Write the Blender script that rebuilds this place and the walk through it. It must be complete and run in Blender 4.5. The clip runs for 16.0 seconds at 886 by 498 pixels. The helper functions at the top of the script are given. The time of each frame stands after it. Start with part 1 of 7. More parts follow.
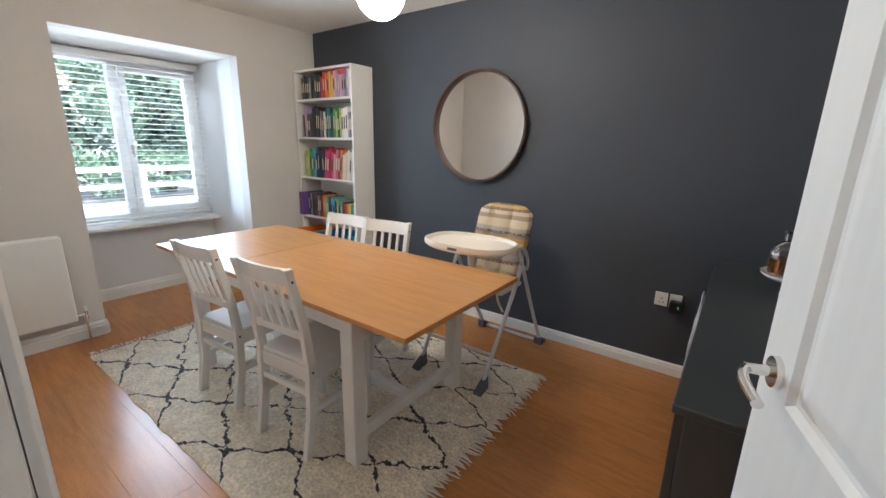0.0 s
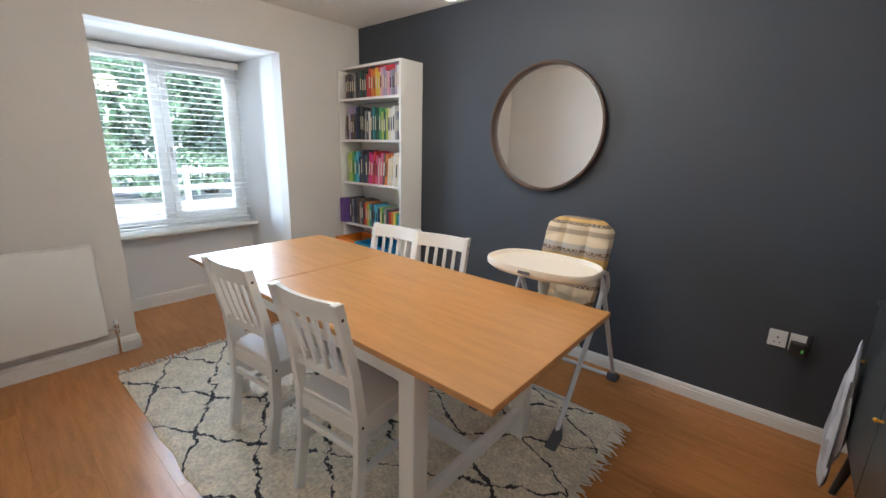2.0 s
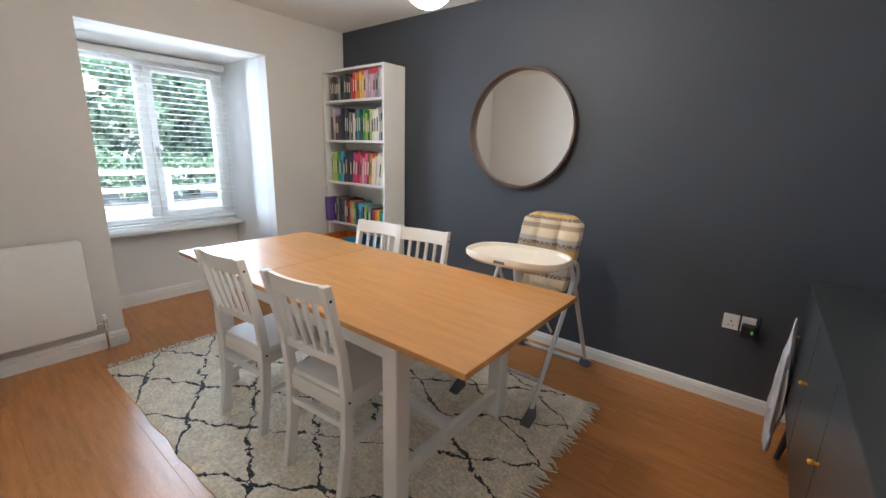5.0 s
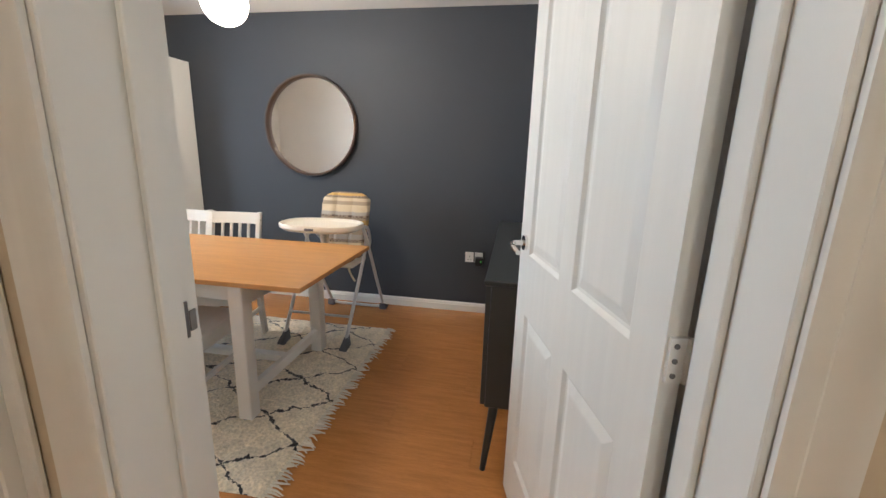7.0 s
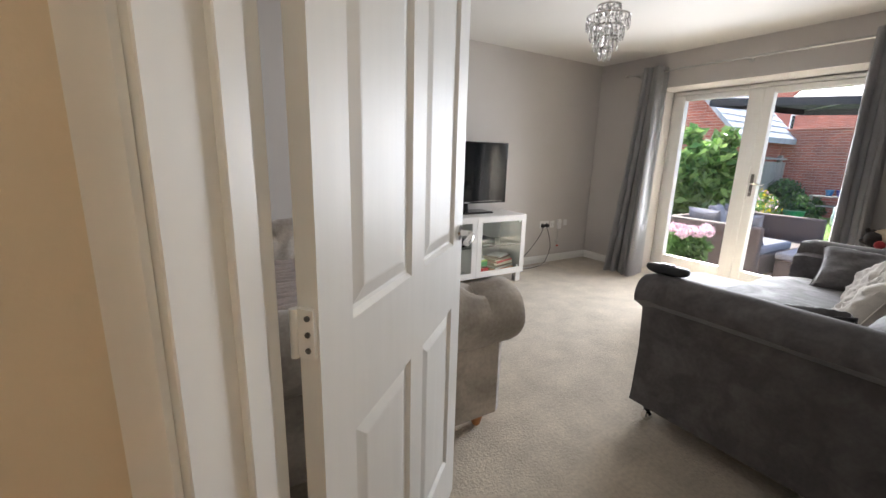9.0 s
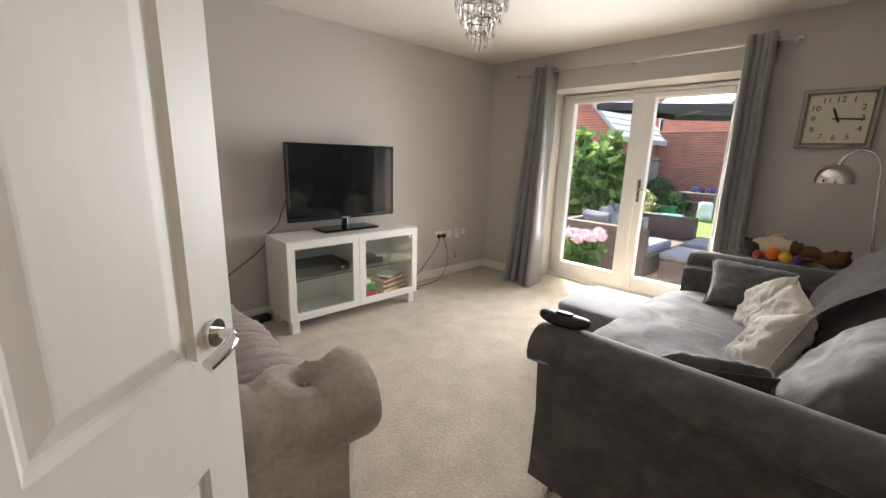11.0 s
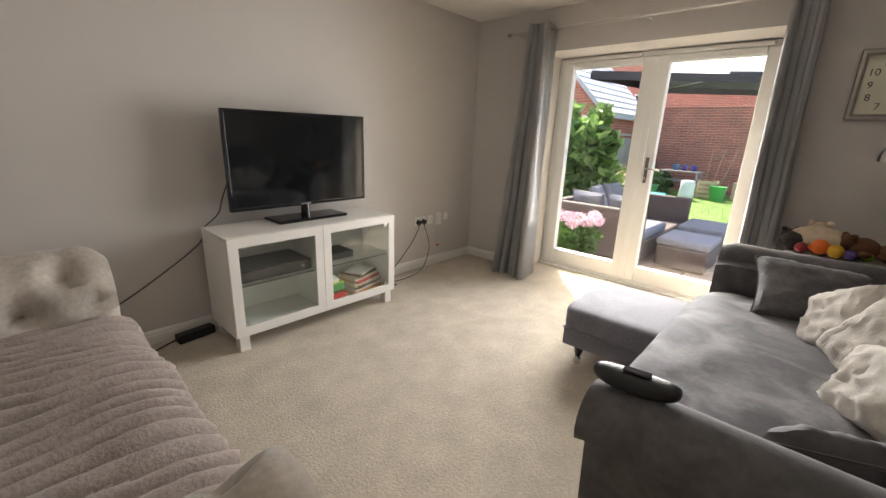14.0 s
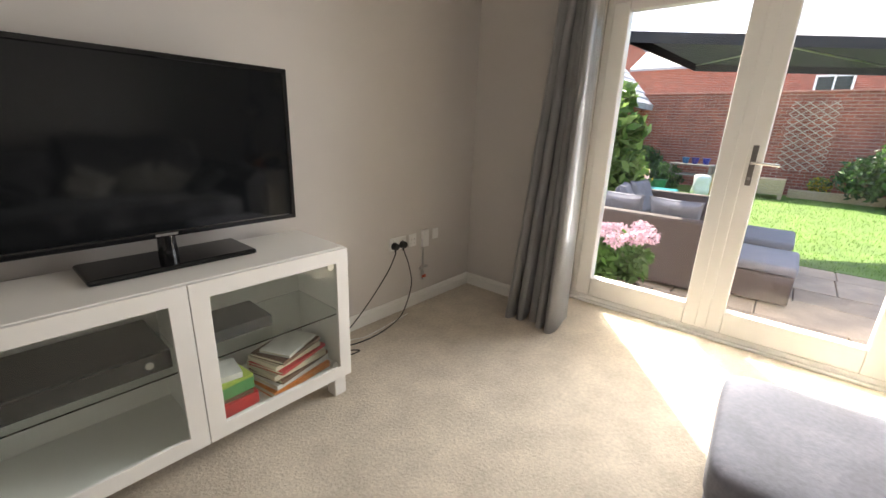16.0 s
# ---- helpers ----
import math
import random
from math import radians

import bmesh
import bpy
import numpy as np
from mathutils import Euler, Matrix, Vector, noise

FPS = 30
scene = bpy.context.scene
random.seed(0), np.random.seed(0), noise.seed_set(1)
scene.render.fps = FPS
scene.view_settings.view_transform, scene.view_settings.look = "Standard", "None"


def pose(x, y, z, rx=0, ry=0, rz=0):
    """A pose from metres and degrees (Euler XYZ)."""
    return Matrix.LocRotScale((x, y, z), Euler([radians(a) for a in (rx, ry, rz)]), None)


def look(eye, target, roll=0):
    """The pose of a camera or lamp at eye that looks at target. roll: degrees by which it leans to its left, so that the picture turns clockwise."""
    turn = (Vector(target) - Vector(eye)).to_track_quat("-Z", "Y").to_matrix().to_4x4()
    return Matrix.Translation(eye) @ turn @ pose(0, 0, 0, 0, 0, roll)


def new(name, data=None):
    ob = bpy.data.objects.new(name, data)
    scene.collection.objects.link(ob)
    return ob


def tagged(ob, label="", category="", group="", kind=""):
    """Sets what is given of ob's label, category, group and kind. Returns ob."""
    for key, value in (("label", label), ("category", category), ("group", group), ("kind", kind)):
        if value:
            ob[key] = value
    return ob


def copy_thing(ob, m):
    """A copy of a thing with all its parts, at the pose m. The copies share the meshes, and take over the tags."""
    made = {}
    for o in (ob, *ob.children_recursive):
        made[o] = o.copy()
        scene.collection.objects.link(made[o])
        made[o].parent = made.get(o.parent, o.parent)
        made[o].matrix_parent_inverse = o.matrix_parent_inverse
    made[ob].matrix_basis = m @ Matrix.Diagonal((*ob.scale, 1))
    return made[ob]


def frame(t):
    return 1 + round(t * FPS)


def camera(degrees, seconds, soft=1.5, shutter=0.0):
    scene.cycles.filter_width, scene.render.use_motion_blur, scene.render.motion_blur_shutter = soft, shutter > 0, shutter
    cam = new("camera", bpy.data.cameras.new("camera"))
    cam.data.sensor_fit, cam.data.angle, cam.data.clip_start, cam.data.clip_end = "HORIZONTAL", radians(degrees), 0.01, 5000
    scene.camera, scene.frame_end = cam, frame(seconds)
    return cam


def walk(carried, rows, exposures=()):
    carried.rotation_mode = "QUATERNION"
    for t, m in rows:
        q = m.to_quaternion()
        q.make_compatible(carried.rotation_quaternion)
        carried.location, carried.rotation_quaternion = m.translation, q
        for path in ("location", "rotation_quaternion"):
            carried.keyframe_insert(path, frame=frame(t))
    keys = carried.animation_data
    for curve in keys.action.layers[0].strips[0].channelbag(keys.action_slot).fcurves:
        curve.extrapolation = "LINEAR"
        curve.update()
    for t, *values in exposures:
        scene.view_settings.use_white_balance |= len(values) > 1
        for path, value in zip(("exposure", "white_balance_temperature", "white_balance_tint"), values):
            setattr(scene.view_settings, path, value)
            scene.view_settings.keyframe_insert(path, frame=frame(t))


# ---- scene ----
cam = camera(94.8, 16.0)
PATH = [
    (0, (0.379, 0.197, 1.38), (-0.757, 1.767, 0.885), 1.2),
    (0.5, (0.252, 0.296, 1.385), (-0.901, 1.855, 0.894), 1.3),
    (1, (0.128, 0.349, 1.391), (-1.039, 1.898, 0.901), 1.4),
    (1.5, (0.043, 0.373, 1.383), (-1.157, 1.897, 0.897), 1.4),
    (2, (0.016, 0.375, 1.378), (-1.237, 1.856, 0.893), 1.4),
    (2.5, (0.01, 0.362, 1.371), (-1.302, 1.793, 0.889), 1.4),
    (3, (0.003, 0.363, 1.375), (-1.347, 1.756, 0.889), 1.5),
    (3.2, (0.003, 0.362, 1.384), (-1.355, 1.747, 0.893), 1.5),
    (5.5, (0.203, 0.191, 1.344), (-0.867, 1.816, 0.881), 1.8),
    (6, (0.281, 0.001, 1.335), (-0.605, 1.733, 0.875), 2.1),
    (6.5, (0.317, -0.21, 1.34), (-0.327, 1.627, 0.879), 2.0),
    (7, (0.423, -0.392, 1.324), (0.096, 1.528, 0.868), 1.7),
    (7.5, (0.597, -0.542, 1.291), (0.625, 1.405, 0.837), 1.7),
    (8, (0.731, -0.591, 1.291), (1.121, 1.315, 0.831), 1.7),
    (8.5, (0.863, -0.525, 1.273), (1.593, 1.28, 0.815), 1.9),
    (9, (0.991, -0.444, 1.278), (2.001, 1.223, 0.83), 1.6),
    (9.5, (1.132, -0.402, 1.272), (2.316, 1.145, 0.82), 1.6),
    (9.7, (1.203, -0.399, 1.286), (2.425, 1.117, 0.831), 1.7),
    (11.8, (1.657, -0.008, 1.385), (3.036, 1.368, 0.934), 1.7),
    (12, (1.678, -0.016, 1.395), (3.065, 1.351, 0.938), 1.7),
    (12.5, (1.677, -0.018, 1.405), (3.071, 1.328, 0.911), 1.8),
    (13, (1.67, 0.021, 1.381), (3.069, 1.35, 0.856), 1.9),
    (13.5, (1.713, 0.144, 1.356), (3.119, 1.456, 0.807), 2.0),
    (14, (1.886, 0.333, 1.328), (3.302, 1.633, 0.777), 2.1),
    (14.5, (2.093, 0.548, 1.331), (3.504, 1.848, 0.766), 2.2),
    (15, (2.313, 0.833, 1.296), (3.729, 2.128, 0.733), 2.2),
    (15.5, (2.567, 1.061, 1.25), (3.992, 2.345, 0.684), 2.1),
    (16, (2.88, 1.297, 1.221), (4.34, 2.535, 0.643), 2.1),
]
EXPOSURES = [(0.0, 2.1, 5600, 10), (5.5, 2.15, 5600, 10), (6.5, 2.4, 5800, 10), (7.0, 2.4, 5800, 10), (8.0, 2.25, 5900, 10), (8.5, 2.1, 6000, 10), (9.5, 2.1, 6400, 10), (12.0, 2.05, 6750, 10), (14.0, 2.0, 6850, 10), (16.0, 1.92, 6800, 10)]
walk(cam, [(t, look(eye, target, roll)) for t, eye, target, roll in PATH], EXPOSURES)

# world and sun
SUN_AZ, SUN_EL = 38.0, 50.0        # direction towards the sun, degrees from +x and above the horizon
world = bpy.data.worlds.new("sky")
scene.world = world
world.use_nodes = True
wn = world.node_tree.nodes
sky = wn.new("ShaderNodeTexSky")
sky.sky_type = "NISHITA"
sky.sun_disc = False
sky.sun_elevation = radians(SUN_EL)
sky.sun_rotation = radians(90 - SUN_AZ)
sky.air_density, sky.dust_density = 1.0, 2.0
wn["Background"].inputs["Strength"].default_value = 0.15
world.node_tree.links.new(sky.outputs[0], wn["Background"].inputs["Color"])


def lamp(name, kind, energy, colour, m, **kw):
    data = bpy.data.lights.new(name, kind)
    data.energy, data.color = energy, colour
    for k, v in kw.items():
        if k == "size":
            data.size = v
        elif k == "size_y":
            data.shape, data.size_y = "RECTANGLE", v
        elif k == "spread":
            data.spread = v
        elif k == "angle":
            data.angle = v
        elif k == "radius":
            data.shadow_soft_size = v
    ob = new(name, data)
    ob.matrix_basis = m
    return ob


sx, sy, sz = (math.cos(radians(SUN_EL)) * math.cos(radians(SUN_AZ)), math.cos(radians(SUN_EL)) * math.sin(radians(SUN_AZ)), math.sin(radians(SUN_EL)))
lamp("sun", "SUN", 3.9, (1.0, 0.93, 0.82), look((20 * sx, 20 * sy, 20 * sz), (0, 0, 0)), angle=radians(0.5))
# sky light through the bay window and the patio doors
lamp("bay_daylight", "AREA", 5.6, (0.78, 0.91, 1.0), look((-3.58, 1.57, 1.36), (-2.6, 1.57, 1.36)), size=1.10, size_y=1.3, spread=radians(112))
lamp("street_daylight", "AREA", 32.0, (0.85, 0.94, 1.0), look((-5.2, 1.57, 2.85), (-2.6, 1.57, 1.5)), size=2.4, size_y=0.9)
lamp("patio_daylight", "AREA", 12.5, (0.96, 0.97, 1.0), look((5.46, 1.56, 1.25), (4.16, 1.38, 1.13)), size=1.30, size_y=1.5, spread=radians(125))
lamp("globe_bulb", "POINT", 2.9, (1.0, 0.86, 0.70), pose(-1.174, 1.787, 2.08), radius=0.09)
# unseen fill lamp added to brighten the hall; no fitting hangs there
lamp("hall_fill", "POINT", 4.6, (1.0, 0.91, 0.76), pose(0.75, -1.55, 2.22), radius=0.08)


# ---------------------------------------------------------------- materials
def material(name, colour, rough=0.6, metal=0.0, vary=0.0, scale=8.0, grain=0.0, grain_scale=120.0, bump=0.0, bump_scale=150.0, bump_dist=0.004,
             stretch=(1, 1, 1), spec=0.5, sheen=0.0, coat=0.0, rand=0.0, island=0.0, emit=0.0, colour2=None):
    """A procedural surface: two scales of colour variation, relief, and random tint per object or per island."""
    m = bpy.data.materials.new(name)
    m.use_nodes = True
    nt = m.node_tree
    n, link = nt.nodes, nt.links.new
    b = n["Principled BSDF"]
    b.inputs["Roughness"].default_value, b.inputs["Metallic"].default_value = rough, metal
    b.inputs["Specular IOR Level"].default_value = spec
    b.inputs["Sheen Weight"].default_value = sheen
    b.inputs["Coat Weight"].default_value = coat
    b.inputs["Base Color"].default_value = (*colour, 1)
    tc = n.new("ShaderNodeTexCoord")
    mp = n.new("ShaderNodeMapping")
    mp.inputs["Scale"].default_value = stretch
    link(tc.outputs["Object"], mp.inputs["Vector"])
    out = None
    if vary or grain or rand or island:
        base = n.new("ShaderNodeMix")
        base.data_type = "RGBA"
        base.inputs[6].default_value = (*[c * (1 - vary) for c in colour], 1)
        base.inputs[7].default_value = (*(colour2 or [min(1, c * (1 + vary)) for c in colour]), 1)
        big = n.new("ShaderNodeTexNoise")
        big.inputs["Scale"].default_value, big.inputs["Detail"].default_value = scale, 4
        link(mp.outputs[0], big.inputs["Vector"])
        ramp = n.new("ShaderNodeMapRange")
        ramp.inputs["From Min"].default_value, ramp.inputs["From Max"].default_value = 0.3, 0.7
        link(big.outputs["Fac"], ramp.inputs["Value"])
        link(ramp.outputs[0], base.inputs[0])
        out = base.outputs[2]
        if grain:
            fine = n.new("ShaderNodeTexNoise")
            fine.inputs["Scale"].default_value, fine.inputs["Detail"].default_value = grain_scale, 3
            link(mp.outputs[0], fine.inputs["Vector"])
            r2 = n.new("ShaderNodeMapRange")
            r2.inputs["From Min"].default_value, r2.inputs["From Max"].default_value = 0.25, 0.75
            r2.inputs["To Min"].default_value, r2.inputs["To Max"].default_value = 1 - grain, 1 + grain
            link(fine.outputs["Fac"], r2.inputs["Value"])
            mul = n.new("ShaderNodeMix")
            mul.data_type, mul.blend_type = "RGBA", "MULTIPLY"
            mul.inputs[0].default_value = 1
            link(out, mul.inputs[6])
            link(r2.outputs[0], mul.inputs[7])
            out = mul.outputs[2]
        if rand or island:
            hsv = n.new("ShaderNodeHueSaturation")
            r3 = n.new("ShaderNodeMapRange")
            amount = rand or island
            r3.inputs["To Min"].default_value, r3.inputs["To Max"].default_value = 1 - amount, 1 + amount
            src = n.new("ShaderNodeObjectInfo").outputs["Random"] if rand else n.new("ShaderNodeNewGeometry").outputs["Random Per Island"]
            link(src, r3.inputs["Value"])
            link(r3.outputs[0], hsv.inputs["Value"])
            link(out, hsv.inputs["Color"])
            out = hsv.outputs[0]
        link(out, b.inputs["Base Color"])
    if bump:
        bn = n.new("ShaderNodeTexNoise")
        bn.inputs["Scale"].default_value, bn.inputs["Detail"].default_value = bump_scale, 3
        link(mp.outputs[0], bn.inputs["Vector"])
        bp = n.new("ShaderNodeBump")
        bp.inputs["Strength"].default_value, bp.inputs["Distance"].default_value = bump, bump_dist
        link(bn.outputs["Fac"], bp.inputs["Height"])
        link(bp.outputs[0], b.inputs["Normal"])
    if emit:
        b.inputs["Emission Color"].default_value = (*colour, 1)
        b.inputs["Emission Strength"].default_value = emit
    return m


def glass_material(name, tint=(1, 1, 1), rough=0.0, ior=1.45):
    m = bpy.data.materials.new(name)
    m.use_nodes = True
    b = m.node_tree.nodes["Principled BSDF"]
    b.inputs["Base Color"].default_value = (*tint, 1)
    b.inputs["Transmission Weight"].default_value, b.inputs["Roughness"].default_value, b.inputs["IOR"].default_value = 1.0, rough, ior
    return m


M = dict(
    white_wall=material("white_wall", (0.64, 0.605, 0.565), 0.85, vary=0.03, scale=2, bump=0.08, bump_scale=220),
    dark_wall=material("dark_wall", (0.050, 0.056, 0.069), 0.62, vary=0.05, scale=1.5, bump=0.06, bump_scale=240),
    grey_wall=material("grey_wall", (0.57, 0.535, 0.505), 0.85, vary=0.03, scale=1.5, bump=0.08, bump_scale=220),
    hall_wall=material("hall_wall", (0.60, 0.505, 0.37), 0.8, vary=0.03, scale=2, bump=0.08, bump_scale=200),
    bay_white=material("bay_white_paint", (0.72, 0.715, 0.70), 0.85, vary=0.02, scale=2, bump=0.06, bump_scale=220),
    ceiling=material("ceiling_paint", (0.78, 0.75, 0.70), 0.9, vary=0.02, scale=2, bump=0.05),
    gloss=material("gloss_paint", (0.77, 0.76, 0.72), 0.28, vary=0.02, scale=3, bump=0.03, bump_scale=60),
    gloss_groove=material("door_grain_paint", (0.74, 0.73, 0.69), 0.46, vary=0.02, scale=3, bump=0.035, bump_scale=60, stretch=(14, 14, 1)),
    upvc=material("white_upvc", (0.82, 0.82, 0.80), 0.3, vary=0.01),
    laminate=material("laminate_oak", (0.475, 0.207, 0.063), 0.25, vary=0.13, scale=4, grain=0.10, grain_scale=30, stretch=(1, 9, 1), rand=0.05, bump=0.03),
    oak_end=material("oak_strip", (0.36, 0.17, 0.07), 0.45, vary=0.1),
    carpet=material("beige_carpet", (0.51, 0.445, 0.358), 0.98, vary=0.13, scale=6, grain=0.13, grain_scale=55, bump=0.5, bump_scale=85, bump_dist=0.008, sheen=0.2),
    table_top=material("birch_veneer", (0.48, 0.232, 0.072), 0.34, vary=0.10, scale=3, grain=0.07, grain_scale=28, stretch=(1.2, 10, 1), bump=0.015),
    white_lacquer=material("white_lacquer", (0.78, 0.76, 0.72), 0.38, vary=0.02, scale=4),
    chrome=material("chrome", (0.75, 0.74, 0.72), 0.12, 1.0),
    brushed=material("brushed_steel", (0.55, 0.54, 0.52), 0.3, 1.0),
    dull_steel=material("dull_steel", (0.20, 0.19, 0.18), 0.35, 0.9, vary=0.1, scale=30),
    black=material("black_plastic", (0.012, 0.012, 0.013), 0.35, vary=0.1),
)


# ---------------------------------------------------------------- mesh helpers
def obj(name, bm, mat, parent=None, label="", smooth=False):
    """Links a bmesh as one mesh object, under parent where one is given."""
    bmesh.ops.recalc_face_normals(bm, faces=bm.faces)
    me = bpy.data.meshes.new(name)
    bm.to_mesh(me)
    bm.free()
    for m in mat if isinstance(mat, (list, tuple)) else [mat]:
        me.materials.append(m)
    if smooth:
        me.shade_smooth()
        me.set_sharp_from_angle(angle=radians(38))
    ob = new(name, me)
    if parent:
        ob.parent = parent
    if label:
        ob["label"] = label
    return ob


def part(name, bm, mat, parent, label="", smooth=False):
    return obj(name, bm, mat, parent, label, smooth)


def thing(name, label, category, m=None, group="", kind=""):
    ob = new(name)
    ob.empty_display_size = 0.1
    if m:
        ob.matrix_basis = m
    return tagged(ob, label, category, group, kind)


def structure(name, bm, mat, label="", category="", smooth=False):
    return tagged(obj(name, bm, mat, None, "", smooth), label, category, "", "structure")


def box(bm, x0, y0, z0, x1, y1, z1, bevel=0.0, seg=1):
    vs = [bm.verts.new((x, y, z)) for z in (z0, z1) for y in (y0, y1) for x in (x0, x1)]
    fs = [bm.faces.new([vs[i] for i in f]) for f in ((0, 2, 3, 1), (4, 5, 7, 6), (0, 1, 5, 4), (1, 3, 7, 5), (3, 2, 6, 7), (2, 0, 4, 6))]
    if bevel:
        bmesh.ops.bevel(bm, geom=list({e for f in fs for e in f.edges}), offset=bevel, segments=seg, affect="EDGES", profile=0.5)
    return bm


def boxes(*specs, bevel=0.0, seg=1):
    bm = bmesh.new()
    for s in specs:
        box(bm, *s, bevel=bevel, seg=seg)
    return bm


def frame_ring(bm, x0, z0, x1, z1, w, y0, y1, bevel=0.0):
    """A mitred rectangular frame of member width w, as one closed ring between the depths y0 and y1."""
    loops = []
    for a, y in ((0, y0), (0, y1), (w, y1), (w, y0)):
        loops.append([bm.verts.new(p) for p in ((x0 + a, y, z0 + a), (x1 - a, y, z0 + a), (x1 - a, y, z1 - a), (x0 + a, y, z1 - a))])
    for i in range(4):
        bridge(bm, loops[i], loops[(i + 1) % 4])
    if bevel:
        bmesh.ops.bevel(bm, geom=bm.edges[:], offset=bevel, segments=1, affect="EDGES")
    return bm


def prism(bm, pts, z0, z1, index=None):
    """Extrudes a plan outline; index gives a material slot per side."""
    lo = [bm.verts.new((x, y, z0)) for x, y in pts]
    hi = [bm.verts.new((x, y, z1)) for x, y in pts]
    n = len(pts)
    for i in range(n):
        f = bm.faces.new((lo[i], lo[(i + 1) % n], hi[(i + 1) % n], hi[i]))
        if index:
            f.material_index = index[i]
    bm.faces.new(hi)
    bm.faces.new(lo[::-1])
    return bm


def ring(bm, c, u, v, r, seg):
    return [bm.verts.new(c + u * (r * math.cos(a)) + v * (r * math.sin(a))) for a in (2 * math.pi * i / seg for i in range(seg))]


def bridge(bm, a, b):
    n = len(a)
    for i in range(n):
        bm.faces.new((a[i], a[(i + 1) % n], b[(i + 1) % n], b[i]))


def cyl(bm, p0, p1, r0, r1=None, seg=14):
    p0, p1 = Vector(p0), Vector(p1)
    w = (p1 - p0).normalized()
    u = w.orthogonal().normalized()
    v = w.cross(u)
    a, b = ring(bm, p0, u, v, r0, seg), ring(bm, p1, u, v, r0 if r1 is None else r1, seg)
    bridge(bm, a, b)
    bm.faces.new(a[::-1])
    bm.faces.new(b)
    return bm


def sweep(bm, pts, r, seg=8, flat=1.0):
    """A tube along a polyline; r is one radius or one per point."""
    pts = [Vector(p) for p in pts]
    rs = r if isinstance(r, (list, tuple)) else [r] * len(pts)
    u, rings = None, []
    for i, p in enumerate(pts):
        w = (pts[min(i + 1, len(pts) - 1)] - pts[max(i - 1, 0)]).normalized()
        u = w.orthogonal().normalized() if u is None else (u - w * u.dot(w)).normalized()
        v = w.cross(u)
        rings.append(ring(bm, p, u, v * flat, rs[i], seg))
    for a, b in zip(rings, rings[1:]):
        bridge(bm, a, b)
    bm.faces.new(rings[0][::-1])
    bm.faces.new(rings[-1])
    return bm


def curve_points(ctrl, n=8):
    """Catmull-Rom points through the control points."""
    c = [Vector(p) for p in ctrl]
    c = [c[0] * 2 - c[1]] + c + [c[-1] * 2 - c[-2]]
    out = []
    for i in range(1, len(c) - 2):
        for k in range(n):
            t = k / n
            a, b, d, e = c[i - 1], c[i], c[i + 1], c[i + 2]
            out.append(0.5 * (2 * b + (d - a) * t + (2 * a - 5 * b + 4 * d - e) * t * t + (3 * b - a - 3 * d + e) * t ** 3))
    return out + [c[-2]]


def lathe(bm, profile, seg=24, at=(0, 0, 0)):
    at = Vector(at)
    x, y, z = Vector((1, 0, 0)), Vector((0, 1, 0)), Vector((0, 0, 1))
    rings = [ring(bm, at + z * h, x, y, max(r, 0.0004), seg) for r, h in profile]
    for a, b in zip(rings, rings[1:]):
        bridge(bm, a, b)
    bm.faces.new(rings[0][::-1])
    bm.faces.new(rings[-1])
    return bm


def sphere(bm, c, r, seg=16, sc=(1, 1, 1)):
    m = Matrix.Translation(c) @ Matrix.Diagonal((r * sc[0], r * sc[1], r * sc[2], 1))
    bmesh.ops.create_uvsphere(bm, u_segments=seg, v_segments=max(6, seg * 2 // 3), radius=1, matrix=m)
    return bm


def soft_block(bm, sx, sy, sz, n=14, power=5.0, lump=0.0, lump_scale=3.0, seed=0.0, m=None, zfun=None):
    """A rounded, slightly uneven upholstered block, centred, made from a sphere-like grid."""
    m = m or Matrix.Identity(4)
    bmesh.ops.create_cube(bm, size=2.0)
    bmesh.ops.subdivide_edges(bm, edges=bm.edges[:], cuts=n, use_grid_fill=True)
    for v in bm.verts:
        p = v.co
        k = (abs(p.x) ** power + abs(p.y) ** power + abs(p.z) ** power) ** (1 / power)
        p = p / k
        q = Vector((p.x * sx / 2, p.y * sy / 2, p.z * sz / 2))
        if zfun:
            q = zfun(q)
        if lump:
            q += q.normalized() * lump * noise.noise(q * lump_scale + Vector((seed, seed * 2, seed * 3)))
        v.co = m @ q
    return bm


def pillow(bm, sx, sy, thick, n=16, puff=0.5, wrinkle=0.006, seed=1.0, m=None):
    """A cushion lying in its xy plane: thin at the seam, full in the middle, with drawn-in sides."""
    m = m or Matrix.Identity(4)
    grid = {}
    for side in (1, -1):
        for i in range(n + 1):
            for j in range(n + 1):
                u, v = 2 * i / n - 1, 2 * j / n - 1
                edge = max(abs(u), abs(v)) >= 0.999
                if edge and side == -1:
                    grid[side, i, j] = grid[1, i, j]
                    continue
                f = max(0.0, (1 - u ** 4) * (1 - v ** 4)) ** puff
                pull_x, pull_y = 1 - 0.10 * (1 - v * v) * abs(u) ** 3, 1 - 0.10 * (1 - u * u) * abs(v) ** 3
                w = wrinkle * noise.noise(Vector((u * 3 + seed, v * 3, side * 2.0))) + 0.5 * wrinkle * noise.noise(Vector((u * 8 + seed, v * 8, side)))
                grid[side, i, j] = bm.verts.new(m @ Vector((u * sx / 2 * pull_x, v * sy / 2 * pull_y, side * (thick / 2 * f + w * (0.2 + f)))))
    for side in (1, -1):
        for i in range(n):
            for j in range(n):
                q = [grid[side, i, j], grid[side, i + 1, j], grid[side, i + 1, j + 1], grid[side, i, j + 1]]
                bm.faces.new(q if side == 1 else q[::-1])
    return bm


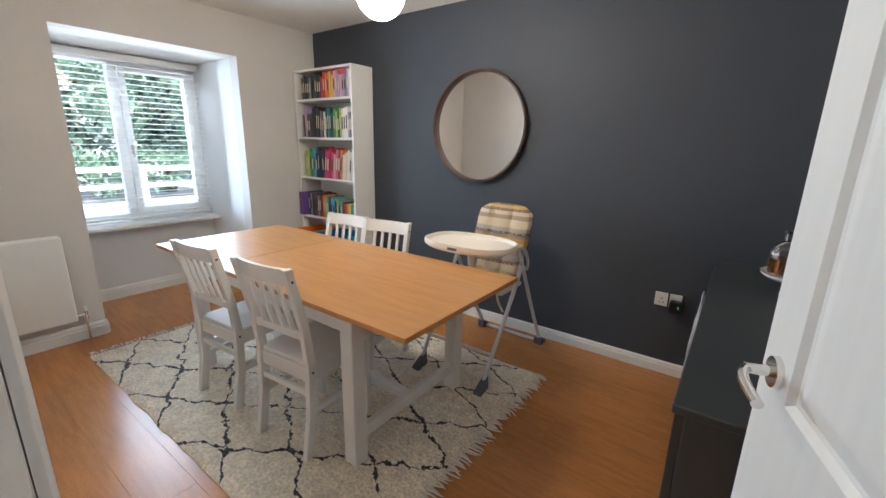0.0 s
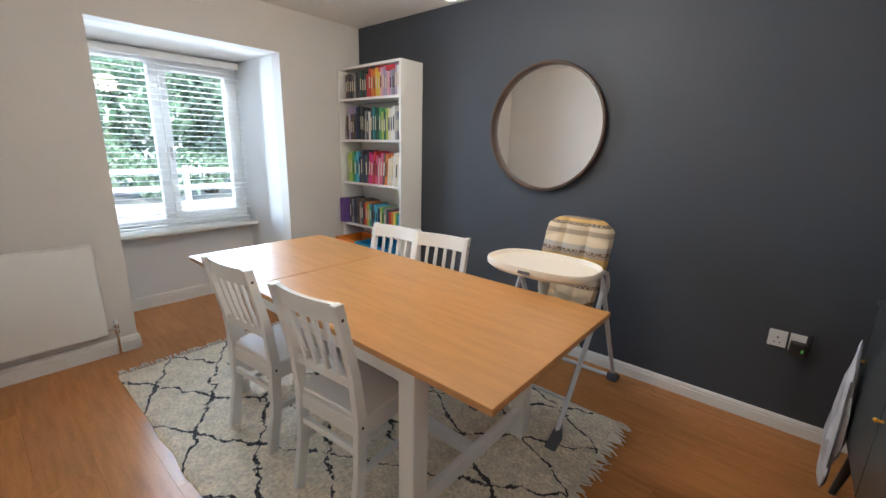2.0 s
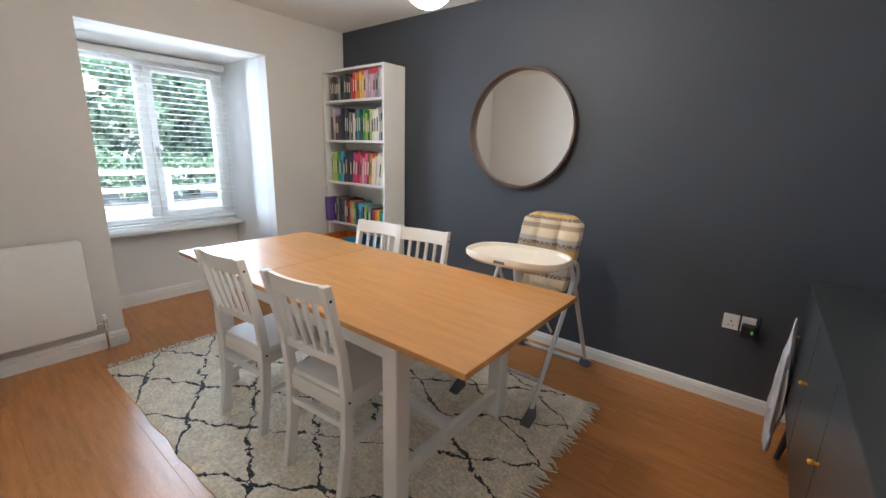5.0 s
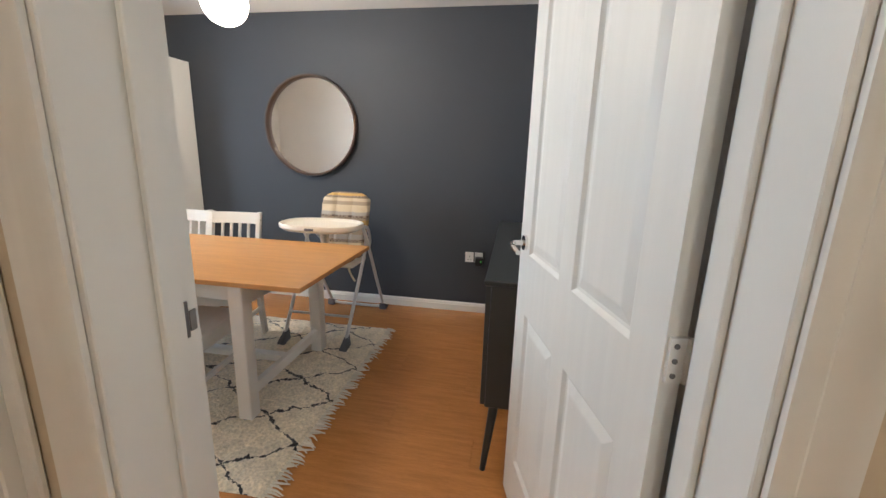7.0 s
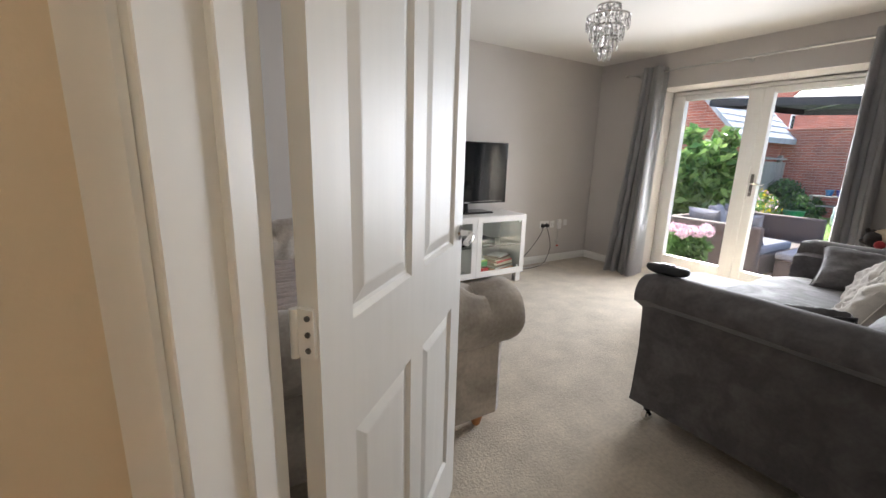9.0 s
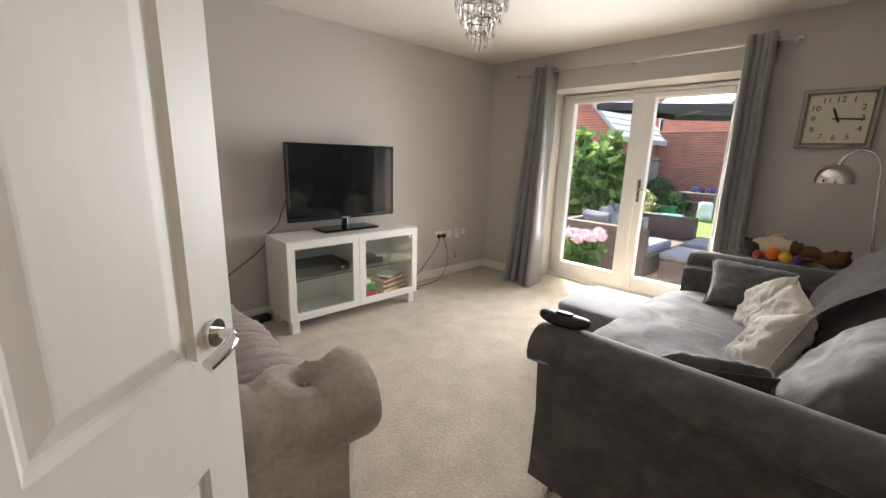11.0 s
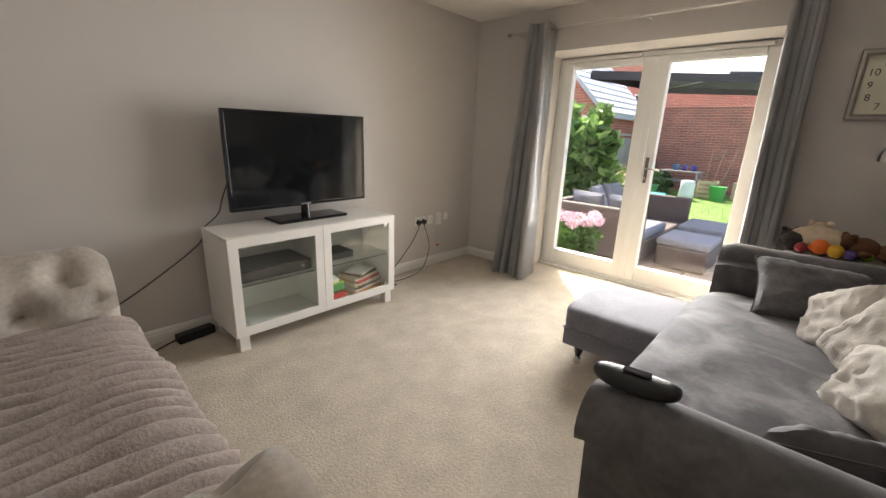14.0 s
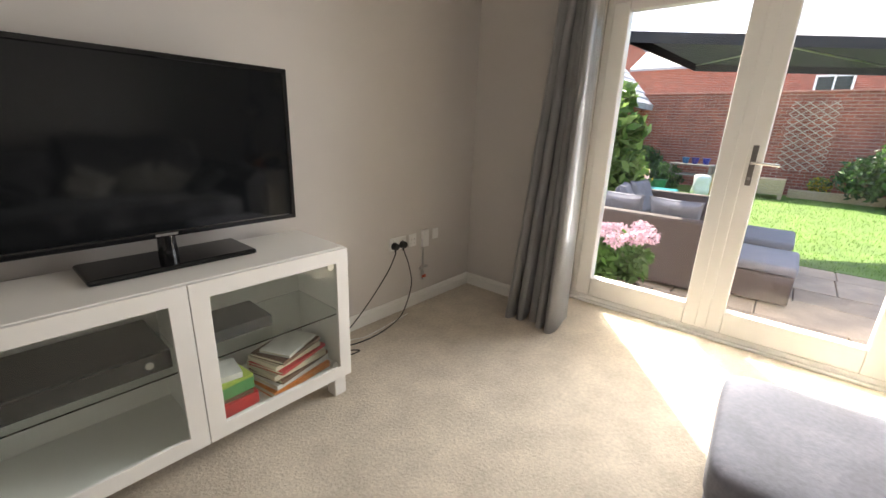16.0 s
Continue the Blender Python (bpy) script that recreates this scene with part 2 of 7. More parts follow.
def align(p, q):
    """Rotation that carries +x onto the way from p to q (in the plan)."""
    return math.degrees(math.atan2(q[1] - p[1], q[0] - p[0]))


# ---------------------------------------------------------------- the shell of the house
CEIL = 2.39
XW, XE = -3.20, 0.82                 # dining room, window wall and party wall
YS, YH, YD = 0.232, 0.04, 2.925       # dining room side and hall side of the south wall, dark wall
XL, XG, YN, YQ = 0.92, 5.398, 3.168, -0.60   # living room: west, garden, north and south faces
XO = 5.90                            # outer face of the garden wall
DOOR_H = 2.06
S2 = math.sqrt(0.5)
H0, R0 = (0.937, 0.026), (1.055, 0.144)      # hinge jamb of the diagonal doorway: hall side, room side
OPEN = 0.895
H1, R1 = (H0[0] + OPEN * S2, H0[1] - OPEN * S2), (R0[0] + OPEN * S2, R0[1] - OPEN * S2)
WHITE, DARK, GREY, HALL = 0, 1, 2, 3
PAINTS = [M["white_wall"], M["dark_wall"], M["grey_wall"], M["hall_wall"]]
DX0, DX1 = -0.168, 0.728             # dining doorway

bm = prism(bmesh.new(), [(XW - 0.1, YD), (XE, YD), (XE, YD + 0.24), (XW - 0.1, YD + 0.24)], 0, CEIL, [DARK, WHITE, WHITE, WHITE])
structure("wall_dining_north", bm, PAINTS, "charcoal blue painted feature wall of the dining room", "wall")

bm = prism(bmesh.new(), [(DX1, YH), (0.923, YH), H0, R0, (XL, R0[1] + R0[0] - XL), (XL, YN), (XE, YN), (XE, YS), (DX1, YS)], 0, CEIL,
           [HALL, HALL, HALL, GREY, GREY, GREY, WHITE, WHITE, HALL])
structure("wall_party", bm, PAINTS, "painted plaster wall between the two rooms", "wall")

bm = prism(bmesh.new(), [(XW, YH), (DX0, YH), (DX0, YS), (XW, YS)], 0, CEIL, [HALL, HALL, WHITE, WHITE])
prism(bm, [(DX0, YH), (DX1, YH), (DX1, YS), (DX0, YS)], DOOR_H, CEIL, [HALL, HALL, WHITE, WHITE])
structure("wall_dining_south", bm, PAINTS, "white plaster wall with the dining room doorway", "wall")

bm = prism(bmesh.new(), [H0, H1, R1, R0], DOOR_H, CEIL, [HALL, HALL, GREY, GREY])
prism(bm, [H1, (1.64, H1[1] + H1[0] - 1.64), (1.64, -2.3), (1.76, -2.3), (1.76, -0.75), (XG, -0.75), (XG, YQ), (R1[0] + (R1[1] - YQ), YQ), R1], 0, CEIL,
      [HALL, HALL, HALL, HALL, HALL, HALL, GREY, GREY, HALL])
structure("wall_living_south", bm, PAINTS, "taupe grey plaster wall beside the diagonal doorway", "wall")

bm = prism(bmesh.new(), [(XE, YN), (XO, YN), (XO, YN + 0.15), (XE, YN + 0.15)], 0, CEIL, [GREY] * 4)
structure("wall_living_north", bm, PAINTS, "taupe grey plaster wall behind the television", "wall")

PY0, PY1, PZ = 0.675, 2.445, 2.045    # patio door opening
bm = prism(bmesh.new(), [(XG, PY1), (XO, PY1), (XO, YN), (XG, YN)], 0, CEIL, [WHITE, GREY, GREY, GREY])
prism(bm, [(XG, -0.75), (XO, -0.75), (XO, PY0), (XG, PY0)], 0, CEIL, [GREY, GREY, WHITE, GREY])
prism(bm, [(XG, PY0), (XO, PY0), (XO, PY1), (XG, PY1)], PZ, CEIL, [GREY] * 4)
structure("wall_garden", bm, PAINTS, "taupe grey plaster wall with the patio door opening", "wall")

# window wall with a walk-in box bay
BY0, BY1, BZ, BX = 0.978, 2.147, 2.060, -3.95
WZ0, WZ1 = 0.68, 2.03
bm = prism(bmesh.new(), [(XW - 0.12, YH), (XW, YH), (XW, BY0), (XW - 0.12, BY0)], 0, CEIL, [WHITE] * 4)
prism(bm, [(XW - 0.12, BY1), (XW, BY1), (XW, YD), (XW - 0.12, YD)], 0, CEIL, [WHITE] * 4)
prism(bm, [(XW - 0.12, BY0), (XW, BY0), (XW, BY1), (XW - 0.12, BY1)], BZ, CEIL, [WHITE] * 4)
structure("wall_window", bm, PAINTS, "white plaster wall around the box bay", "wall")
bm = boxes((BX - 0.2, BY0 - 0.12, 0, XW - 0.12, BY0, BZ), (BX - 0.2, BY1, 0, XW - 0.12, BY1 + 0.12, BZ), (BX - 0.2, BY0, 0, BX, BY1, WZ0),
           (BX - 0.2, BY0, WZ1, BX, BY1, BZ))
structure("wall_bay", bm, M["bay_white"], "white plaster walls of the window bay", "wall")
structure("bay_ceiling", boxes((BX - 0.2, BY0 - 0.12, BZ, XW - 0.12, BY1 + 0.12, BZ + 0.1)), M["ceiling"], "white painted bay soffit", "ceiling")

# hall
bm = prism(bmesh.new(), [(-1.6, -2.3), (1.64, -2.3), (1.64, -2.42), (-1.6, -2.42)], 0, CEIL, [HALL] * 4)
prism(bm, [(-1.72, -2.42), (-1.6, -2.42), (-1.6, YH), (-1.72, YH)], 0, CEIL, [HALL] * 4)
structure("wall_hall", bm, PAINTS, "cream painted hall walls", "wall")

structure("ceiling", boxes((XW - 0.12, -2.42, CEIL, XO, YN + 0.15, CEIL + 0.12)), M["ceiling"], "white painted plaster ceiling", "ceiling")

# floors: a screed under everything, carpet in the living room, laminate elsewhere (its boards come last)
structure("floor", boxes((BX - 0.2, -2.42, -0.16, XO, YN + 0.15, -0.012)), M["oak_end"], "floor slab under boards and carpet", "floor")
bm = prism(bmesh.new(), [(XL, YN), (XL, R0[1] + R0[0] - XL), (1.05, 0.062), (1.637, -0.525), (R1[0] + (R1[1] - YQ), YQ), (XG, YQ), (XG, PY0), (5.74, PY0), (5.74, PY1), (XG, PY1), (XG, YN)], -0.011, 0.0)
structure("carpet", bm, M["carpet"], "thick beige pile carpet of the living room", "carpet")


def skirting(name, p, q, into, mat="gloss", h=0.105):
    """A moulded skirting board from p to q; into: plan normal that points into the room."""
    bm = bmesh.new()
    prof = [(0, 0), (0.017, 0), (0.017, h * 0.66), (0.012, h * 0.72), (0.014, h * 0.80), (0.009, h * 0.93), (0.004, h), (0, h)]
    ends = []
    for e in (p, q):
        ends.append([bm.verts.new((e[0] + into[0] * d, e[1] + into[1] * d, z)) for d, z in prof])
    bridge(bm, *ends)
    bm.faces.new(ends[0])
    bm.faces.new(ends[1][::-1])
    return structure(name, bm, M[mat], "white moulded skirting board", "skirting")


skirting("baseboard_dark_wall", (XW + 0.02, YD), (XE, YD), (0, -1), h=0.078)
skirting("baseboard_party_dining", (XE, YD), (XE, YS), (-1, 0))
skirting("baseboard_dining_south", (DX0 - 0.08, YS), (XW, YS), (0, 1))
skirting("baseboard_window_south", (XW, YS), (XW, BY0), (1, 0))
skirting("baseboard_window_north", (XW, BY1), (XW, YD), (1, 0))
skirting("baseboard_bay", (BX, BY0), (BX, BY1), (1, 0))
skirting("baseboard_bay_south", (XW, BY0), (BX, BY0), (0, 1))
skirting("baseboard_bay_north", (BX, BY1), (XW, BY1), (0, -1))
skirting("baseboard_tv_wall", (XL, YN), (XG, YN), (0, -1), h=0.09)
skirting("baseboard_garden_north", (XG, YN), (XG, PY1), (-1, 0), h=0.09)
skirting("baseboard_garden_south", (XG, PY0), (XG, YQ), (-1, 0), h=0.09)
skirting("baseboard_living_south", (XG, YQ), (1.80, YQ), (0, 1), h=0.09)
skirting("baseboard_living_west", (XL, 0.36), (XL, YN), (1, 0), h=0.09)


# ---------------------------------------------------------------- doorways and doors
def doorway(name, m, width, depth, label):
    """Lining, stops and architraves of an opening. Local x runs along it, local y from the hall face (0) to the room face (depth)."""
    root = thing(name, label, "door frame", m, kind="structure")
    t, h = 0.026, DOOR_H - 0.006
    part("lining", boxes((0.002, 0.002, 0, t, depth - 0.002, h), (width - t, 0.002, 0, width - 0.002, depth - 0.002, h), (t, 0.002, h - t, width - t, depth - 0.002, h), bevel=0.002), M["gloss"], root)
    s = depth - 0.042
    part("door_stop", boxes((t, s - 0.045, 0, t + 0.012, s, h - t), (width - t - 0.012, s - 0.045, 0, width - t, s, h - t), (t, s - 0.045, h - t - 0.012, width - t, s, h - t), bevel=0.002), M["gloss"], root)
    prof = [(-0.016, 0.0), (-0.016, 0.010), (-0.006, 0.016), (0.004, 0.016), (0.010, 0.011), (0.026, 0.012), (0.036, 0.016), (0.044, 0.0205), (0.056, 0.021), (0.058, 0.0)]
    for face, sign in ((0.0, -1), (depth, 1)):
        bm = bmesh.new()
        stations = []
        for a, d in prof:
            y = face + sign * d
            stations.append([bm.verts.new(c) for c in ((-a, y, 0), (-a, y, h + a), (width + a, y, h + a), (width + a, y, 0))])
        n = len(prof)
        for i in range(n):
            p, q = stations[i], stations[(i + 1) % n]
            for k in range(3):
                bm.faces.new((p[k], p[k + 1], q[k + 1], q[k]))
        part("architrave", bm, M["gloss"], root, smooth=True)
    return root


doorway("door_frame_dining", pose(DX0, YH, 0), DX1 - DX0, YS - YH, "white gloss lining and moulded architrave of the dining doorway")
doorway("door_frame_living", pose(H0[0], H0[1], 0, 0, 0, -45), OPEN, math.dist(H0, R0), "white gloss lining and moulded architrave of the diagonal doorway")


def lever(root, x, z, y, sign, towards=-1):
    """A round rose with a curved lever, on one face of a leaf."""
    bm = cyl(bmesh.new(), (x, y, z), (x, y + sign * 0.009, z), 0.026, 0.025, 24)
    h = part("handle", bm, M["chrome"], root, "polished chrome lever handle", True)
    bm = cyl(bmesh.new(), (x, y + sign * 0.008, z), (x, y + sign * 0.045, z), 0.010, 0.009, 14)
    sweep(bm, curve_points([(x, y + sign * 0.040, z), (x + towards * 0.02, y + sign * 0.052, z + 0.001), (x + towards * 0.05, y + sign * 0.056, z - 0.004), (x + towards * 0.090, y + sign * 0.050, z - 0.014)], 6),
          [0.0085] * 6 + [0.0095] * 6 + [0.0105] * 7, 12, 0.75)
    part("lever", bm, M["chrome"], h, "", True)


def door_leaf(name, m, side, width, label):
    """A four-panel moulded leaf. Local x runs from the hinge edge, the leaf lies on the side (+1 or -1) of local y."""
    root = thing(name, label, "door", m, kind="structure")
    th, h0, h1 = 0.035, 0.008, DOOR_H - 0.036
    a, b = sorted((0.0, side * th))
    st, mid = 0.105, 0.085
    c0, c1 = width / 2 - mid / 2, width / 2 + mid / 2
    rails = ((h0, 0.21), (0.795, 1.005), (h1 - 0.11, h1))
    bm = boxes((0.007, a, h0, st, b, h1), (width - st, a, h0, width, b, h1))
    for z0, z1 in rails:
        box(bm, st, a, z0, width - st, b, z1)
    for z0, z1 in ((0.21, 0.795), (1.005, h1 - 0.11)):
        box(bm, c0, a, z0, c1, b, z1)
    part("leaf", bm, M["gloss_groove"], root)
    for x0, x1 in ((st, c0), (c1, width - st)):
        for z0, z1 in ((0.21, 0.795), (1.005, h1 - 0.11)):
            bm = bmesh.new()
            loops = []
            for inset, d in ((0, 0.0), (0.010, 0.009), (0.018, 0.010), (0.045, 0.003), (0.05, 0.0025)):
                loops.append((inset, d))
            for y, s in ((a, 1), (b, -1)):
                prev = None
                for inset, d in loops:
                    r = [bm.verts.new(p) for p in ((x0 + inset, y + s * d, z0 + inset), (x1 - inset, y + s * d, z0 + inset), (x1 - inset, y + s * d, z1 - inset), (x0 + inset, y + s * d, z1 - inset))]
                    if prev:
                        bridge(bm, prev, r)
                    prev = r
                bm.faces.new(prev)
            part("panel", bm, M["gloss_groove"], root)
    for y, s in ((a, -1), (b, 1)):
        lever(root, width - 0.060, 1.038, y, s)
    for z in (0.25, 1.02, 1.80):
        bm = cyl(bmesh.new(), (-0.004, 0, z - 0.038), (-0.004, 0, z + 0.038), 0.006, seg=10)
        box(bm, -0.002, a + 0.003, z - 0.038, 0.0, b - 0.003, z + 0.038)
        box(bm, -0.0005, a + 0.004, z - 0.038, 0.0072, b - 0.004, z + 0.038)
        box(bm, 0.0, side * 0.0 - 0.0012 * side - 0.0006, z - 0.038, 0.030, side * 0.0 - 0.0012 * side + 0.0006, z + 0.038)
        hinge = part("hinge", bm, M["gloss"], root, "cream painted butt hinge", True)
        bm = bmesh.new()
        for k in (-0.025, 0, 0.025):
            cyl(bm, (-0.002, side * 0.022, z + k), (-0.0045, side * 0.022, z + k), 0.0045, seg=8)
        part("screws", bm, M["dull_steel"], hinge)
    part("latch_plate", boxes((width - 0.0005, a + 0.007, 0.94, width + 0.0015, b - 0.007, 1.06)), M["chrome"], root)
    return root


door_leaf("door_dining", pose(0.706, 0.248, 0, 0, 0, 104.9), 1, 0.835, "white four-panel door standing open, chrome lever handle")
door_leaf("door_living", pose(1.096, 0.138, 0, 0, 0, 42.1), -1, 0.838, "white four-panel door standing open against the room, chrome lever handle")
bm = boxes((DX0 + 0.026, 0.186, 0.985, DX0 + 0.0285, 0.207, 1.055), (DX0 + 0.026, 0.208, 0.995, DX0 + 0.0285, 0.224, 1.035), bevel=0.001)
tagged(obj("strike_plate", bm, M["dull_steel"]), "chrome strike plate let into the door lining", "strike plate", kind="structure")


# under-stairs cupboard door in the hall
root = thing("cupboard_door", "plain white hall cupboard door with a small steel hinge", "cupboard door", pose(-0.300, YH - 0.0015, 0), kind="structure")
part("leaf", boxes((-0.74, -0.036, 0.008, -0.004, -0.002, 2.02), bevel=0.003), M["gloss"], root)
part("edge_trim", boxes((-0.003, -0.014, 0, 0.028, 0.0, 2.06), (-0.80, -0.014, 2.022, -0.003, 0.0, 2.06), bevel=0.004), M["gloss"], root)
for z in (0.25, 1.0, 1.80):
    bm = cyl(bmesh.new(), (0.0, -0.042, z - 0.05), (0.0, -0.042, z + 0.05), 0.008, seg=10)
    box(bm, -0.03, -0.039, z - 0.045, 0.0, -0.036, z + 0.045)
    part("hinge", bm, M["gloss"], root, "painted butt hinge", True)


# ---------------------------------------------------------------- dining room: materials
def rug_material():
    """Cream shag with a wobbling lattice of black lines."""
    m = material("shag_rug", (0.75, 0.655, 0.50), 1.0, vary=0.12, scale=16, grain=0.26, grain_scale=70, bump=1.0, bump_scale=60, bump_dist=0.014, sheen=0.3)
    nt = m.node_tree
    n, link = nt.nodes, nt.links.new
    b = n["Principled BSDF"]
    old = b.inputs["Base Color"].links[0].from_socket
    tc = n.new("ShaderNodeTexCoord")
    wob = n.new("ShaderNodeTexNoise")
    wob.inputs["Scale"].default_value = 7
    link(tc.outputs["Object"], wob.inputs["Vector"])
    jag = n.new("ShaderNodeTexNoise")
    jag.inputs["Scale"].default_value = 60
    link(tc.outputs["Object"], jag.inputs["Vector"])

    def op(kind, a, c):
        k = n.new("ShaderNodeMath")
        k.operation = kind
        for i, s in enumerate((a, c)):
            if s is None:
                continue
            if isinstance(s, (int, float)):
                k.inputs[i].default_value = s
            else:
                link(s, k.inputs[i])
        return k.outputs[0]
    sep = n.new("ShaderNodeSeparateXYZ")
    link(tc.outputs["Object"], sep.inputs[0])
    x = op("DIVIDE", sep.outputs["X"], 0.60)
    y = op("DIVIDE", sep.outputs["Y"], 0.345)
    shift = op("ADD", op("MULTIPLY", op("SUBTRACT", wob.outputs["Fac"], 0.5), 0.42), op("MULTIPLY", op("SUBTRACT", jag.outputs["Fac"], 0.5), 0.10))
    near = None
    for s in ("ADD", "SUBTRACT"):
        d = op("ABSOLUTE", op("SUBTRACT", op("FRACT", op("ADD", op(s, x, y), shift), None), 0.5), None)
        near = d if near is None else op("MINIMUM", near, d)
    gap = n.new("ShaderNodeTexNoise")
    gap.inputs["Scale"].default_value = 26
    link(tc.outputs["Object"], gap.inputs["Vector"])
    width = op("MULTIPLY", op("SUBTRACT", gap.outputs["Fac"], 0.30), 0.10)
    mask = op("LESS_THAN", near, width)
    mix = n.new("ShaderNodeMix")
    mix.data_type = "RGBA"
    link(mask, mix.inputs[0])
    link(old, mix.inputs[6])
    mix.inputs[7].default_value = (0.016, 0.014, 0.015, 1)
    link(mix.outputs[2], b.inputs["Base Color"])
    return m


def plaid_material():
    """Padded cloth in ochre, cream, grey and brown bands."""
    m = material("plaid_cloth", (0.62, 0.52, 0.38), 0.9, vary=0.08, scale=12, grain=0.15, grain_scale=200, bump=0.3, bump_scale=200)
    nt = m.node_tree
    n, link = nt.nodes, nt.links.new
    tc = n.new("ShaderNodeTexCoord")
    sep = n.new("ShaderNodeSeparateXYZ")
    link(tc.outputs["Object"], sep.inputs[0])
    ramp = n.new("ShaderNodeValToRGB")
    ramp.color_ramp.interpolation = "CONSTANT"
    cream, grey, ochre, brown, mushroom = (0.58, 0.47, 0.32), (0.36, 0.32, 0.29), (0.56, 0.34, 0.10), (0.10, 0.065, 0.05), (0.33, 0.25, 0.18)
    bands = [(0.0, mushroom), (0.10, brown), (0.14, cream), (0.25, brown), (0.29, grey), (0.36, mushroom), (0.42, brown), (0.455, ochre), (0.55, mushroom), (0.575, brown), (0.61, grey), (0.66, cream), (0.75, mushroom), (0.80, cream), (0.84, brown), (0.875, ochre), (0.905, brown), (0.93, mushroom)]
    els = ramp.color_ramp.elements
    mask = n.new("ShaderNodeValToRGB")
    mask.color_ramp.interpolation = "CONSTANT"
    mels = mask.color_ramp.elements
    for p, c in bands:
        k = bands.index((p, c))
        e, q = (els[k], mels[k]) if k < 2 else (els.new(p), mels.new(p))
        e.position = q.position = p
        e.color = (*c, 1)
        q.color = (1, 1, 1, 1) if c is brown else (0, 0, 0, 1)
    rng_z = n.new("ShaderNodeMapRange")
    rng_z.inputs["From Min"].default_value, rng_z.inputs["From Max"].default_value = 0.50, 1.055
    link(sep.outputs["Z"], rng_z.inputs["Value"])
    link(rng_z.outputs[0], ramp.inputs[0])
    link(rng_z.outputs[0], mask.inputs[0])
    # the brown bands are rows of small printed motifs
    checker = n.new("ShaderNodeTexChecker")
    checker.inputs["Scale"].default_value = 75
    link(tc.outputs["Object"], checker.inputs["Vector"])
    both = n.new("ShaderNodeMath")
    both.operation = "MULTIPLY"
    link(mask.outputs[0], both.inputs[0])
    link(checker.outputs["Fac"], both.inputs[1])
    motif = n.new("ShaderNodeMix")
    motif.data_type = "RGBA"
    motif.inputs[7].default_value = (*mushroom, 1)
    link(both.outputs[0], motif.inputs[0])
    link(ramp.outputs[0], motif.inputs[6])
    b = n["Principled BSDF"]
    old = b.inputs["Base Color"].links[0].from_socket
    mix = n.new("ShaderNodeMix")
    mix.data_type = "RGBA"
    mix.inputs[0].default_value = 0.93
    link(old, mix.inputs[6])
    link(motif.outputs[2], mix.inputs[7])
    link(mix.outputs[2], b.inputs["Base Color"])
    return m


M.update(
    rug=rug_material(), plaid=plaid_material(),
    fringe=material("wool_fringe", (0.66, 0.60, 0.50), 1.0, vary=0.1, island=0.12),
    mirror=material("mirror_glass", (0.96, 0.96, 0.95), 0.01, 1.0),
    walnut=material("dark_wood", (0.062, 0.033, 0.02), 0.4, vary=0.25, scale=12, stretch=(1, 1, 6)),
    charcoal=material("charcoal_paint", (0.040, 0.043, 0.044), 0.34, vary=0.06, scale=4, bump=0.04),
    frame_grey=material("grey_enamel_tube", (0.62, 0.62, 0.62), 0.35, vary=0.02),
    rubber=material("grey_rubber", (0.11, 0.11, 0.125), 0.6, vary=0.08),
    cream_plastic=material("cream_plastic", (0.76, 0.69, 0.58), 0.32, vary=0.02),
    globe=material("opal_glass_lit", (1.0, 0.84, 0.62), 0.3, emit=7.0),
    white_plastic=material("white_plastic", (0.78, 0.77, 0.75), 0.35, vary=0.02),
    slat=material("white_slat", (0.88, 0.87, 0.84), 0.4, vary=0.02),
    glass=glass_material("clear_glass"),
    amber=glass_material("whisky", (0.45, 0.16, 0.04)),
    darkbottle=glass_material("dark_bottle", (0.02, 0.015, 0.012)),
    gold=material("gold_foil", (0.75, 0.42, 0.06), 0.35, 0.6),
    paper=material("cream_label", (0.65, 0.58, 0.42), 0.7, vary=0.05),
    ceramic=material("white_ceramic", (0.74, 0.73, 0.68), 0.2, vary=0.02),
    film=material("cloudy_film", (0.62, 0.63, 0.66), 0.25, vary=0.2, scale=9, bump=0.6, bump_scale=30),
)


def colour_mat(name, c, rough=0.6):
    key = name
    if key not in M:
        M[key] = material(name, c, rough, vary=0.12, scale=20)
    return M[key]


# ---------------------------------------------------------------- window, blind and sill of the bay
root = thing("window_1", "white plastic two-light casement window with green garden beyond", "window", kind="structure")
fx0, fx1 = BX - 0.115, BX - 0.05
WMID = 1.50
part("window_frame", boxes((fx0, BY0, WZ0, fx1, BY0 + 0.055, WZ1), (fx0, BY1 - 0.055, WZ0, fx1, BY1, WZ1), (fx0, BY0 + 0.055, WZ0, fx1, BY1 - 0.055, WZ0 + 0.055),
                           (fx0, BY0 + 0.055, WZ1 - 0.055, fx1, BY1 - 0.055, WZ1), (fx0, WMID - 0.035, WZ0 + 0.055, fx1, WMID + 0.035, WZ1 - 0.055), bevel=0.006), M["upvc"], root)
a0, a1 = WMID + 0.035, BY1 - 0.055
sash = part("sash", boxes((fx0 - 0.005, a0, WZ0 + 0.055, fx1 + 0.014, a0 + 0.05, WZ1 - 0.055), (fx0 - 0.005, a1 - 0.05, WZ0 + 0.055, fx1 + 0.014, a1, WZ1 - 0.055),
                          (fx0 - 0.005, a0 + 0.05, WZ0 + 0.055, fx1 + 0.014, a1 - 0.05, WZ0 + 0.105), (fx0 - 0.005, a0 + 0.05, WZ1 - 0.105, fx1 + 0.014, a1 - 0.05, WZ1 - 0.055), bevel=0.006), M["upvc"], root)
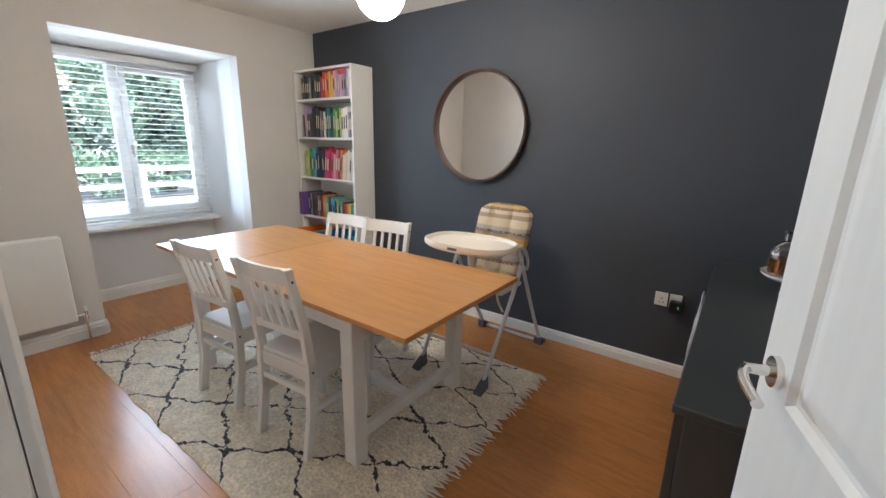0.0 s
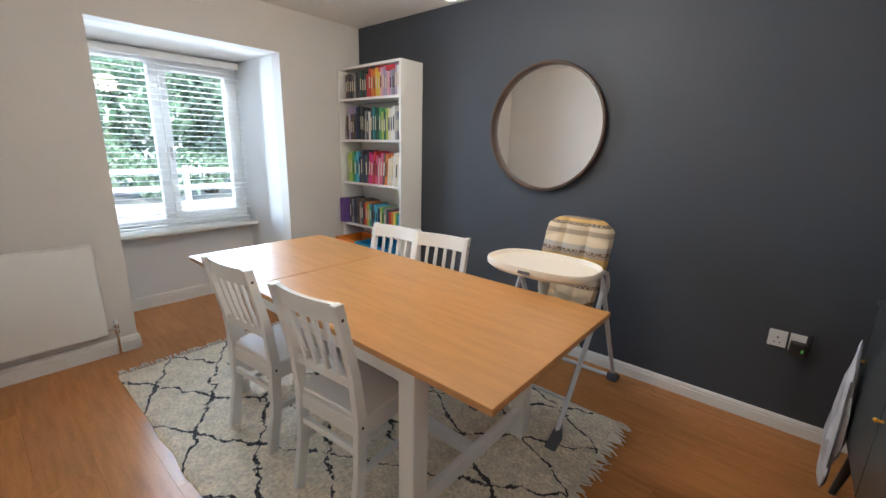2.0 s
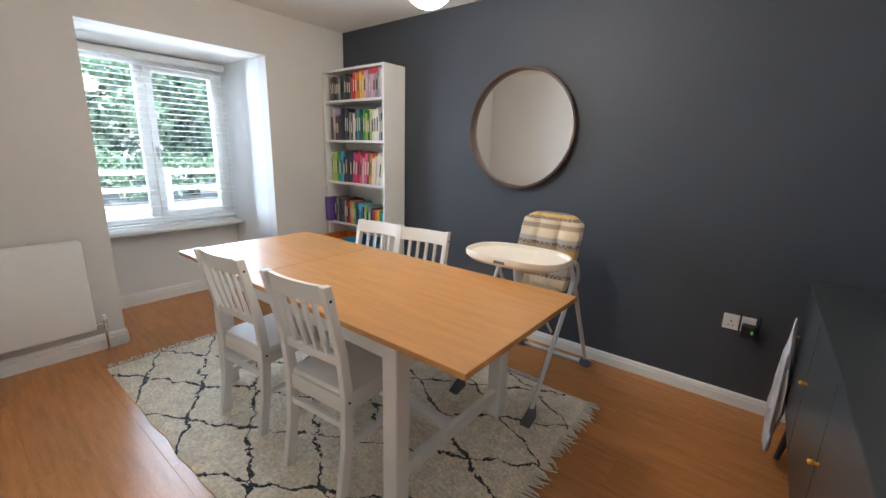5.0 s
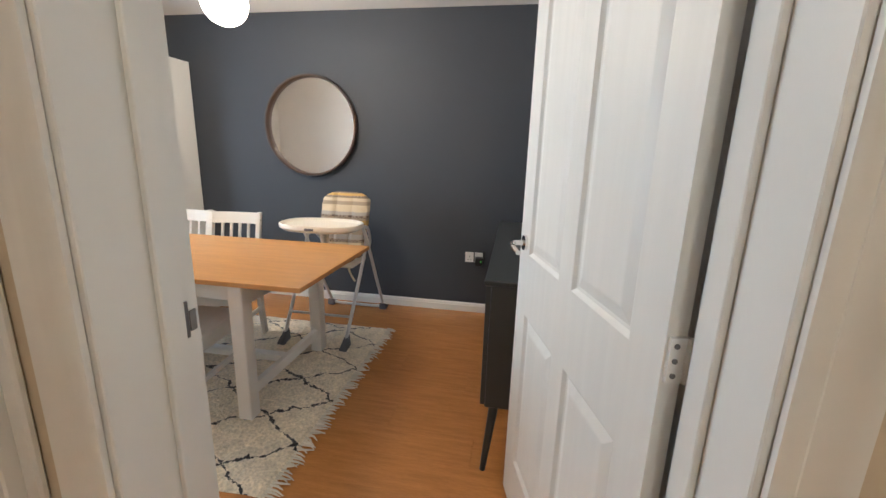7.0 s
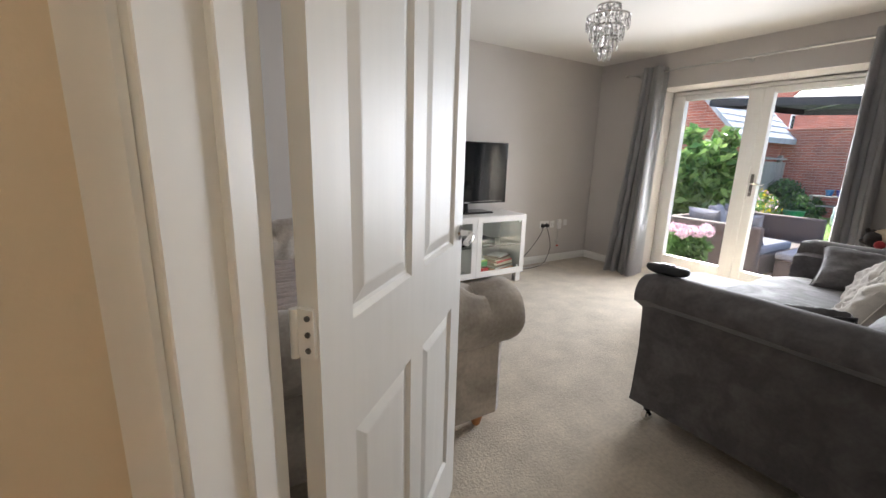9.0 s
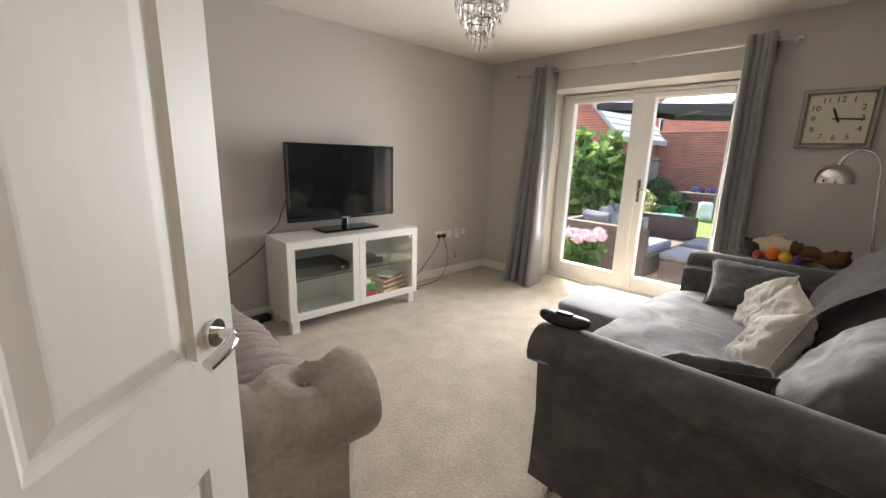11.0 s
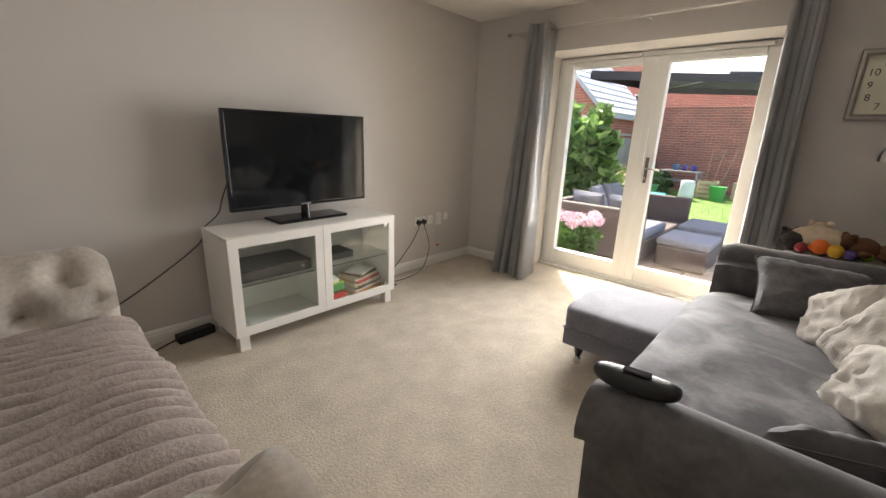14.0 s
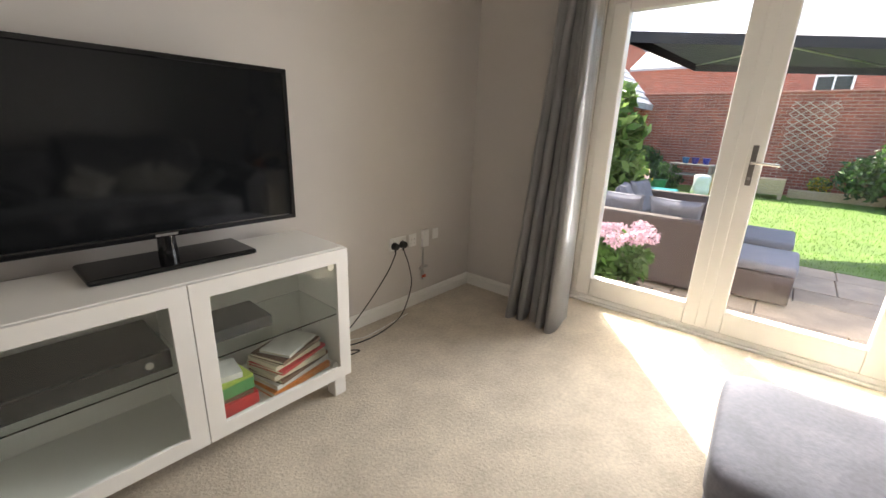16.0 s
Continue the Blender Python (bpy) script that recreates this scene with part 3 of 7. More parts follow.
part("window_handle", boxes((fx1 + 0.014, a0 + 0.014, 1.25, fx1 + 0.03, a0 + 0.036, 1.33), (fx1 + 0.03, a0 + 0.018, 1.22, fx1 + 0.045, a0 + 0.032, 1.33), bevel=0.004), M["brushed"], sash, "silver espagnolette handle")
for y0, y1 in ((BY0 + 0.05, WMID - 0.03), (a0 + 0.045, a1 - 0.045)):
    p = part("pane", boxes((fx0 + 0.028, y0, WZ0 + 0.05, fx0 + 0.034, y1, WZ1 - 0.05)), M["glass"], root)
    p.visible_shadow = False
structure("window_sill", boxes((BX - 0.05, BY0 + 0.002, WZ0 - 0.05, BX + 0.17, BY1 - 0.002, WZ0 - 0.018), bevel=0.008, seg=2), M["gloss"], "white painted timber window board", "window sill")

root = thing("venetian_blind", "white venetian blind lowered with its slats open", "blind")
part("headrail", boxes((BX + 0.005, BY0 + 0.01, WZ1 - 0.035, BX + 0.055, BY1 - 0.01, WZ1 + 0.015), bevel=0.003), M["slat"], root)
part("bottom_rail", boxes((BX + 0.012, BY0 + 0.015, WZ0 + 0.018, BX + 0.048, BY1 - 0.015, WZ0 + 0.034), bevel=0.003), M["slat"], root)
bm = bmesh.new()
pts = [(-0.024, 0.0), (-0.009, 0.0032), (0.009, 0.0032), (0.024, 0.0)]
lo = [bm.verts.new((x, BY0 + 0.015, z)) for x, z in pts] + [bm.verts.new((x, BY0 + 0.015, z - 0.0008)) for x, z in pts[::-1]]
hi = [bm.verts.new((v.co.x, BY1 - 0.015, v.co.z)) for v in lo]
bridge(bm, lo, hi)
bm.faces.new(lo[::-1])
bm.faces.new(hi)
first = part("slat", bm, M["slat"], root)
first.location = (BX + 0.03, 0, WZ0 + 0.06)
for i in range(1, 28):
    s = new("slat", first.data)
    s.parent = root
    s.matrix_basis = pose(BX + 0.03, 0, WZ0 + 0.06 + i * 0.0450, 0, random.uniform(-1.5, 1.5) - 2, 0)
for y in (BY0 + 0.14, (BY0 + BY1) / 2, BY1 - 0.14):
    part("ladder_cord", sweep(bmesh.new(), [(BX + 0.043, y, WZ0 + 0.03), (BX + 0.043, y, WZ1)], 0.0012, 5), M["slat"], root)
cord = sweep(bmesh.new(), curve_points([(BX + 0.06, BY1 - 0.06, WZ1 - 0.02), (BX + 0.062, BY1 - 0.062, 1.6), (BX + 0.06, BY1 - 0.06, 1.2)], 4), 0.0018, 5)
lathe(cord, [(0.003, 0), (0.008, 0.004), (0.005, 0.035), (0.002, 0.04)], 8, (BX + 0.06, BY1 - 0.06, 1.16))
part("pull_cord", cord, M["slat"], root, "", True)


# ---------------------------------------------------------------- radiator
root = thing("radiator", "white flat panel radiator under cream wall, chrome valve", "radiator", pose(XW, 0.30, 0))
bm = boxes((0.045, 0, 0.165, 0.085, 0.52, 0.755), bevel=0.012, seg=3)
part("panel", bm, M["white_lacquer"], root, "", True)
part("top_grille", boxes((0.02, 0.006, 0.745, 0.045, 0.514, 0.757), bevel=0.003), M["white_lacquer"], root)
for y in (0.08, 0.40):
    part("bracket", boxes((0.0, y, 0.22, 0.045, y + 0.03, 0.70)), M["white_lacquer"], root)
bm = cyl(bmesh.new(), (0.065, 0.52, 0.20), (0.065, 0.565, 0.20), 0.010)
cyl(bm, (0.065, 0.565, 0.0), (0.065, 0.565, 0.165), 0.0075)
cyl(bm, (0.065, 0.565, 0.165), (0.065, 0.565, 0.225), 0.014)
cyl(bm, (0.045, 0.565, 0.20), (0.10, 0.565, 0.20), 0.009)
valve = part("valve", bm, M["chrome"], root, "chrome lockshield valve and pipe", True)
part("valve_cap", cyl(bmesh.new(), (0.065, 0.565, 0.225), (0.065, 0.565, 0.255), 0.013, 0.010), M["white_plastic"], valve, "", True)


# ---------------------------------------------------------------- rug
RX0, RX1, RY0, RY1 = -2.855, -0.45, 0.785, 2.395
bm = bmesh.new()
nx, ny = 190, 126
grid = []
for j in range(ny + 1):
    row = []
    for i in range(nx + 1):
        u, v = i / nx, j / ny
        e = min(u, 1 - u) * 2.4, min(v, 1 - v) * 1.6
        edge = min(1.0, min(e) / 0.03)
        x = (u - 0.5) * (RX1 - RX0) + 0.012 * noise.noise(Vector((v * 9, 3, 1))) * (1 if u > 0.98 or u < 0.02 else 0)
        y = (v - 0.5) * (RY1 - RY0) + 0.010 * noise.noise(Vector((u * 14, 8, 1))) * (1 if v > 0.97 or v < 0.03 else 0)
        z = 0.004 + edge * (0.014 + 0.006 * noise.noise(Vector((x * 40, y * 40, 0))) + 0.004 * noise.noise(Vector((x * 16, y * 16, 5))))
        row.append(bm.verts.new((x, y, z)))
    grid.append(row)
for j in range(ny):
    for i in range(nx):
        bm.faces.new((grid[j][i], grid[j][i + 1], grid[j + 1][i + 1], grid[j + 1][i]))
root = thing("rug", "cream shaggy wool rug with black diamond lattice on the boards", "rug", pose((RX0 + RX1) / 2, (RY0 + RY1) / 2, 0))
part("rug_body", bm, M["rug"], root, "", True)
for end in (-1, 1):
    bm = bmesh.new()
    for k in range(95):
        y = -(RY1 - RY0) / 2 + 0.01 + k * (RY1 - RY0 - 0.02) / 94 + random.uniform(-0.004, 0.004)
        x = end * (RX1 - RX0) / 2
        dx, dy = end * random.uniform(0.035, 0.065), random.uniform(-0.03, 0.03)
        sweep(bm, [(x - end * 0.01, y, 0.012), (x + dx * 0.5, y + dy * 0.3, 0.011), (x + dx, y + dy, 0.005)], [0.006, 0.005, 0.002], 5)
    ob = part("fringe", bm, M["fringe"], root)
    ob["kind"] = "stuff"


# ---------------------------------------------------------------- dining table
root = thing("dining_table", "extended birch-topped dining table on white painted legs", "table")
TX0, TX1, TY0, TY1 = -2.54, -0.460, 1.147, 2.012
for x0, x1 in ((TX0, -1.8035), (-1.80, TX1)):
    bm = box(bmesh.new(), x0, TY0, 0.7165, x1, TY1, 0.74, bevel=0.003, seg=2)
    part("tabletop", bm, M["table_top"], root)
LEGS = [(-0.805, 1.215), (-0.805, 1.952), (-2.15, 1.205), (-2.15, 1.945)]
for x, y in LEGS:
    part("leg", boxes((x - 0.036, y - 0.036, 0.018, x + 0.036, y + 0.036, 0.716), bevel=0.004), M["white_lacquer"], root)
for y in (1.19, 1.938):
    part("apron", boxes((-2.114, y, 0.635, -0.836, y + 0.022, 0.715), bevel=0.003), M["white_lacquer"], root)
for x in (-0.80, -2.15):
    part("end_rail", boxes((x - 0.012, 1.241, 0.60, x + 0.012, 1.909, 0.715), bevel=0.003), M["white_lacquer"], root)
    part("foot_rail", boxes((x - 0.016, 1.241, 0.12, x + 0.016, 1.909, 0.18), bevel=0.003), M["white_lacquer"], root)
part("stretcher", boxes((-2.134, 1.55, 0.13, -0.816, 1.60, 0.172), bevel=0.003), M["white_lacquer"], root)


# ---------------------------------------------------------------- chairs
def chair():
    """Faces +y; origin on the floor between the rear legs."""
    root = thing("dining_chair", "white painted wooden dining chair with slatted back, pushed in", "chair", group="chairs round the table")
    w = 0.163
    for s in (-1, 1):
        pts = [(s * w, -0.035, 0.0), (s * w, 0.0, 0.22), (s * w, 0.008, 0.44), (s * w, -0.012, 0.62), (s * w, -0.075, 0.90)]
        bm = bmesh.new()
        rings = []
        for x, y, z in pts:
            d = 0.019 if z > 0.6 else 0.022
            rings.append([bm.verts.new(p) for p in ((x - 0.0135, y - d, z), (x + 0.0135, y - d, z), (x + 0.0135, y + d, z), (x - 0.0135, y + d, z))])
        for a, b in zip(rings, rings[1:]):
            bridge(bm, a, b)
        bm.faces.new(rings[0][::-1])
        bm.faces.new(rings[-1])
        bmesh.ops.bevel(bm, geom=bm.edges[:], offset=0.002, segments=1, affect="EDGES")
        post = part("back_post", bm, M["white_lacquer"], root)
        for z, y in ((0.41, 0.008), (0.845, -0.063)):
            part("bolt_head", cyl(bmesh.new(), (s * (w + 0.013), y, z), (s * (w + 0.0145), y, z), 0.006, seg=10), M["black"], post, "black bolt head")
        part("front_leg", boxes((s * w - 0.018, 0.335, 0.0, s * w + 0.018, 0.371, 0.43), bevel=0.003), M["white_lacquer"], root)
        part("side_rail", boxes((s * w - 0.009, 0.02, 0.36, s * w + 0.009, 0.336, 0.425), bevel=0.002), M["white_lacquer"], root)
        part("side_stretcher", boxes((s * w - 0.009, 0.0, 0.20, s * w + 0.009, 0.336, 0.228), bevel=0.002), M["white_lacquer"], root)
    part("seat", boxes((-0.178, 0.005, 0.425, 0.178, 0.385, 0.447), bevel=0.007, seg=2), M["white_lacquer"], root)
    bm = bmesh.new()
    n = 8
    rows = []
    for i in range(n + 1):
        u = 2 * i / n - 1
        bow = -0.018 * (1 - u * u)
        rows.append([bm.verts.new(p) for p in ((u * 0.15, -0.078 + bow, 0.897), (u * 0.15, -0.060 + bow, 0.897), (u * 0.15, -0.044 + bow, 0.822), (u * 0.15, -0.062 + bow, 0.822))])
    for a, b in zip(rows, rows[1:]):
        bridge(bm, a, b)
    bm.faces.new(rows[0])
    bm.faces.new(rows[-1][::-1])
    part("top_rail", bm, M["white_lacquer"], root, "", True)
    part("lower_rail", boxes((-0.15, -0.017, 0.565, 0.15, 0.002, 0.60), bevel=0.002), M["white_lacquer"], root)
    for k in range(4):
        x = -0.09 + 0.06 * k
        part("slat", sweep(bmesh.new(), [(x, -0.008, 0.59), (x, -0.040, 0.71), (x, -0.066, 0.83)], 0.0105, 4, 0.8), M["white_lacquer"], root)
    for y0, y1, z0, z1 in ((0.342, 0.362, 0.36, 0.425), (-0.003, 0.015, 0.36, 0.425), (-0.008, 0.010, 0.29, 0.318)):
        part("cross_rail", boxes((-0.15, y0, z0, 0.15, y1, z1), bevel=0.002), M["white_lacquer"], root)
    return root


c = chair()
squat = Matrix.Diagonal((1, 1, 0.985, 1))
c.matrix_basis = pose(-1.15, 1.115, 0.018, 0, 0, 5) @ squat
copy_thing(c, pose(-1.73, 1.105, 0.018, 0, 0, 5) @ squat)
copy_thing(c, pose(-1.455, 2.045, 0.018, 0, 0, 189) @ squat)
copy_thing(c, pose(-1.825, 2.03, 0.018, 0, 0, 187) @ squat)


# ---------------------------------------------------------------- bookcase
SX0, SX1, SY0, SY1 = -3.185, -2.386, 2.669, 2.912
root = thing("bookcase", "tall white bookcase packed with colourful books", "bookcase")
part("side", boxes((SX0, SY0, 0, SX0 + 0.02, SY1, 2.02), bevel=0.001), M["white_lacquer"], root)
part("side", boxes((SX1 - 0.02, SY0, 0, SX1, SY1, 2.02), bevel=0.001), M["white_lacquer"], root)
part("back", boxes((SX0 + 0.02, SY1 - 0.008, 0.03, SX1 - 0.02, SY1 - 0.003, 2.0)), M["white_lacquer"], root)
SHELF = [0.06, 0.30, 0.655, 1.035, 1.405, 1.745, 2.0]
for z in SHELF:
    part("shelf", boxes((SX0 + 0.0205, SY0 + 0.004, z, SX1 - 0.0205, SY1 - 0.009, z + 0.02), bevel=0.001), M["white_lacquer"], root)
part("plinth", boxes((SX0 + 0.0205, SY0 + 0.02, 0, SX1 - 0.0205, SY0 + 0.035, 0.06)), M["white_lacquer"], root)


def book(x, z, w, h, d, colour, lean=0.0, y=None):
    """A book with cover boards, a rounded spine and a paper block, standing spine outwards."""
    root = thing("book", "upright book with a coloured spine on the bookcase", "book", pose(x + w / 2, (y if y is not None else SY0 + 0.015) , z, 0, lean, 0), "books on the bookcase")
    bm = bmesh.new()
    box(bm, -w / 2, 0.004, 0, -w / 2 + 0.002, d, h)
    box(bm, w / 2 - 0.002, 0.004, 0, w / 2, d, h)
    prof = [(-w / 2, 0.004), (-w / 3, 0.0012), (0, 0), (w / 3, 0.0012), (w / 2, 0.004), (w / 2 - 0.002, 0.006), (-w / 2 + 0.002, 0.006)]
    prism(bm, prof, 0, h)
    cov = part("cover", bm, colour, root)
    part("pages", boxes((-w / 2 + 0.002, 0.0062, 0.003, w / 2 - 0.002, d - 0.004, h - 0.003)), M["paper"], root)
    if w > 0.02 and h > 0.18:
        bm = boxes((-w * 0.22, -0.0006, h * 0.30, w * 0.22, 0.001, h * 0.72))
        part("spine_title", bm, M["paper"] if random.random() < 0.6 else M["black"], cov)
    return root


BOOK = {
    "black": (0.02, 0.02, 0.022), "charcoal": (0.06, 0.06, 0.07), "grey": (0.25, 0.25, 0.26), "red": (0.50, 0.03, 0.03), "orange": (0.65, 0.20, 0.03), "yellow": (0.70, 0.50, 0.06),
    "pink": (0.60, 0.10, 0.22), "pale_pink": (0.68, 0.36, 0.40), "lilac": (0.42, 0.32, 0.45), "white": (0.70, 0.68, 0.64), "green": (0.08, 0.28, 0.09), "dark_green": (0.02, 0.09, 0.05), "lime": (0.35, 0.45, 0.07), "teal": (0.03, 0.26, 0.30),
    "blue": (0.03, 0.16, 0.42), "navy": (0.02, 0.035, 0.10), "purple": (0.13, 0.06, 0.24), "brown": (0.14, 0.07, 0.04), "cream": (0.65, 0.57, 0.42), "sky": (0.10, 0.42, 0.62), "magenta": (0.50, 0.02, 0.16)}
ROWS_OF_BOOKS = {
    1.765: ("brown charcoal black charcoal grey black charcoal dark_green black charcoal red red orange orange yellow yellow pale_pink lilac lilac pale_pink lilac grey lilac white", 0.175, 0.225),
    1.425: ("brown lilac charcoal brown charcoal navy black charcoal black grey charcoal white charcoal teal dark_green dark_green green lime dark_green lime cream white white grey charcoal", 0.20, 0.28),
    1.055: ("lime lime green teal sky navy charcoal navy charcoal magenta magenta red pink pale_pink pink brown orange cream cream white cream white", 0.22, 0.285),
    0.675: ("charcoal grey navy charcoal brown grey charcoal red orange lime teal charcoal sky sky navy lime green grey charcoal red orange yellow green sky", 0.14, 0.235),
}
for z, (row, lo_h, hi_h) in ROWS_OF_BOOKS.items():
    x, names = SX0 + 0.09 if z > 1 else SX0 + 0.10, row.split()
    room = (SX1 - 0.03 - x) / len(names)
    for i, nm in enumerate(names):
        w = room * random.uniform(0.78, 1.04)
        h = random.uniform(lo_h, hi_h)
        if z < 0.7:
            h = 0.235 - 0.085 * (i / len(names)) + random.uniform(-0.012, 0.012)
        lean = 5.0 if (z == 1.055 and i > 8) else (0.0 if random.random() < 0.75 else random.uniform(0, 2))
        book(x, z + 0.0005, w, h, random.uniform(0.14, 0.19), colour_mat("cover_" + nm, BOOK[nm], 0.5), lean)
        x += room
tagged(obj("magazine_file", boxes((SX0 + 0.012, SY0 - 0.03, 0.676, SX0 + 0.085, SY0 + 0.19, 0.90), bevel=0.003), colour_mat("cover_purple", BOOK["purple"])), "purple card magazine file overhanging the shelf", "magazine file")
bm = boxes((SX0 + 0.46, SY0 + 0.03, 1.9405, SX1 - 0.03, SY0 + 0.21, 1.985), bevel=0.006)
ob = tagged(obj("red_box_lid", bm, colour_mat("red_plastic", (0.55, 0.03, 0.04), 0.35)), "flat red plastic tray laid on top of books", "tray")
ob.location.z = 0.05 - 0.04
# toy bins on the lowest open shelf
for name, x0, x1, col in (("orange_toy_bin", SX0 + 0.03, SX0 + 0.30, (0.75, 0.23, 0.02)), ("blue_toy_bin", SX0 + 0.33, SX1 - 0.07, (0.02, 0.28, 0.55))):
    bm = bmesh.new()
    outer = [[bm.verts.new(p) for p in ((x0 + a, SY0 - 0.10 + a, z), (x1 - a, SY0 - 0.10 + a, z), (x1 - a, SY0 + 0.20 - a, z), (x0 + a, SY0 + 0.20 - a, z))] for a, z in ((0.02, 0.3205), (0.0, 0.53), (-0.008, 0.53), (-0.008, 0.545), (0.004, 0.545), (0.024, 0.33))]
    for a, b in zip(outer, outer[1:]):
        bridge(bm, a, b)
    bm.faces.new(outer[0][::-1])
    bm.faces.new(outer[-1])
    tagged(obj(name, bm, colour_mat(name + "_plastic", col, 0.35)), name.split("_")[0] + " plastic storage bin on a low shelf", "storage bin")


# ---------------------------------------------------------------- round mirror
root = thing("round_mirror", "round wall mirror in a deep dark wooden rim", "mirror", pose(-1.286, YD - 0.001, 1.514, 90, 0, 0))
bm = bmesh.new()
x, y, z = Vector((1, 0, 0)), Vector((0, 1, 0)), Vector((0, 0, 1))
prof = [(0.402, 0.0), (0.405, 0.004), (0.405, 0.048), (0.402, 0.052), (0.390, 0.052), (0.387, 0.048), (0.387, 0.0)]
rings = [ring(bm, z * h, x, y, r, 72) for r, h in prof]
for a, b in zip(rings, rings[1:]):
    bridge(bm, a, b)
part("rim", bm, M["walnut"], root, "dark brown wooden rim", True)
part("mirror_glass", lathe(bmesh.new(), [(0.386, 0.004), (0.386, 0.012)], 72), M["mirror"], root)


# ---------------------------------------------------------------- high chair
root = thing("high_chair", "folding high chair with plaid padded seat and cream tray", "high chair", pose(-0.865, 2.42, 0))
for s in (-1, 1):
    front = [(s * 0.225, -0.40, 0.06), (s * 0.235, -0.10, 0.52), (s * 0.235, -0.02, 0.66), (s * 0.23, 0.0, 0.72)]
    part("front_leg", sweep(bmesh.new(), curve_points(front, 5), 0.0125, 10), M["frame_grey"], root, "", True)
    rear = [(s * 0.235, -0.085, 0.80), (s * 0.24, -0.02, 0.70), (s * 0.24, 0.18, 0.35), (s * 0.235, 0.375, 0.045)]
    part("rear_leg", sweep(bmesh.new(), curve_points(rear, 5), 0.0125, 10), M["frame_grey"], root, "", True)
    bm = bmesh.new()
    prism(bm, [(s * 0.225 - 0.035, -0.47), (s * 0.225 + 0.035, -0.47), (s * 0.225 + 0.022, -0.36), (s * 0.225 - 0.022, -0.36)], 0.001, 0.05)
    for v in bm.verts:
        if v.co.z > 0.04:
            v.co.z = 0.03 if v.co.y < -0.45 else 0.11
            v.co.x = s * 0.225 + (v.co.x - s * 0.225) * 0.55
    bmesh.ops.bevel(bm, geom=bm.edges[:], offset=0.005, segments=2, affect="EDGES")
    part("front_foot", bm, M["rubber"], root, "grey rubber foot", True)
    bm = bmesh.new()
    prism(bm, [(s * 0.235 - 0.03, 0.35), (s * 0.235 + 0.03, 0.35), (s * 0.235 + 0.03, 0.435), (s * 0.235 - 0.03, 0.435)], 0.001, 0.06)
    for v in bm.verts:
        if v.co.z > 0.04 and v.co.y > 0.41:
            v.co.z = 0.02
    bmesh.ops.bevel(bm, geom=bm.edges[:], offset=0.006, segments=2, affect="EDGES")
    part("rear_foot", bm, M["rubber"], root, "grey rubber foot", True)
    part("arm_rest", sweep(bmesh.new(), curve_points([(s * 0.235, -0.09, 0.80), (s * 0.235, 0.02, 0.77), (s * 0.21, 0.14, 0.66), (s * 0.19, 0.17, 0.60)], 5), 0.011, 8), M["frame_grey"], root, "", True)
part("cross_bar", sweep(bmesh.new(), curve_points([(-0.235, 0.36, 0.05), (-0.20, 0.38, 0.022), (0, 0.385, 0.018), (0.20, 0.38, 0.022), (0.235, 0.36, 0.05)], 6), 0.0115, 8), M["frame_grey"], root, "", True)
part("front_bar", sweep(bmesh.new(), [(-0.23, -0.31, 0.20), (0.23, -0.31, 0.20)], 0.009, 8), M["frame_grey"], root, "", True)
bm = bmesh.new()
prof = []
n = 40
for k in range(n):
    a = 2 * math.pi * k / n
    prof.append((0.285 * math.copysign(abs(math.cos(a)) ** 0.75, math.cos(a)), -0.235 + 0.185 * math.copysign(abs(math.sin(a)) ** 0.75, math.sin(a))))
tray = [[bm.verts.new((px * s, -0.235 + (py + 0.235) * s, h)) for px, py in prof] for s, h in ((0.90, 0.795), (0.99, 0.812), (1.0, 0.832), (0.985, 0.842), (0.95, 0.84), (0.92, 0.822), (0.88, 0.820))]
for a, b in zip(tray, tray[1:]):
    bridge(bm, a, b)
bm.faces.new(tray[0][::-1])
bm.faces.new(tray[-1])
t = part("tray", bm, M["cream_plastic"], root, "cream moulded plastic tray", True)
part("tray_mark", boxes((-0.03, -0.425, 0.814, 0.03, -0.4185, 0.828)), M["rubber"], t)
part("tray_post", lathe(bmesh.new(), [(0.022, 0.66), (0.030, 0.72), (0.034, 0.80)], 16, (0.0, -0.20, 0)), M["cream_plastic"], root, "", True)


def padded(sx, sy, thick, m, quilts):
    """A quilted pad, pressed in along its stitch lines."""
    bm = bmesh.new()
    pillow(bm, sx, sy, thick, 26, 0.32, 0.004, 3.0)
    for v in bm.verts:
        g = 1.0
        for k in range(1, quilts):
            d = abs(v.co.y / sy + 0.5 - k / quilts) * sy
            g = min(g, 0.70 + 0.30 * min(1, d / 0.026))
        for k in (-0.165, 0.165):
            g = min(g, 0.62 + 0.38 * min(1, abs(v.co.x / sx - k) * sx / 0.026))
        v.co.z *= g * (1 + 0.18 * noise.noise(v.co * 14))
        f = v.co.y / (sy / 2)
        r = abs(v.co.x) / (sx / 2)
        v.co.x *= 1 - 0.24 * max(0, -f) - 0.10 * max(0, f) ** 3
        v.co.y *= 1 - (0.30 if f > 0 else 0.12) * r ** 3
    bm.transform(m)
    return bm


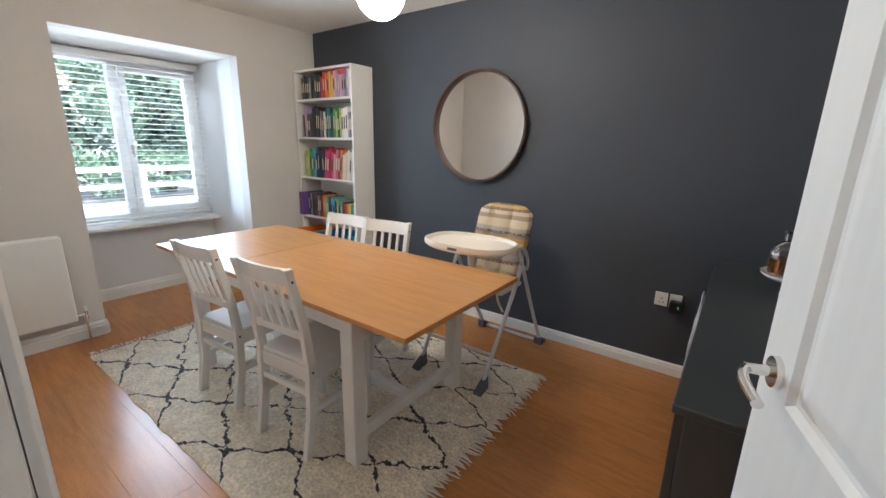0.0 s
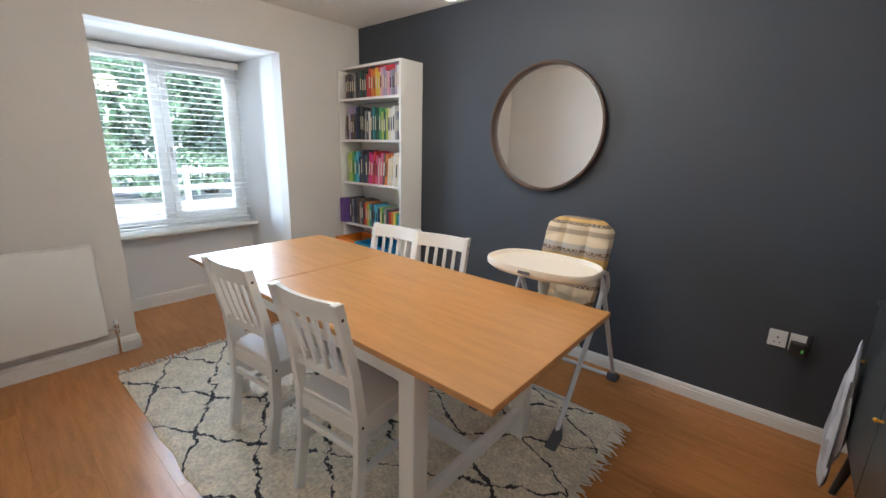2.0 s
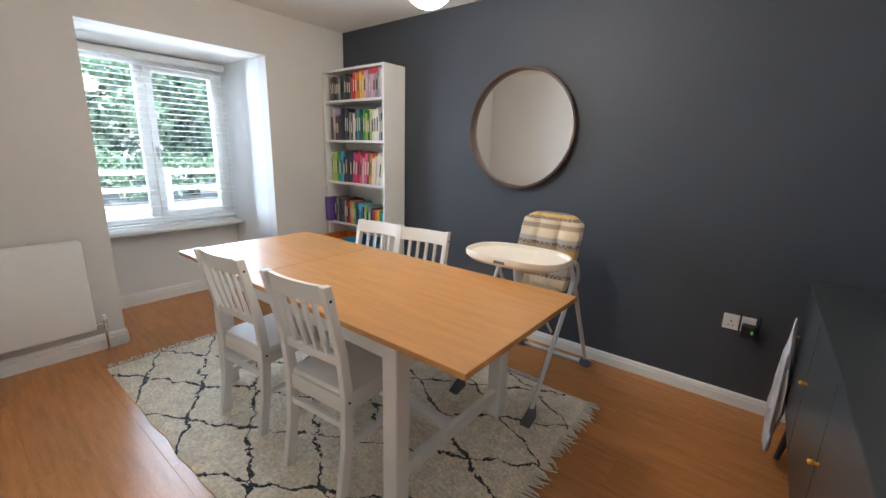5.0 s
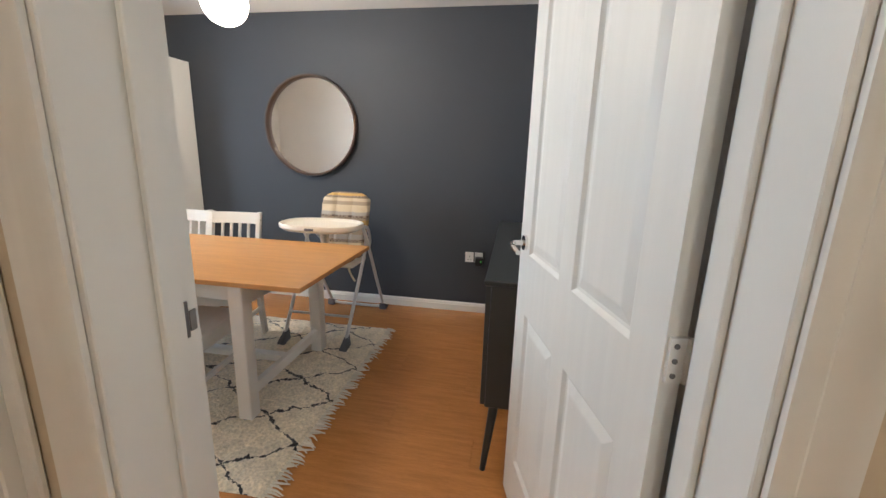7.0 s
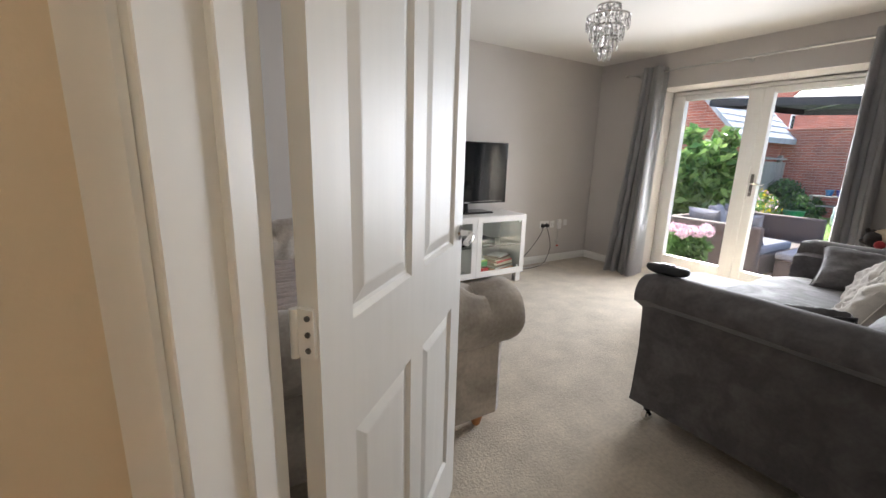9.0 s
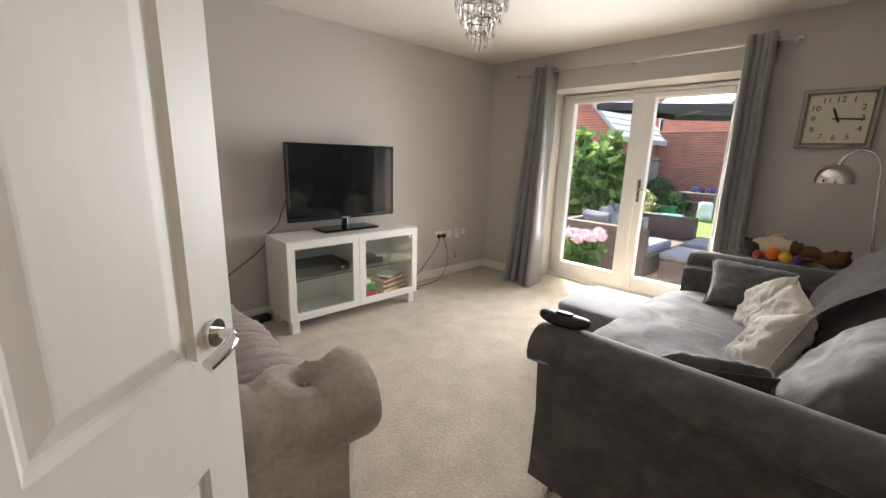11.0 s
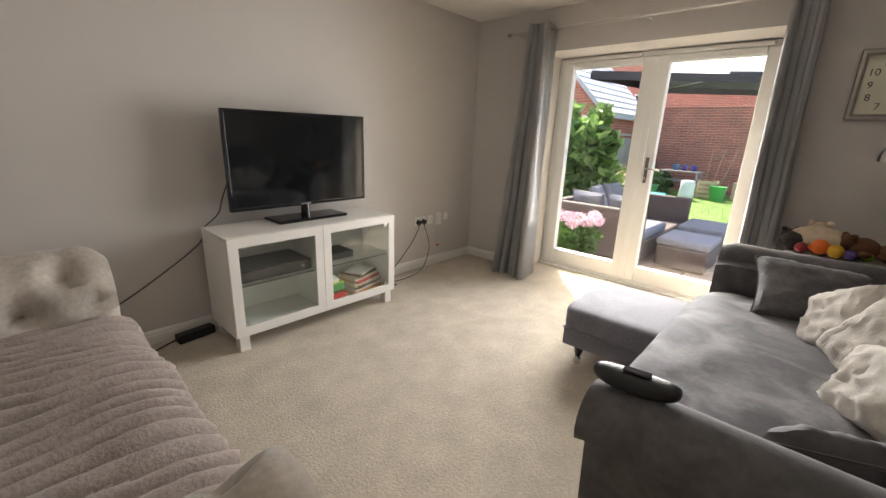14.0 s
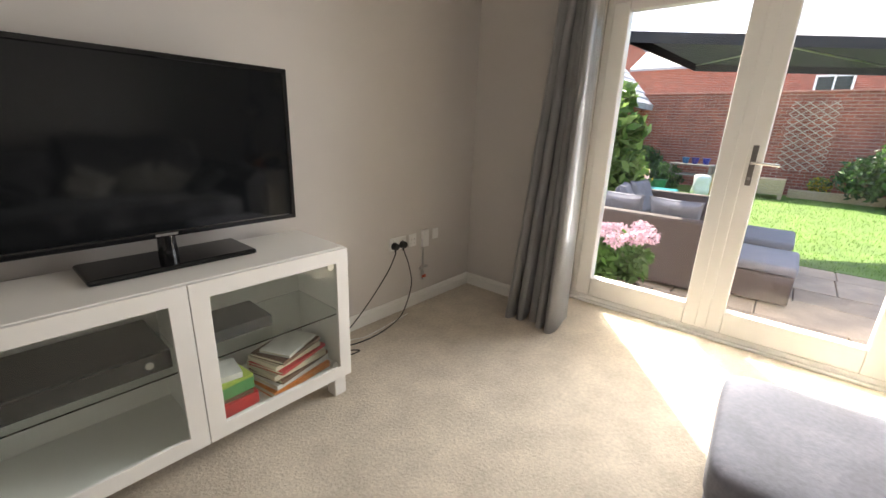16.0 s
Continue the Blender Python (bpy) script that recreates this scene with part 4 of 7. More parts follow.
part("back_pad", padded(0.43, 0.57, 0.11, pose(-0.005, 0.155, 0.765, 72, 0, 0), 4), M["plaid"], root, "ochre, cream and grey plaid padding", True)
part("seat_pad", padded(0.33, 0.30, 0.08, pose(0.0, 0.02, 0.555, 8, 0, 0), 2), M["plaid"], root, "", True)
part("seat_shell", boxes((-0.17, -0.12, 0.49, 0.17, 0.16, 0.52), bevel=0.012, seg=2), M["cream_plastic"], root, "", True)
part("hanging_strap", sweep(bmesh.new(), curve_points([(0.12, -0.10, 0.52), (0.16, -0.14, 0.46), (0.19, -0.13, 0.40)], 5), 0.008, 6, 0.3), M["paper"], root)


# ---------------------------------------------------------------- pendant globe, sockets
root = thing("globe_pendant", "glowing opal glass globe pendant hung from the ceiling", "pendant lamp", pose(-1.174, 1.787, 0))
bm = bmesh.new()
sphere(bm, (0, 0, 2.08), 0.118, 32)
g = part("globe", bm, M["globe"], root, "lit opal glass globe", True)
g.visible_shadow = False
part("cap", lathe(bmesh.new(), [(0.035, 2.19), (0.035, 2.215), (0.012, 2.23)], 20), M["brushed"], root, "", True)
part("flex", sweep(bmesh.new(), [(0, 0, 2.22), (0, 0, 2.37)], 0.0035, 6), M["white_plastic"], root)
part("ceiling_rose", lathe(bmesh.new(), [(0.05, 2.389), (0.05, 2.375), (0.02, 2.355)], 24), M["white_plastic"], root, "", True)


def socket(name, m, label, switches=True):
    """A double wall socket; local x along the wall, local z out of it."""
    root = thing(name, label, "wall socket", m)
    part("plate", boxes((-0.073, -0.043, 0.0, 0.073, 0.043, 0.009), bevel=0.003, seg=2), M["white_plastic"], root)
    for x in (-0.035, 0.035):
        if switches:
            part("switch", boxes((x - 0.007, 0.018, 0.008, x + 0.007, 0.032, 0.012), bevel=0.001), M["white_plastic"], root)
        bm = boxes((x - 0.003, 0.0, 0.0085, x + 0.003, 0.010, 0.0095), (x - 0.014, -0.022, 0.0085, x - 0.007, -0.017, 0.0095), (x + 0.007, -0.022, 0.0085, x + 0.014, -0.017, 0.0095))
        part("pin_holes", bm, M["black"], root)
    return root


socket("wall_socket", pose(0.124, YD, 0.484, 90, 0, 0), "white double wall socket on the charcoal wall")
root = thing("wifi_extender", "small black two-aerial extender plugged into the socket", "network device", pose(0.170, YD - 0.010, 0.464, 90, 0, 0))
part("body", boxes((-0.032, -0.04, 0.0, 0.032, 0.03, 0.045), bevel=0.006, seg=2), M["black"], root)
part("aerial", boxes((-0.046, -0.015, 0.012, -0.037, 0.085, 0.024), bevel=0.003), M["black"], root)
part("aerial", boxes((0.037, -0.015, 0.012, 0.046, 0.085, 0.024), bevel=0.003), M["black"], root)
part("status_light", boxes((0.012, -0.012, 0.0452, 0.022, 0.006, 0.046)), colour_mat("green_led", (0.2, 0.9, 0.2)), root)


# ---------------------------------------------------------------- sideboard and what stands on it
BX0, BX1, SBY0, SBY1, ST = 0.340, 0.795, 1.108, 2.55, 0.858
root = thing("sideboard", "charcoal painted sideboard on splayed legs", "sideboard")
part("body", boxes((BX0 + 0.02, SBY0, 0.31, BX1, SBY1, ST - 0.022), bevel=0.003), M["charcoal"], root)
part("top", boxes((BX0 - 0.006, SBY0 - 0.008, ST - 0.0215, BX1, SBY1 + 0.008, ST), bevel=0.004, seg=2), M["charcoal"], root)
for k in range(3):
    y0 = SBY0 + 0.006 + k * (SBY1 - SBY0 - 0.012) / 3
    y1 = y0 + (SBY1 - SBY0 - 0.012) / 3 - 0.006
    d = part("door", boxes((BX0, y0, 0.318, BX0 + 0.0195, y1, ST - 0.028), bevel=0.002), M["charcoal"], root)
    bm = cyl(bmesh.new(), (BX0, y1 - 0.035, 0.62), (BX0 - 0.014, y1 - 0.035, 0.62), 0.005)
    sphere(bm, (BX0 - 0.016, y1 - 0.035, 0.62), 0.008, 12)
    part("knob", bm, M["gold"], d, "small brass knob", True)
for y, dy in ((SBY0 + 0.07, -0.06), (SBY1 - 0.07, 0.06)):
    for xx, dx in ((BX0 + 0.06, -0.035), (BX1 - 0.06, 0.02)):
        part("leg", cyl(bmesh.new(), (xx, y, 0.31), (xx + dx, y + dy, 0.001), 0.021, 0.012, 14), M["charcoal"], root, "", True)

root = thing("cake_stand", "white ceramic cake stand carrying small spirit bottles", "cake stand", pose(0.61, 2.13, ST))
part("foot", lathe(bmesh.new(), [(0.055, 0.0), (0.055, 0.005), (0.046, 0.02), (0.036, 0.045), (0.036, 0.062)], 32), M["ceramic"], root, "", True)
part("plate", lathe(bmesh.new(), [(0.03, 0.062), (0.108, 0.066), (0.122, 0.076), (0.124, 0.084), (0.118, 0.083), (0.104, 0.076), (0.0, 0.076)], 40), M["ceramic"], root, "", True)
PLATE = ST + 0.0765


def bottle(name, x, y, r, h, neck, body, liquid, cap, label, zbase=PLATE, level=0.6, tag=True):
    root = thing(name, label, "bottle", pose(x, y, zbase), "spirit bottles")
    part("body", lathe(bmesh.new(), [(r * 0.9, 0), (r, 0.006), (r, h * 0.58), (r * 0.8, h * 0.67), (neck, h * 0.76), (neck, h * 0.95), (neck * 1.1, h * 0.96)], 20), body, root, "", True)
    if liquid:
        part("liquid", lathe(bmesh.new(), [(r * 0.84, 0.005), (r * 0.92, 0.01), (r * 0.92, h * level * 0.6)], 20), liquid, root, "", True)
    part("cap", lathe(bmesh.new(), [(neck * 1.2, h * 0.93), (neck * 1.2, h), (neck * 0.9, h * 1.005)], 16), cap, root, "", True)
    if tag:
        part("label", lathe(bmesh.new(), [(r + 0.0004, h * 0.14), (r + 0.0012, h * 0.14), (r + 0.0012, h * 0.42), (r + 0.0004, h * 0.42)], 20), M["paper"], root)
    return root


bottle("whisky_bottle", 0.55, 2.14, 0.045, 0.165, 0.012, M["glass"], M["amber"], M["black"], "squat clear bottle half full of whisky", tag=False)
bottle("miniature_bottle", 0.585, 2.055, 0.019, 0.11, 0.008, M["glass"], M["amber"], M["black"], "miniature spirit bottle with a cream label")
bottle("dark_bottle", 0.655, 2.075, 0.036, 0.25, 0.012, M["darkbottle"], None, M["gold"], "dark glass bottle with gold foil neck")
bottle("green_bottle", 0.60, 2.20, 0.024, 0.17, 0.010, glass_material("green_glass", (0.03, 0.28, 0.06)), None, M["black"], "slim green glass bottle", tag=False)
bottle("wine_bottle", 0.69, 2.15, 0.032, 0.20, 0.012, M["darkbottle"], None, colour_mat("red_cap", (0.35, 0.02, 0.02)), "dark bottle with a cream label")
root = thing("card_box", "pale card box standing on the sideboard", "box", pose(0.665, 1.52, ST))
part("body", boxes((-0.045, -0.055, 0.0005, 0.045, 0.055, 0.15), bevel=0.002), colour_mat("pale_card", (0.62, 0.60, 0.55), 0.7), root)
part("clear_sleeve", boxes((-0.048, -0.058, 0.001, -0.0465, 0.058, 0.18)), M["film"], root)
root = thing("dried_flower_vase", "glass vase of pink and orange dried flowers on the sideboard", "vase", pose(0.715, 2.34, ST))
part("vase", lathe(bmesh.new(), [(0.04, 0.0), (0.052, 0.01), (0.056, 0.08), (0.040, 0.17), (0.030, 0.22), (0.036, 0.25), (0.032, 0.25), (0.027, 0.22), (0.036, 0.17), (0.050, 0.08), (0.046, 0.014)], 28), M["glass"], root, "", True)
stems = bmesh.new()
blooms = {"orange": bmesh.new(), "crimson": bmesh.new(), "blush": bmesh.new(), "mauve": bmesh.new()}
for k in range(34):
    a, sp, hh = random.uniform(0, 6.283), random.uniform(0.01, 0.15), random.uniform(0.32, 0.70)
    tip = Vector((math.cos(a) * sp, math.sin(a) * sp, hh))
    sweep(stems, curve_points([(0, 0, 0.02), (tip.x * 0.25, tip.y * 0.25, hh * 0.5), tip], 4), 0.0014, 4)
    key = random.choice(["orange", "orange", "crimson", "crimson", "blush", "mauve"])
    for q in range(14):
        d = Vector((random.gauss(0, 1), random.gauss(0, 1), random.gauss(0.4, 1))).normalized()
        o = d.orthogonal().normalized() * random.uniform(0.006, 0.014)
        ln = random.uniform(0.025, 0.06)
        p0 = tip + d * 0.004
        vs = [blooms[key].verts.new(v) for v in (p0, p0 + d * ln * 0.6 + o, p0 + d * ln + Vector((0, 0, 0.006)), p0 + d * ln * 0.6 - o)]
        blooms[key].faces.new(vs)
part("stems", stems, colour_mat("dry_stem", (0.25, 0.16, 0.08)), root)
for key, col in (("orange", (0.70, 0.16, 0.04)), ("crimson", (0.42, 0.02, 0.06)), ("blush", (0.66, 0.30, 0.28)), ("mauve", (0.36, 0.18, 0.34))):
    part(key + "_blooms", blooms[key], colour_mat("bloom_" + key, col, 0.8), root)

root = thing("plastic_bag", "clear crumpled plastic bag hung on the sideboard knob", "bag", pose(BX0 - 0.028, 2.46, 0.36))
bm = bmesh.new()
sphere(bm, (0, 0, 0), 1.0, 24)
for v in bm.verts:
    p = v.co.copy()
    s = 1 + 0.55 * noise.noise(p * 2.2) + 0.35 * noise.noise(p * 6)
    top = max(0, p.z)
    v.co = Vector((p.x * 0.026 * s * (1 - 0.5 * top), p.y * 0.075 * s * (1 - 0.72 * top), p.z * (0.30 if p.z < 0 else 0.36)))
part("bag", bm, M["film"], root, "", True)
bm = bmesh.new()
sphere(bm, (0, 0, 0), 1.0, 14)
for v in bm.verts:
    p = v.co.copy()
    v.co = Vector((p.x * 0.02, p.y * 0.05, p.z * 0.05 - 0.02)) * (1 + 0.3 * noise.noise(p * 3))
part("blue_wrapper", bm, colour_mat("blue_film", (0.03, 0.25, 0.50), 0.4), root, "", True)


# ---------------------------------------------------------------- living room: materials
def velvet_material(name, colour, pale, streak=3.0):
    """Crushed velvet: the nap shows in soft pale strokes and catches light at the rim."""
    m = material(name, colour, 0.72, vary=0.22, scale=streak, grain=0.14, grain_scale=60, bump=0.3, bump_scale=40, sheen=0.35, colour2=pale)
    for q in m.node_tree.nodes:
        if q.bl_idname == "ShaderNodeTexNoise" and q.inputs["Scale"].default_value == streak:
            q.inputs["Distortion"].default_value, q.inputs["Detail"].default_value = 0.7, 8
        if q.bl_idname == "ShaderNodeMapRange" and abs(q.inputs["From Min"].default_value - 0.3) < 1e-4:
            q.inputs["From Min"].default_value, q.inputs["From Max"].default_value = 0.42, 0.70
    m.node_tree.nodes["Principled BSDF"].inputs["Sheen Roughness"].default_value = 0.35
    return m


def knit_material(name, colour):
    """Coarse knitted cloth with ridges."""
    m = material(name, colour, 0.95, vary=0.12, scale=8, grain=0.2, grain_scale=120, sheen=0.3)
    nt = m.node_tree
    n, link = nt.nodes, nt.links.new
    tc = n.new("ShaderNodeTexCoord")
    w = n.new("ShaderNodeTexWave")
    w.inputs["Scale"].default_value, w.inputs["Distortion"].default_value, w.inputs["Detail"].default_value, w.inputs["Detail Scale"].default_value = 22, 3.5, 3, 4
    link(tc.outputs["Object"], w.inputs["Vector"])
    bp = n.new("ShaderNodeBump")
    bp.inputs["Strength"].default_value, bp.inputs["Distance"].default_value = 0.8, 0.008
    link(w.outputs["Fac"], bp.inputs["Height"])
    link(bp.outputs[0], n["Principled BSDF"].inputs["Normal"])
    return m


M.update(
    velvet=velvet_material("grey_velvet", (0.098, 0.090, 0.091), (0.128, 0.118, 0.119), 9.0),
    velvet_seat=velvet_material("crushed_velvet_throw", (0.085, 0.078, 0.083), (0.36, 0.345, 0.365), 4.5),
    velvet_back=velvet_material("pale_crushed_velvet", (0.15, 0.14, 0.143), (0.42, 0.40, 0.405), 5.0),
    velvet_dark=velvet_material("dark_velvet", (0.045, 0.040, 0.041), (0.085, 0.078, 0.08), 6.0),
    linen_rib=material("ribbed_linen", (0.60, 0.56, 0.50), 0.9, vary=0.06, scale=10, grain=0.14, grain_scale=60, stretch=(9, 1, 1), bump=0.5, bump_scale=28, bump_dist=0.006, sheen=0.2),
    velvet_stool=velvet_material("blue_grey_velvet", (0.225, 0.22, 0.265), (0.26, 0.255, 0.305), 3.0),
    cream_velvet=velvet_material("mink_velvet", (0.44, 0.39, 0.335), (0.54, 0.485, 0.425), 4.0),
    linen=material("cream_linen", (0.60, 0.56, 0.50), 0.9, vary=0.06, scale=10, grain=0.12, grain_scale=260, bump=0.25, bump_scale=300, sheen=0.2),
    knit=knit_material("grey_knit", (0.27, 0.246, 0.25)),
    fleece=material("dusky_fleece", (0.60, 0.515, 0.475), 0.97, vary=0.10, scale=14, grain=0.12, grain_scale=90, bump=0.5, bump_scale=95, bump_dist=0.008, sheen=0.4),
    screen=material("tv_screen", (0.006, 0.007, 0.008), 0.07, spec=0.5),
    piano=material("gloss_black", (0.008, 0.008, 0.009), 0.12, vary=0.05),
    curtain=material("grey_curtain", (0.44, 0.435, 0.43), 0.30, vary=0.06, scale=6, grain=0.06, grain_scale=300, sheen=0.15, spec=0.7),
    turned=material("turned_beech", (0.45, 0.19, 0.06), 0.35, vary=0.15, scale=14),
    pewter=material("worn_silver_frame", (0.36, 0.34, 0.31), 0.38, 0.75, vary=0.12, scale=20),
    dial=material("cream_dial", (0.68, 0.65, 0.52), 0.6, vary=0.03),
    crystal=glass_material("crystal", (1, 1, 1), 0.02, 1.52),
    tinted=glass_material("cabinet_glass", (0.90, 0.95, 0.92)),
)

# ---------------------------------------------------------------- patio doors
root = thing("patio_door", "white glazed double patio doors, closed, with lever handle", "patio door", kind="structure")
gx0, gx1 = 5.768, 5.838
FY0, FY1, FZ = PY0 + 0.003, PY1 - 0.003, PZ - 0.003
part("outer_frame", boxes((gx0, FY0, 0.0, gx1, FY0 + 0.047, FZ), (gx0, FY1 - 0.047, 0.0, gx1, FY1, FZ), (gx0, FY0 + 0.047, FZ - 0.045, gx1, FY1 - 0.047, FZ), bevel=0.006), M["upvc"], root)
part("threshold", boxes((gx0 - 0.015, FY0, 0.0, gx1 + 0.04, FY1, 0.045), (gx0 - 0.05, FY0, 0.0, gx0 - 0.016, FY1, 0.018), bevel=0.004), M["upvc"], root)
MIDY = 1.563
for y0, y1, inner in ((FY0 + 0.049, MIDY - 0.004, 1), (MIDY + 0.004, FY1 - 0.049, -1)):
    z0, z1, st = 0.047, FZ - 0.047, 0.102
    d = part("leaf", boxes((gx0 - 0.02, y0, z0, gx1 - 0.012, y0 + st, z1), (gx0 - 0.02, y1 - st, z0, gx1 - 0.012, y1, z1), (gx0 - 0.02, y0 + st, z0, gx1 - 0.012, y1 - st, z0 + 0.143), (gx0 - 0.02, y0 + st, z1 - 0.055, gx1 - 0.012, y1 - st, z1), bevel=0.008, seg=2), M["upvc"], root)
    p = part("pane", boxes((gx0 + 0.012, y0 + st - 0.01, z0 + 0.133, gx0 + 0.018, y1 - st + 0.01, z1 - 0.045)), M["glass"], d)
    p.visible_shadow = False
part("meeting_cover", boxes((gx0 - 0.034, MIDY - 0.03, 0.055, gx0 - 0.0205, MIDY + 0.03, FZ - 0.055), bevel=0.005, seg=2), M["upvc"], root)
hx = gx0 - 0.0205
h = part("handle", boxes((hx - 0.010, MIDY - 0.075, 0.96, hx, MIDY - 0.048, 1.18), bevel=0.004, seg=2), M["dull_steel"], root, "steel lever handle on a dark long plate")
bm = cyl(bmesh.new(), (hx - 0.008, MIDY - 0.062, 1.085), (hx - 0.05, MIDY - 0.062, 1.085), 0.009, seg=10)
sweep(bm, curve_points([(hx - 0.045, MIDY - 0.062, 1.085), (hx - 0.056, MIDY - 0.10, 1.086), (hx - 0.052, MIDY - 0.185, 1.080)], 5), 0.0085, 10)
part("lever", bm, M["chrome"], h, "", True)
part("key_cylinder", cyl(bmesh.new(), (hx - 0.009, MIDY - 0.062, 1.0), (hx - 0.018, MIDY - 0.062, 1.0), 0.009, seg=12), M["chrome"], h)
part("trickle_vent", boxes((gx0 - 0.024, MIDY + 0.12, FZ - 0.043, gx0 - 0.001, FY1 - 0.12, FZ - 0.015), bevel=0.003), M["upvc"], root)
part("trickle_vent", boxes((gx0 - 0.024, FY0 + 0.12, FZ - 0.043, gx0 - 0.001, MIDY - 0.12, FZ - 0.015), bevel=0.003), M["upvc"], root)

# ---------------------------------------------------------------- curtains and pole
root = thing("curtain_pole", "slim brushed steel curtain pole with end caps", "curtain pole")
ROD = 2.200
part("rod", cyl(bmesh.new(), (5.30, 0.42, ROD), (5.30, 2.71, ROD), 0.011, seg=14), M["brushed"], root, "", True)
for y in (0.405, 2.725):
    part("finial", cyl(bmesh.new(), (5.30, y - 0.016, ROD), (5.30, y + 0.016, ROD), 0.017, seg=16), M["chrome"], root, "", True)
for y in (0.44, 1.54, 2.63):
    bm = cyl(bmesh.new(), (5.397, y, ROD - 0.01), (5.30, y, ROD - 0.01), 0.006, seg=8)
    cyl(bm, (5.397, y, ROD - 0.01), (5.390, y, ROD - 0.01), 0.022, seg=16)
    part("bracket", bm, M["brushed"], root, "", True)


def curtain(name, top0, top1, bot0, bot1, folds, label, out):
    """A gathered curtain in deep folds that flares from its eyelets to the floor."""
    root = thing(name, label, "curtain")
    bm = bmesh.new()
    nz, nu = 30, folds * 18
    g = []
    for k in range(nz + 1):
        f = k / nz
        z = ROD + 0.045 - f * (ROD + 0.037)
        e = f ** 1.3
        row = []
        for i in range(nu + 1):
            u = i / nu
            ph = u * folds * 2 * math.pi + 0.7 * math.sin(f * 2.0 + u * 5) + 0.5 * noise.noise(Vector((u * 3, f * 2.5, out * 50)))
            amp = (0.075 + 0.035 * f) * (1 + 0.35 * math.sin(u * 7 + 1))
            y = (top0 + (top1 - top0) * u) * (1 - e) + (bot0 + (bot1 - bot0) * (u + 0.03 * math.sin(u * 9) * f)) * e
            x = 5.30 - out * e + amp * math.cos(ph) + 0.012 * f * math.sin(ph * 0.5 + 1)
            row.append(bm.verts.new((x, y + 0.020 * math.sin(ph * 2), z + (0.012 * math.sin(ph + 1) if k == nz else 0))))
        g.append(row)
    for k in range(nz):
        for i in range(nu):
            bm.faces.new((g[k][i], g[k][i + 1], g[k + 1][i + 1], g[k + 1][i]))
    bmesh.ops.solidify(bm, geom=bm.faces[:], thickness=0.003)
    part("cloth", bm, M["curtain"], root, "", True)
    for j in range(folds):
        y = top0 + (top1 - top0) * (j + 0.5) / folds
        bm = sweep(bmesh.new(), [(5.30 + 0.021 * math.cos(a), y, ROD + 0.021 * math.sin(a)) for a in (k * math.pi / 6 for k in range(13))], 0.003, 5)
        part("eyelet", bm, M["brushed"], root)


curtain("curtain", 2.30, 2.475, 2.24, 2.60, 5, "silver grey eyelet curtain drawn back, flaring to the carpet", 0.10)
curtain("curtain", 0.535, 0.69, 0.46, 0.66, 4, "silver grey eyelet curtain drawn back behind the sofa", 0.0)

# ---------------------------------------------------------------- television and its cabinet
CX0, CX1, CY0, CY1, CZ = 2.667, 3.880, 2.678, 3.08, 0.714
root = thing("tv_cabinet", "white low cabinet with two glass doors under the television", "tv cabinet")
t = 0.018
part("top", boxes((CX0, CY0 + 0.019, CZ - t, CX1, CY1, CZ), bevel=0.002), M["white_lacquer"], root)
part("side", boxes((CX0, CY0 + 0.019, 0.10, CX0 + t, CY1, CZ - t - 0.0005)), M["white_lacquer"], root)
part("side", boxes((CX1 - t, CY0 + 0.019, 0.10, CX1, CY1, CZ - t - 0.0005)), M["white_lacquer"], root)
part("base", boxes((CX0 + t + 0.0005, CY0 + 0.019, 0.10, CX1 - t - 0.0005, CY1, 0.10 + t)), M["white_lacquer"], root)
part("divider", boxes((3.2575, CY0 + 0.03, 0.1185, 3.2755, CY1 - 0.012, CZ - t - 0.0005)), M["white_lacquer"], root)
part("back", boxes((CX0 + t + 0.0005, CY1 - 0.01, 0.1185, CX1 - t - 0.0005, CY1 - 0.004, CZ - t - 0.0005)), M["white_lacquer"], root)
for x0, x1 in ((CX0 + 0.0195, 3.256), (3.277, CX1 - 0.0195)):
    part("glass_shelf", boxes((x0, CY0 + 0.04, 0.40, x1, CY1 - 0.012, 0.406)), M["tinted"], root).visible_shadow = False
for x0, x1, side in ((CX0 + 0.001, 3.265, 1), (3.268, CX1 - 0.001, -1)):
    z0, z1, w = 0.102, CZ - 0.003, 0.058
    d = part("door", frame_ring(bmesh.new(), x0, z0, x1, z1, w, CY0, CY0 + 0.0185, 0.0012), M["white_lacquer"], root)
    part("pane", boxes((x0 + w - 0.006, CY0 + 0.007, z0 + w - 0.006, x1 - w + 0.006, CY0 + 0.011, z1 - w + 0.006)), M["tinted"], d).visible_shadow = False
    hz = (0.17, 0.64)
    for z in hz:
        xx = x1 - w - 0.02 if side == -1 else x0 + w + 0.02
        part("hinge", cyl(bmesh.new(), (xx, CY0 + 0.012, z), (xx, CY0 + 0.03, z), 0.015, seg=14), M["brushed"], d, "", True)
for x, y in ((CX0 + 0.05, CY0 + 0.05), (CX1 - 0.05, CY0 + 0.05), (CX0 + 0.05, CY1 - 0.05), (CX1 - 0.05, CY1 - 0.05)):
    part("leg", boxes((x - 0.03, y - 0.03, 0.0, x + 0.03, y + 0.03, 0.0995), bevel=0.002), M["white_lacquer"], root)

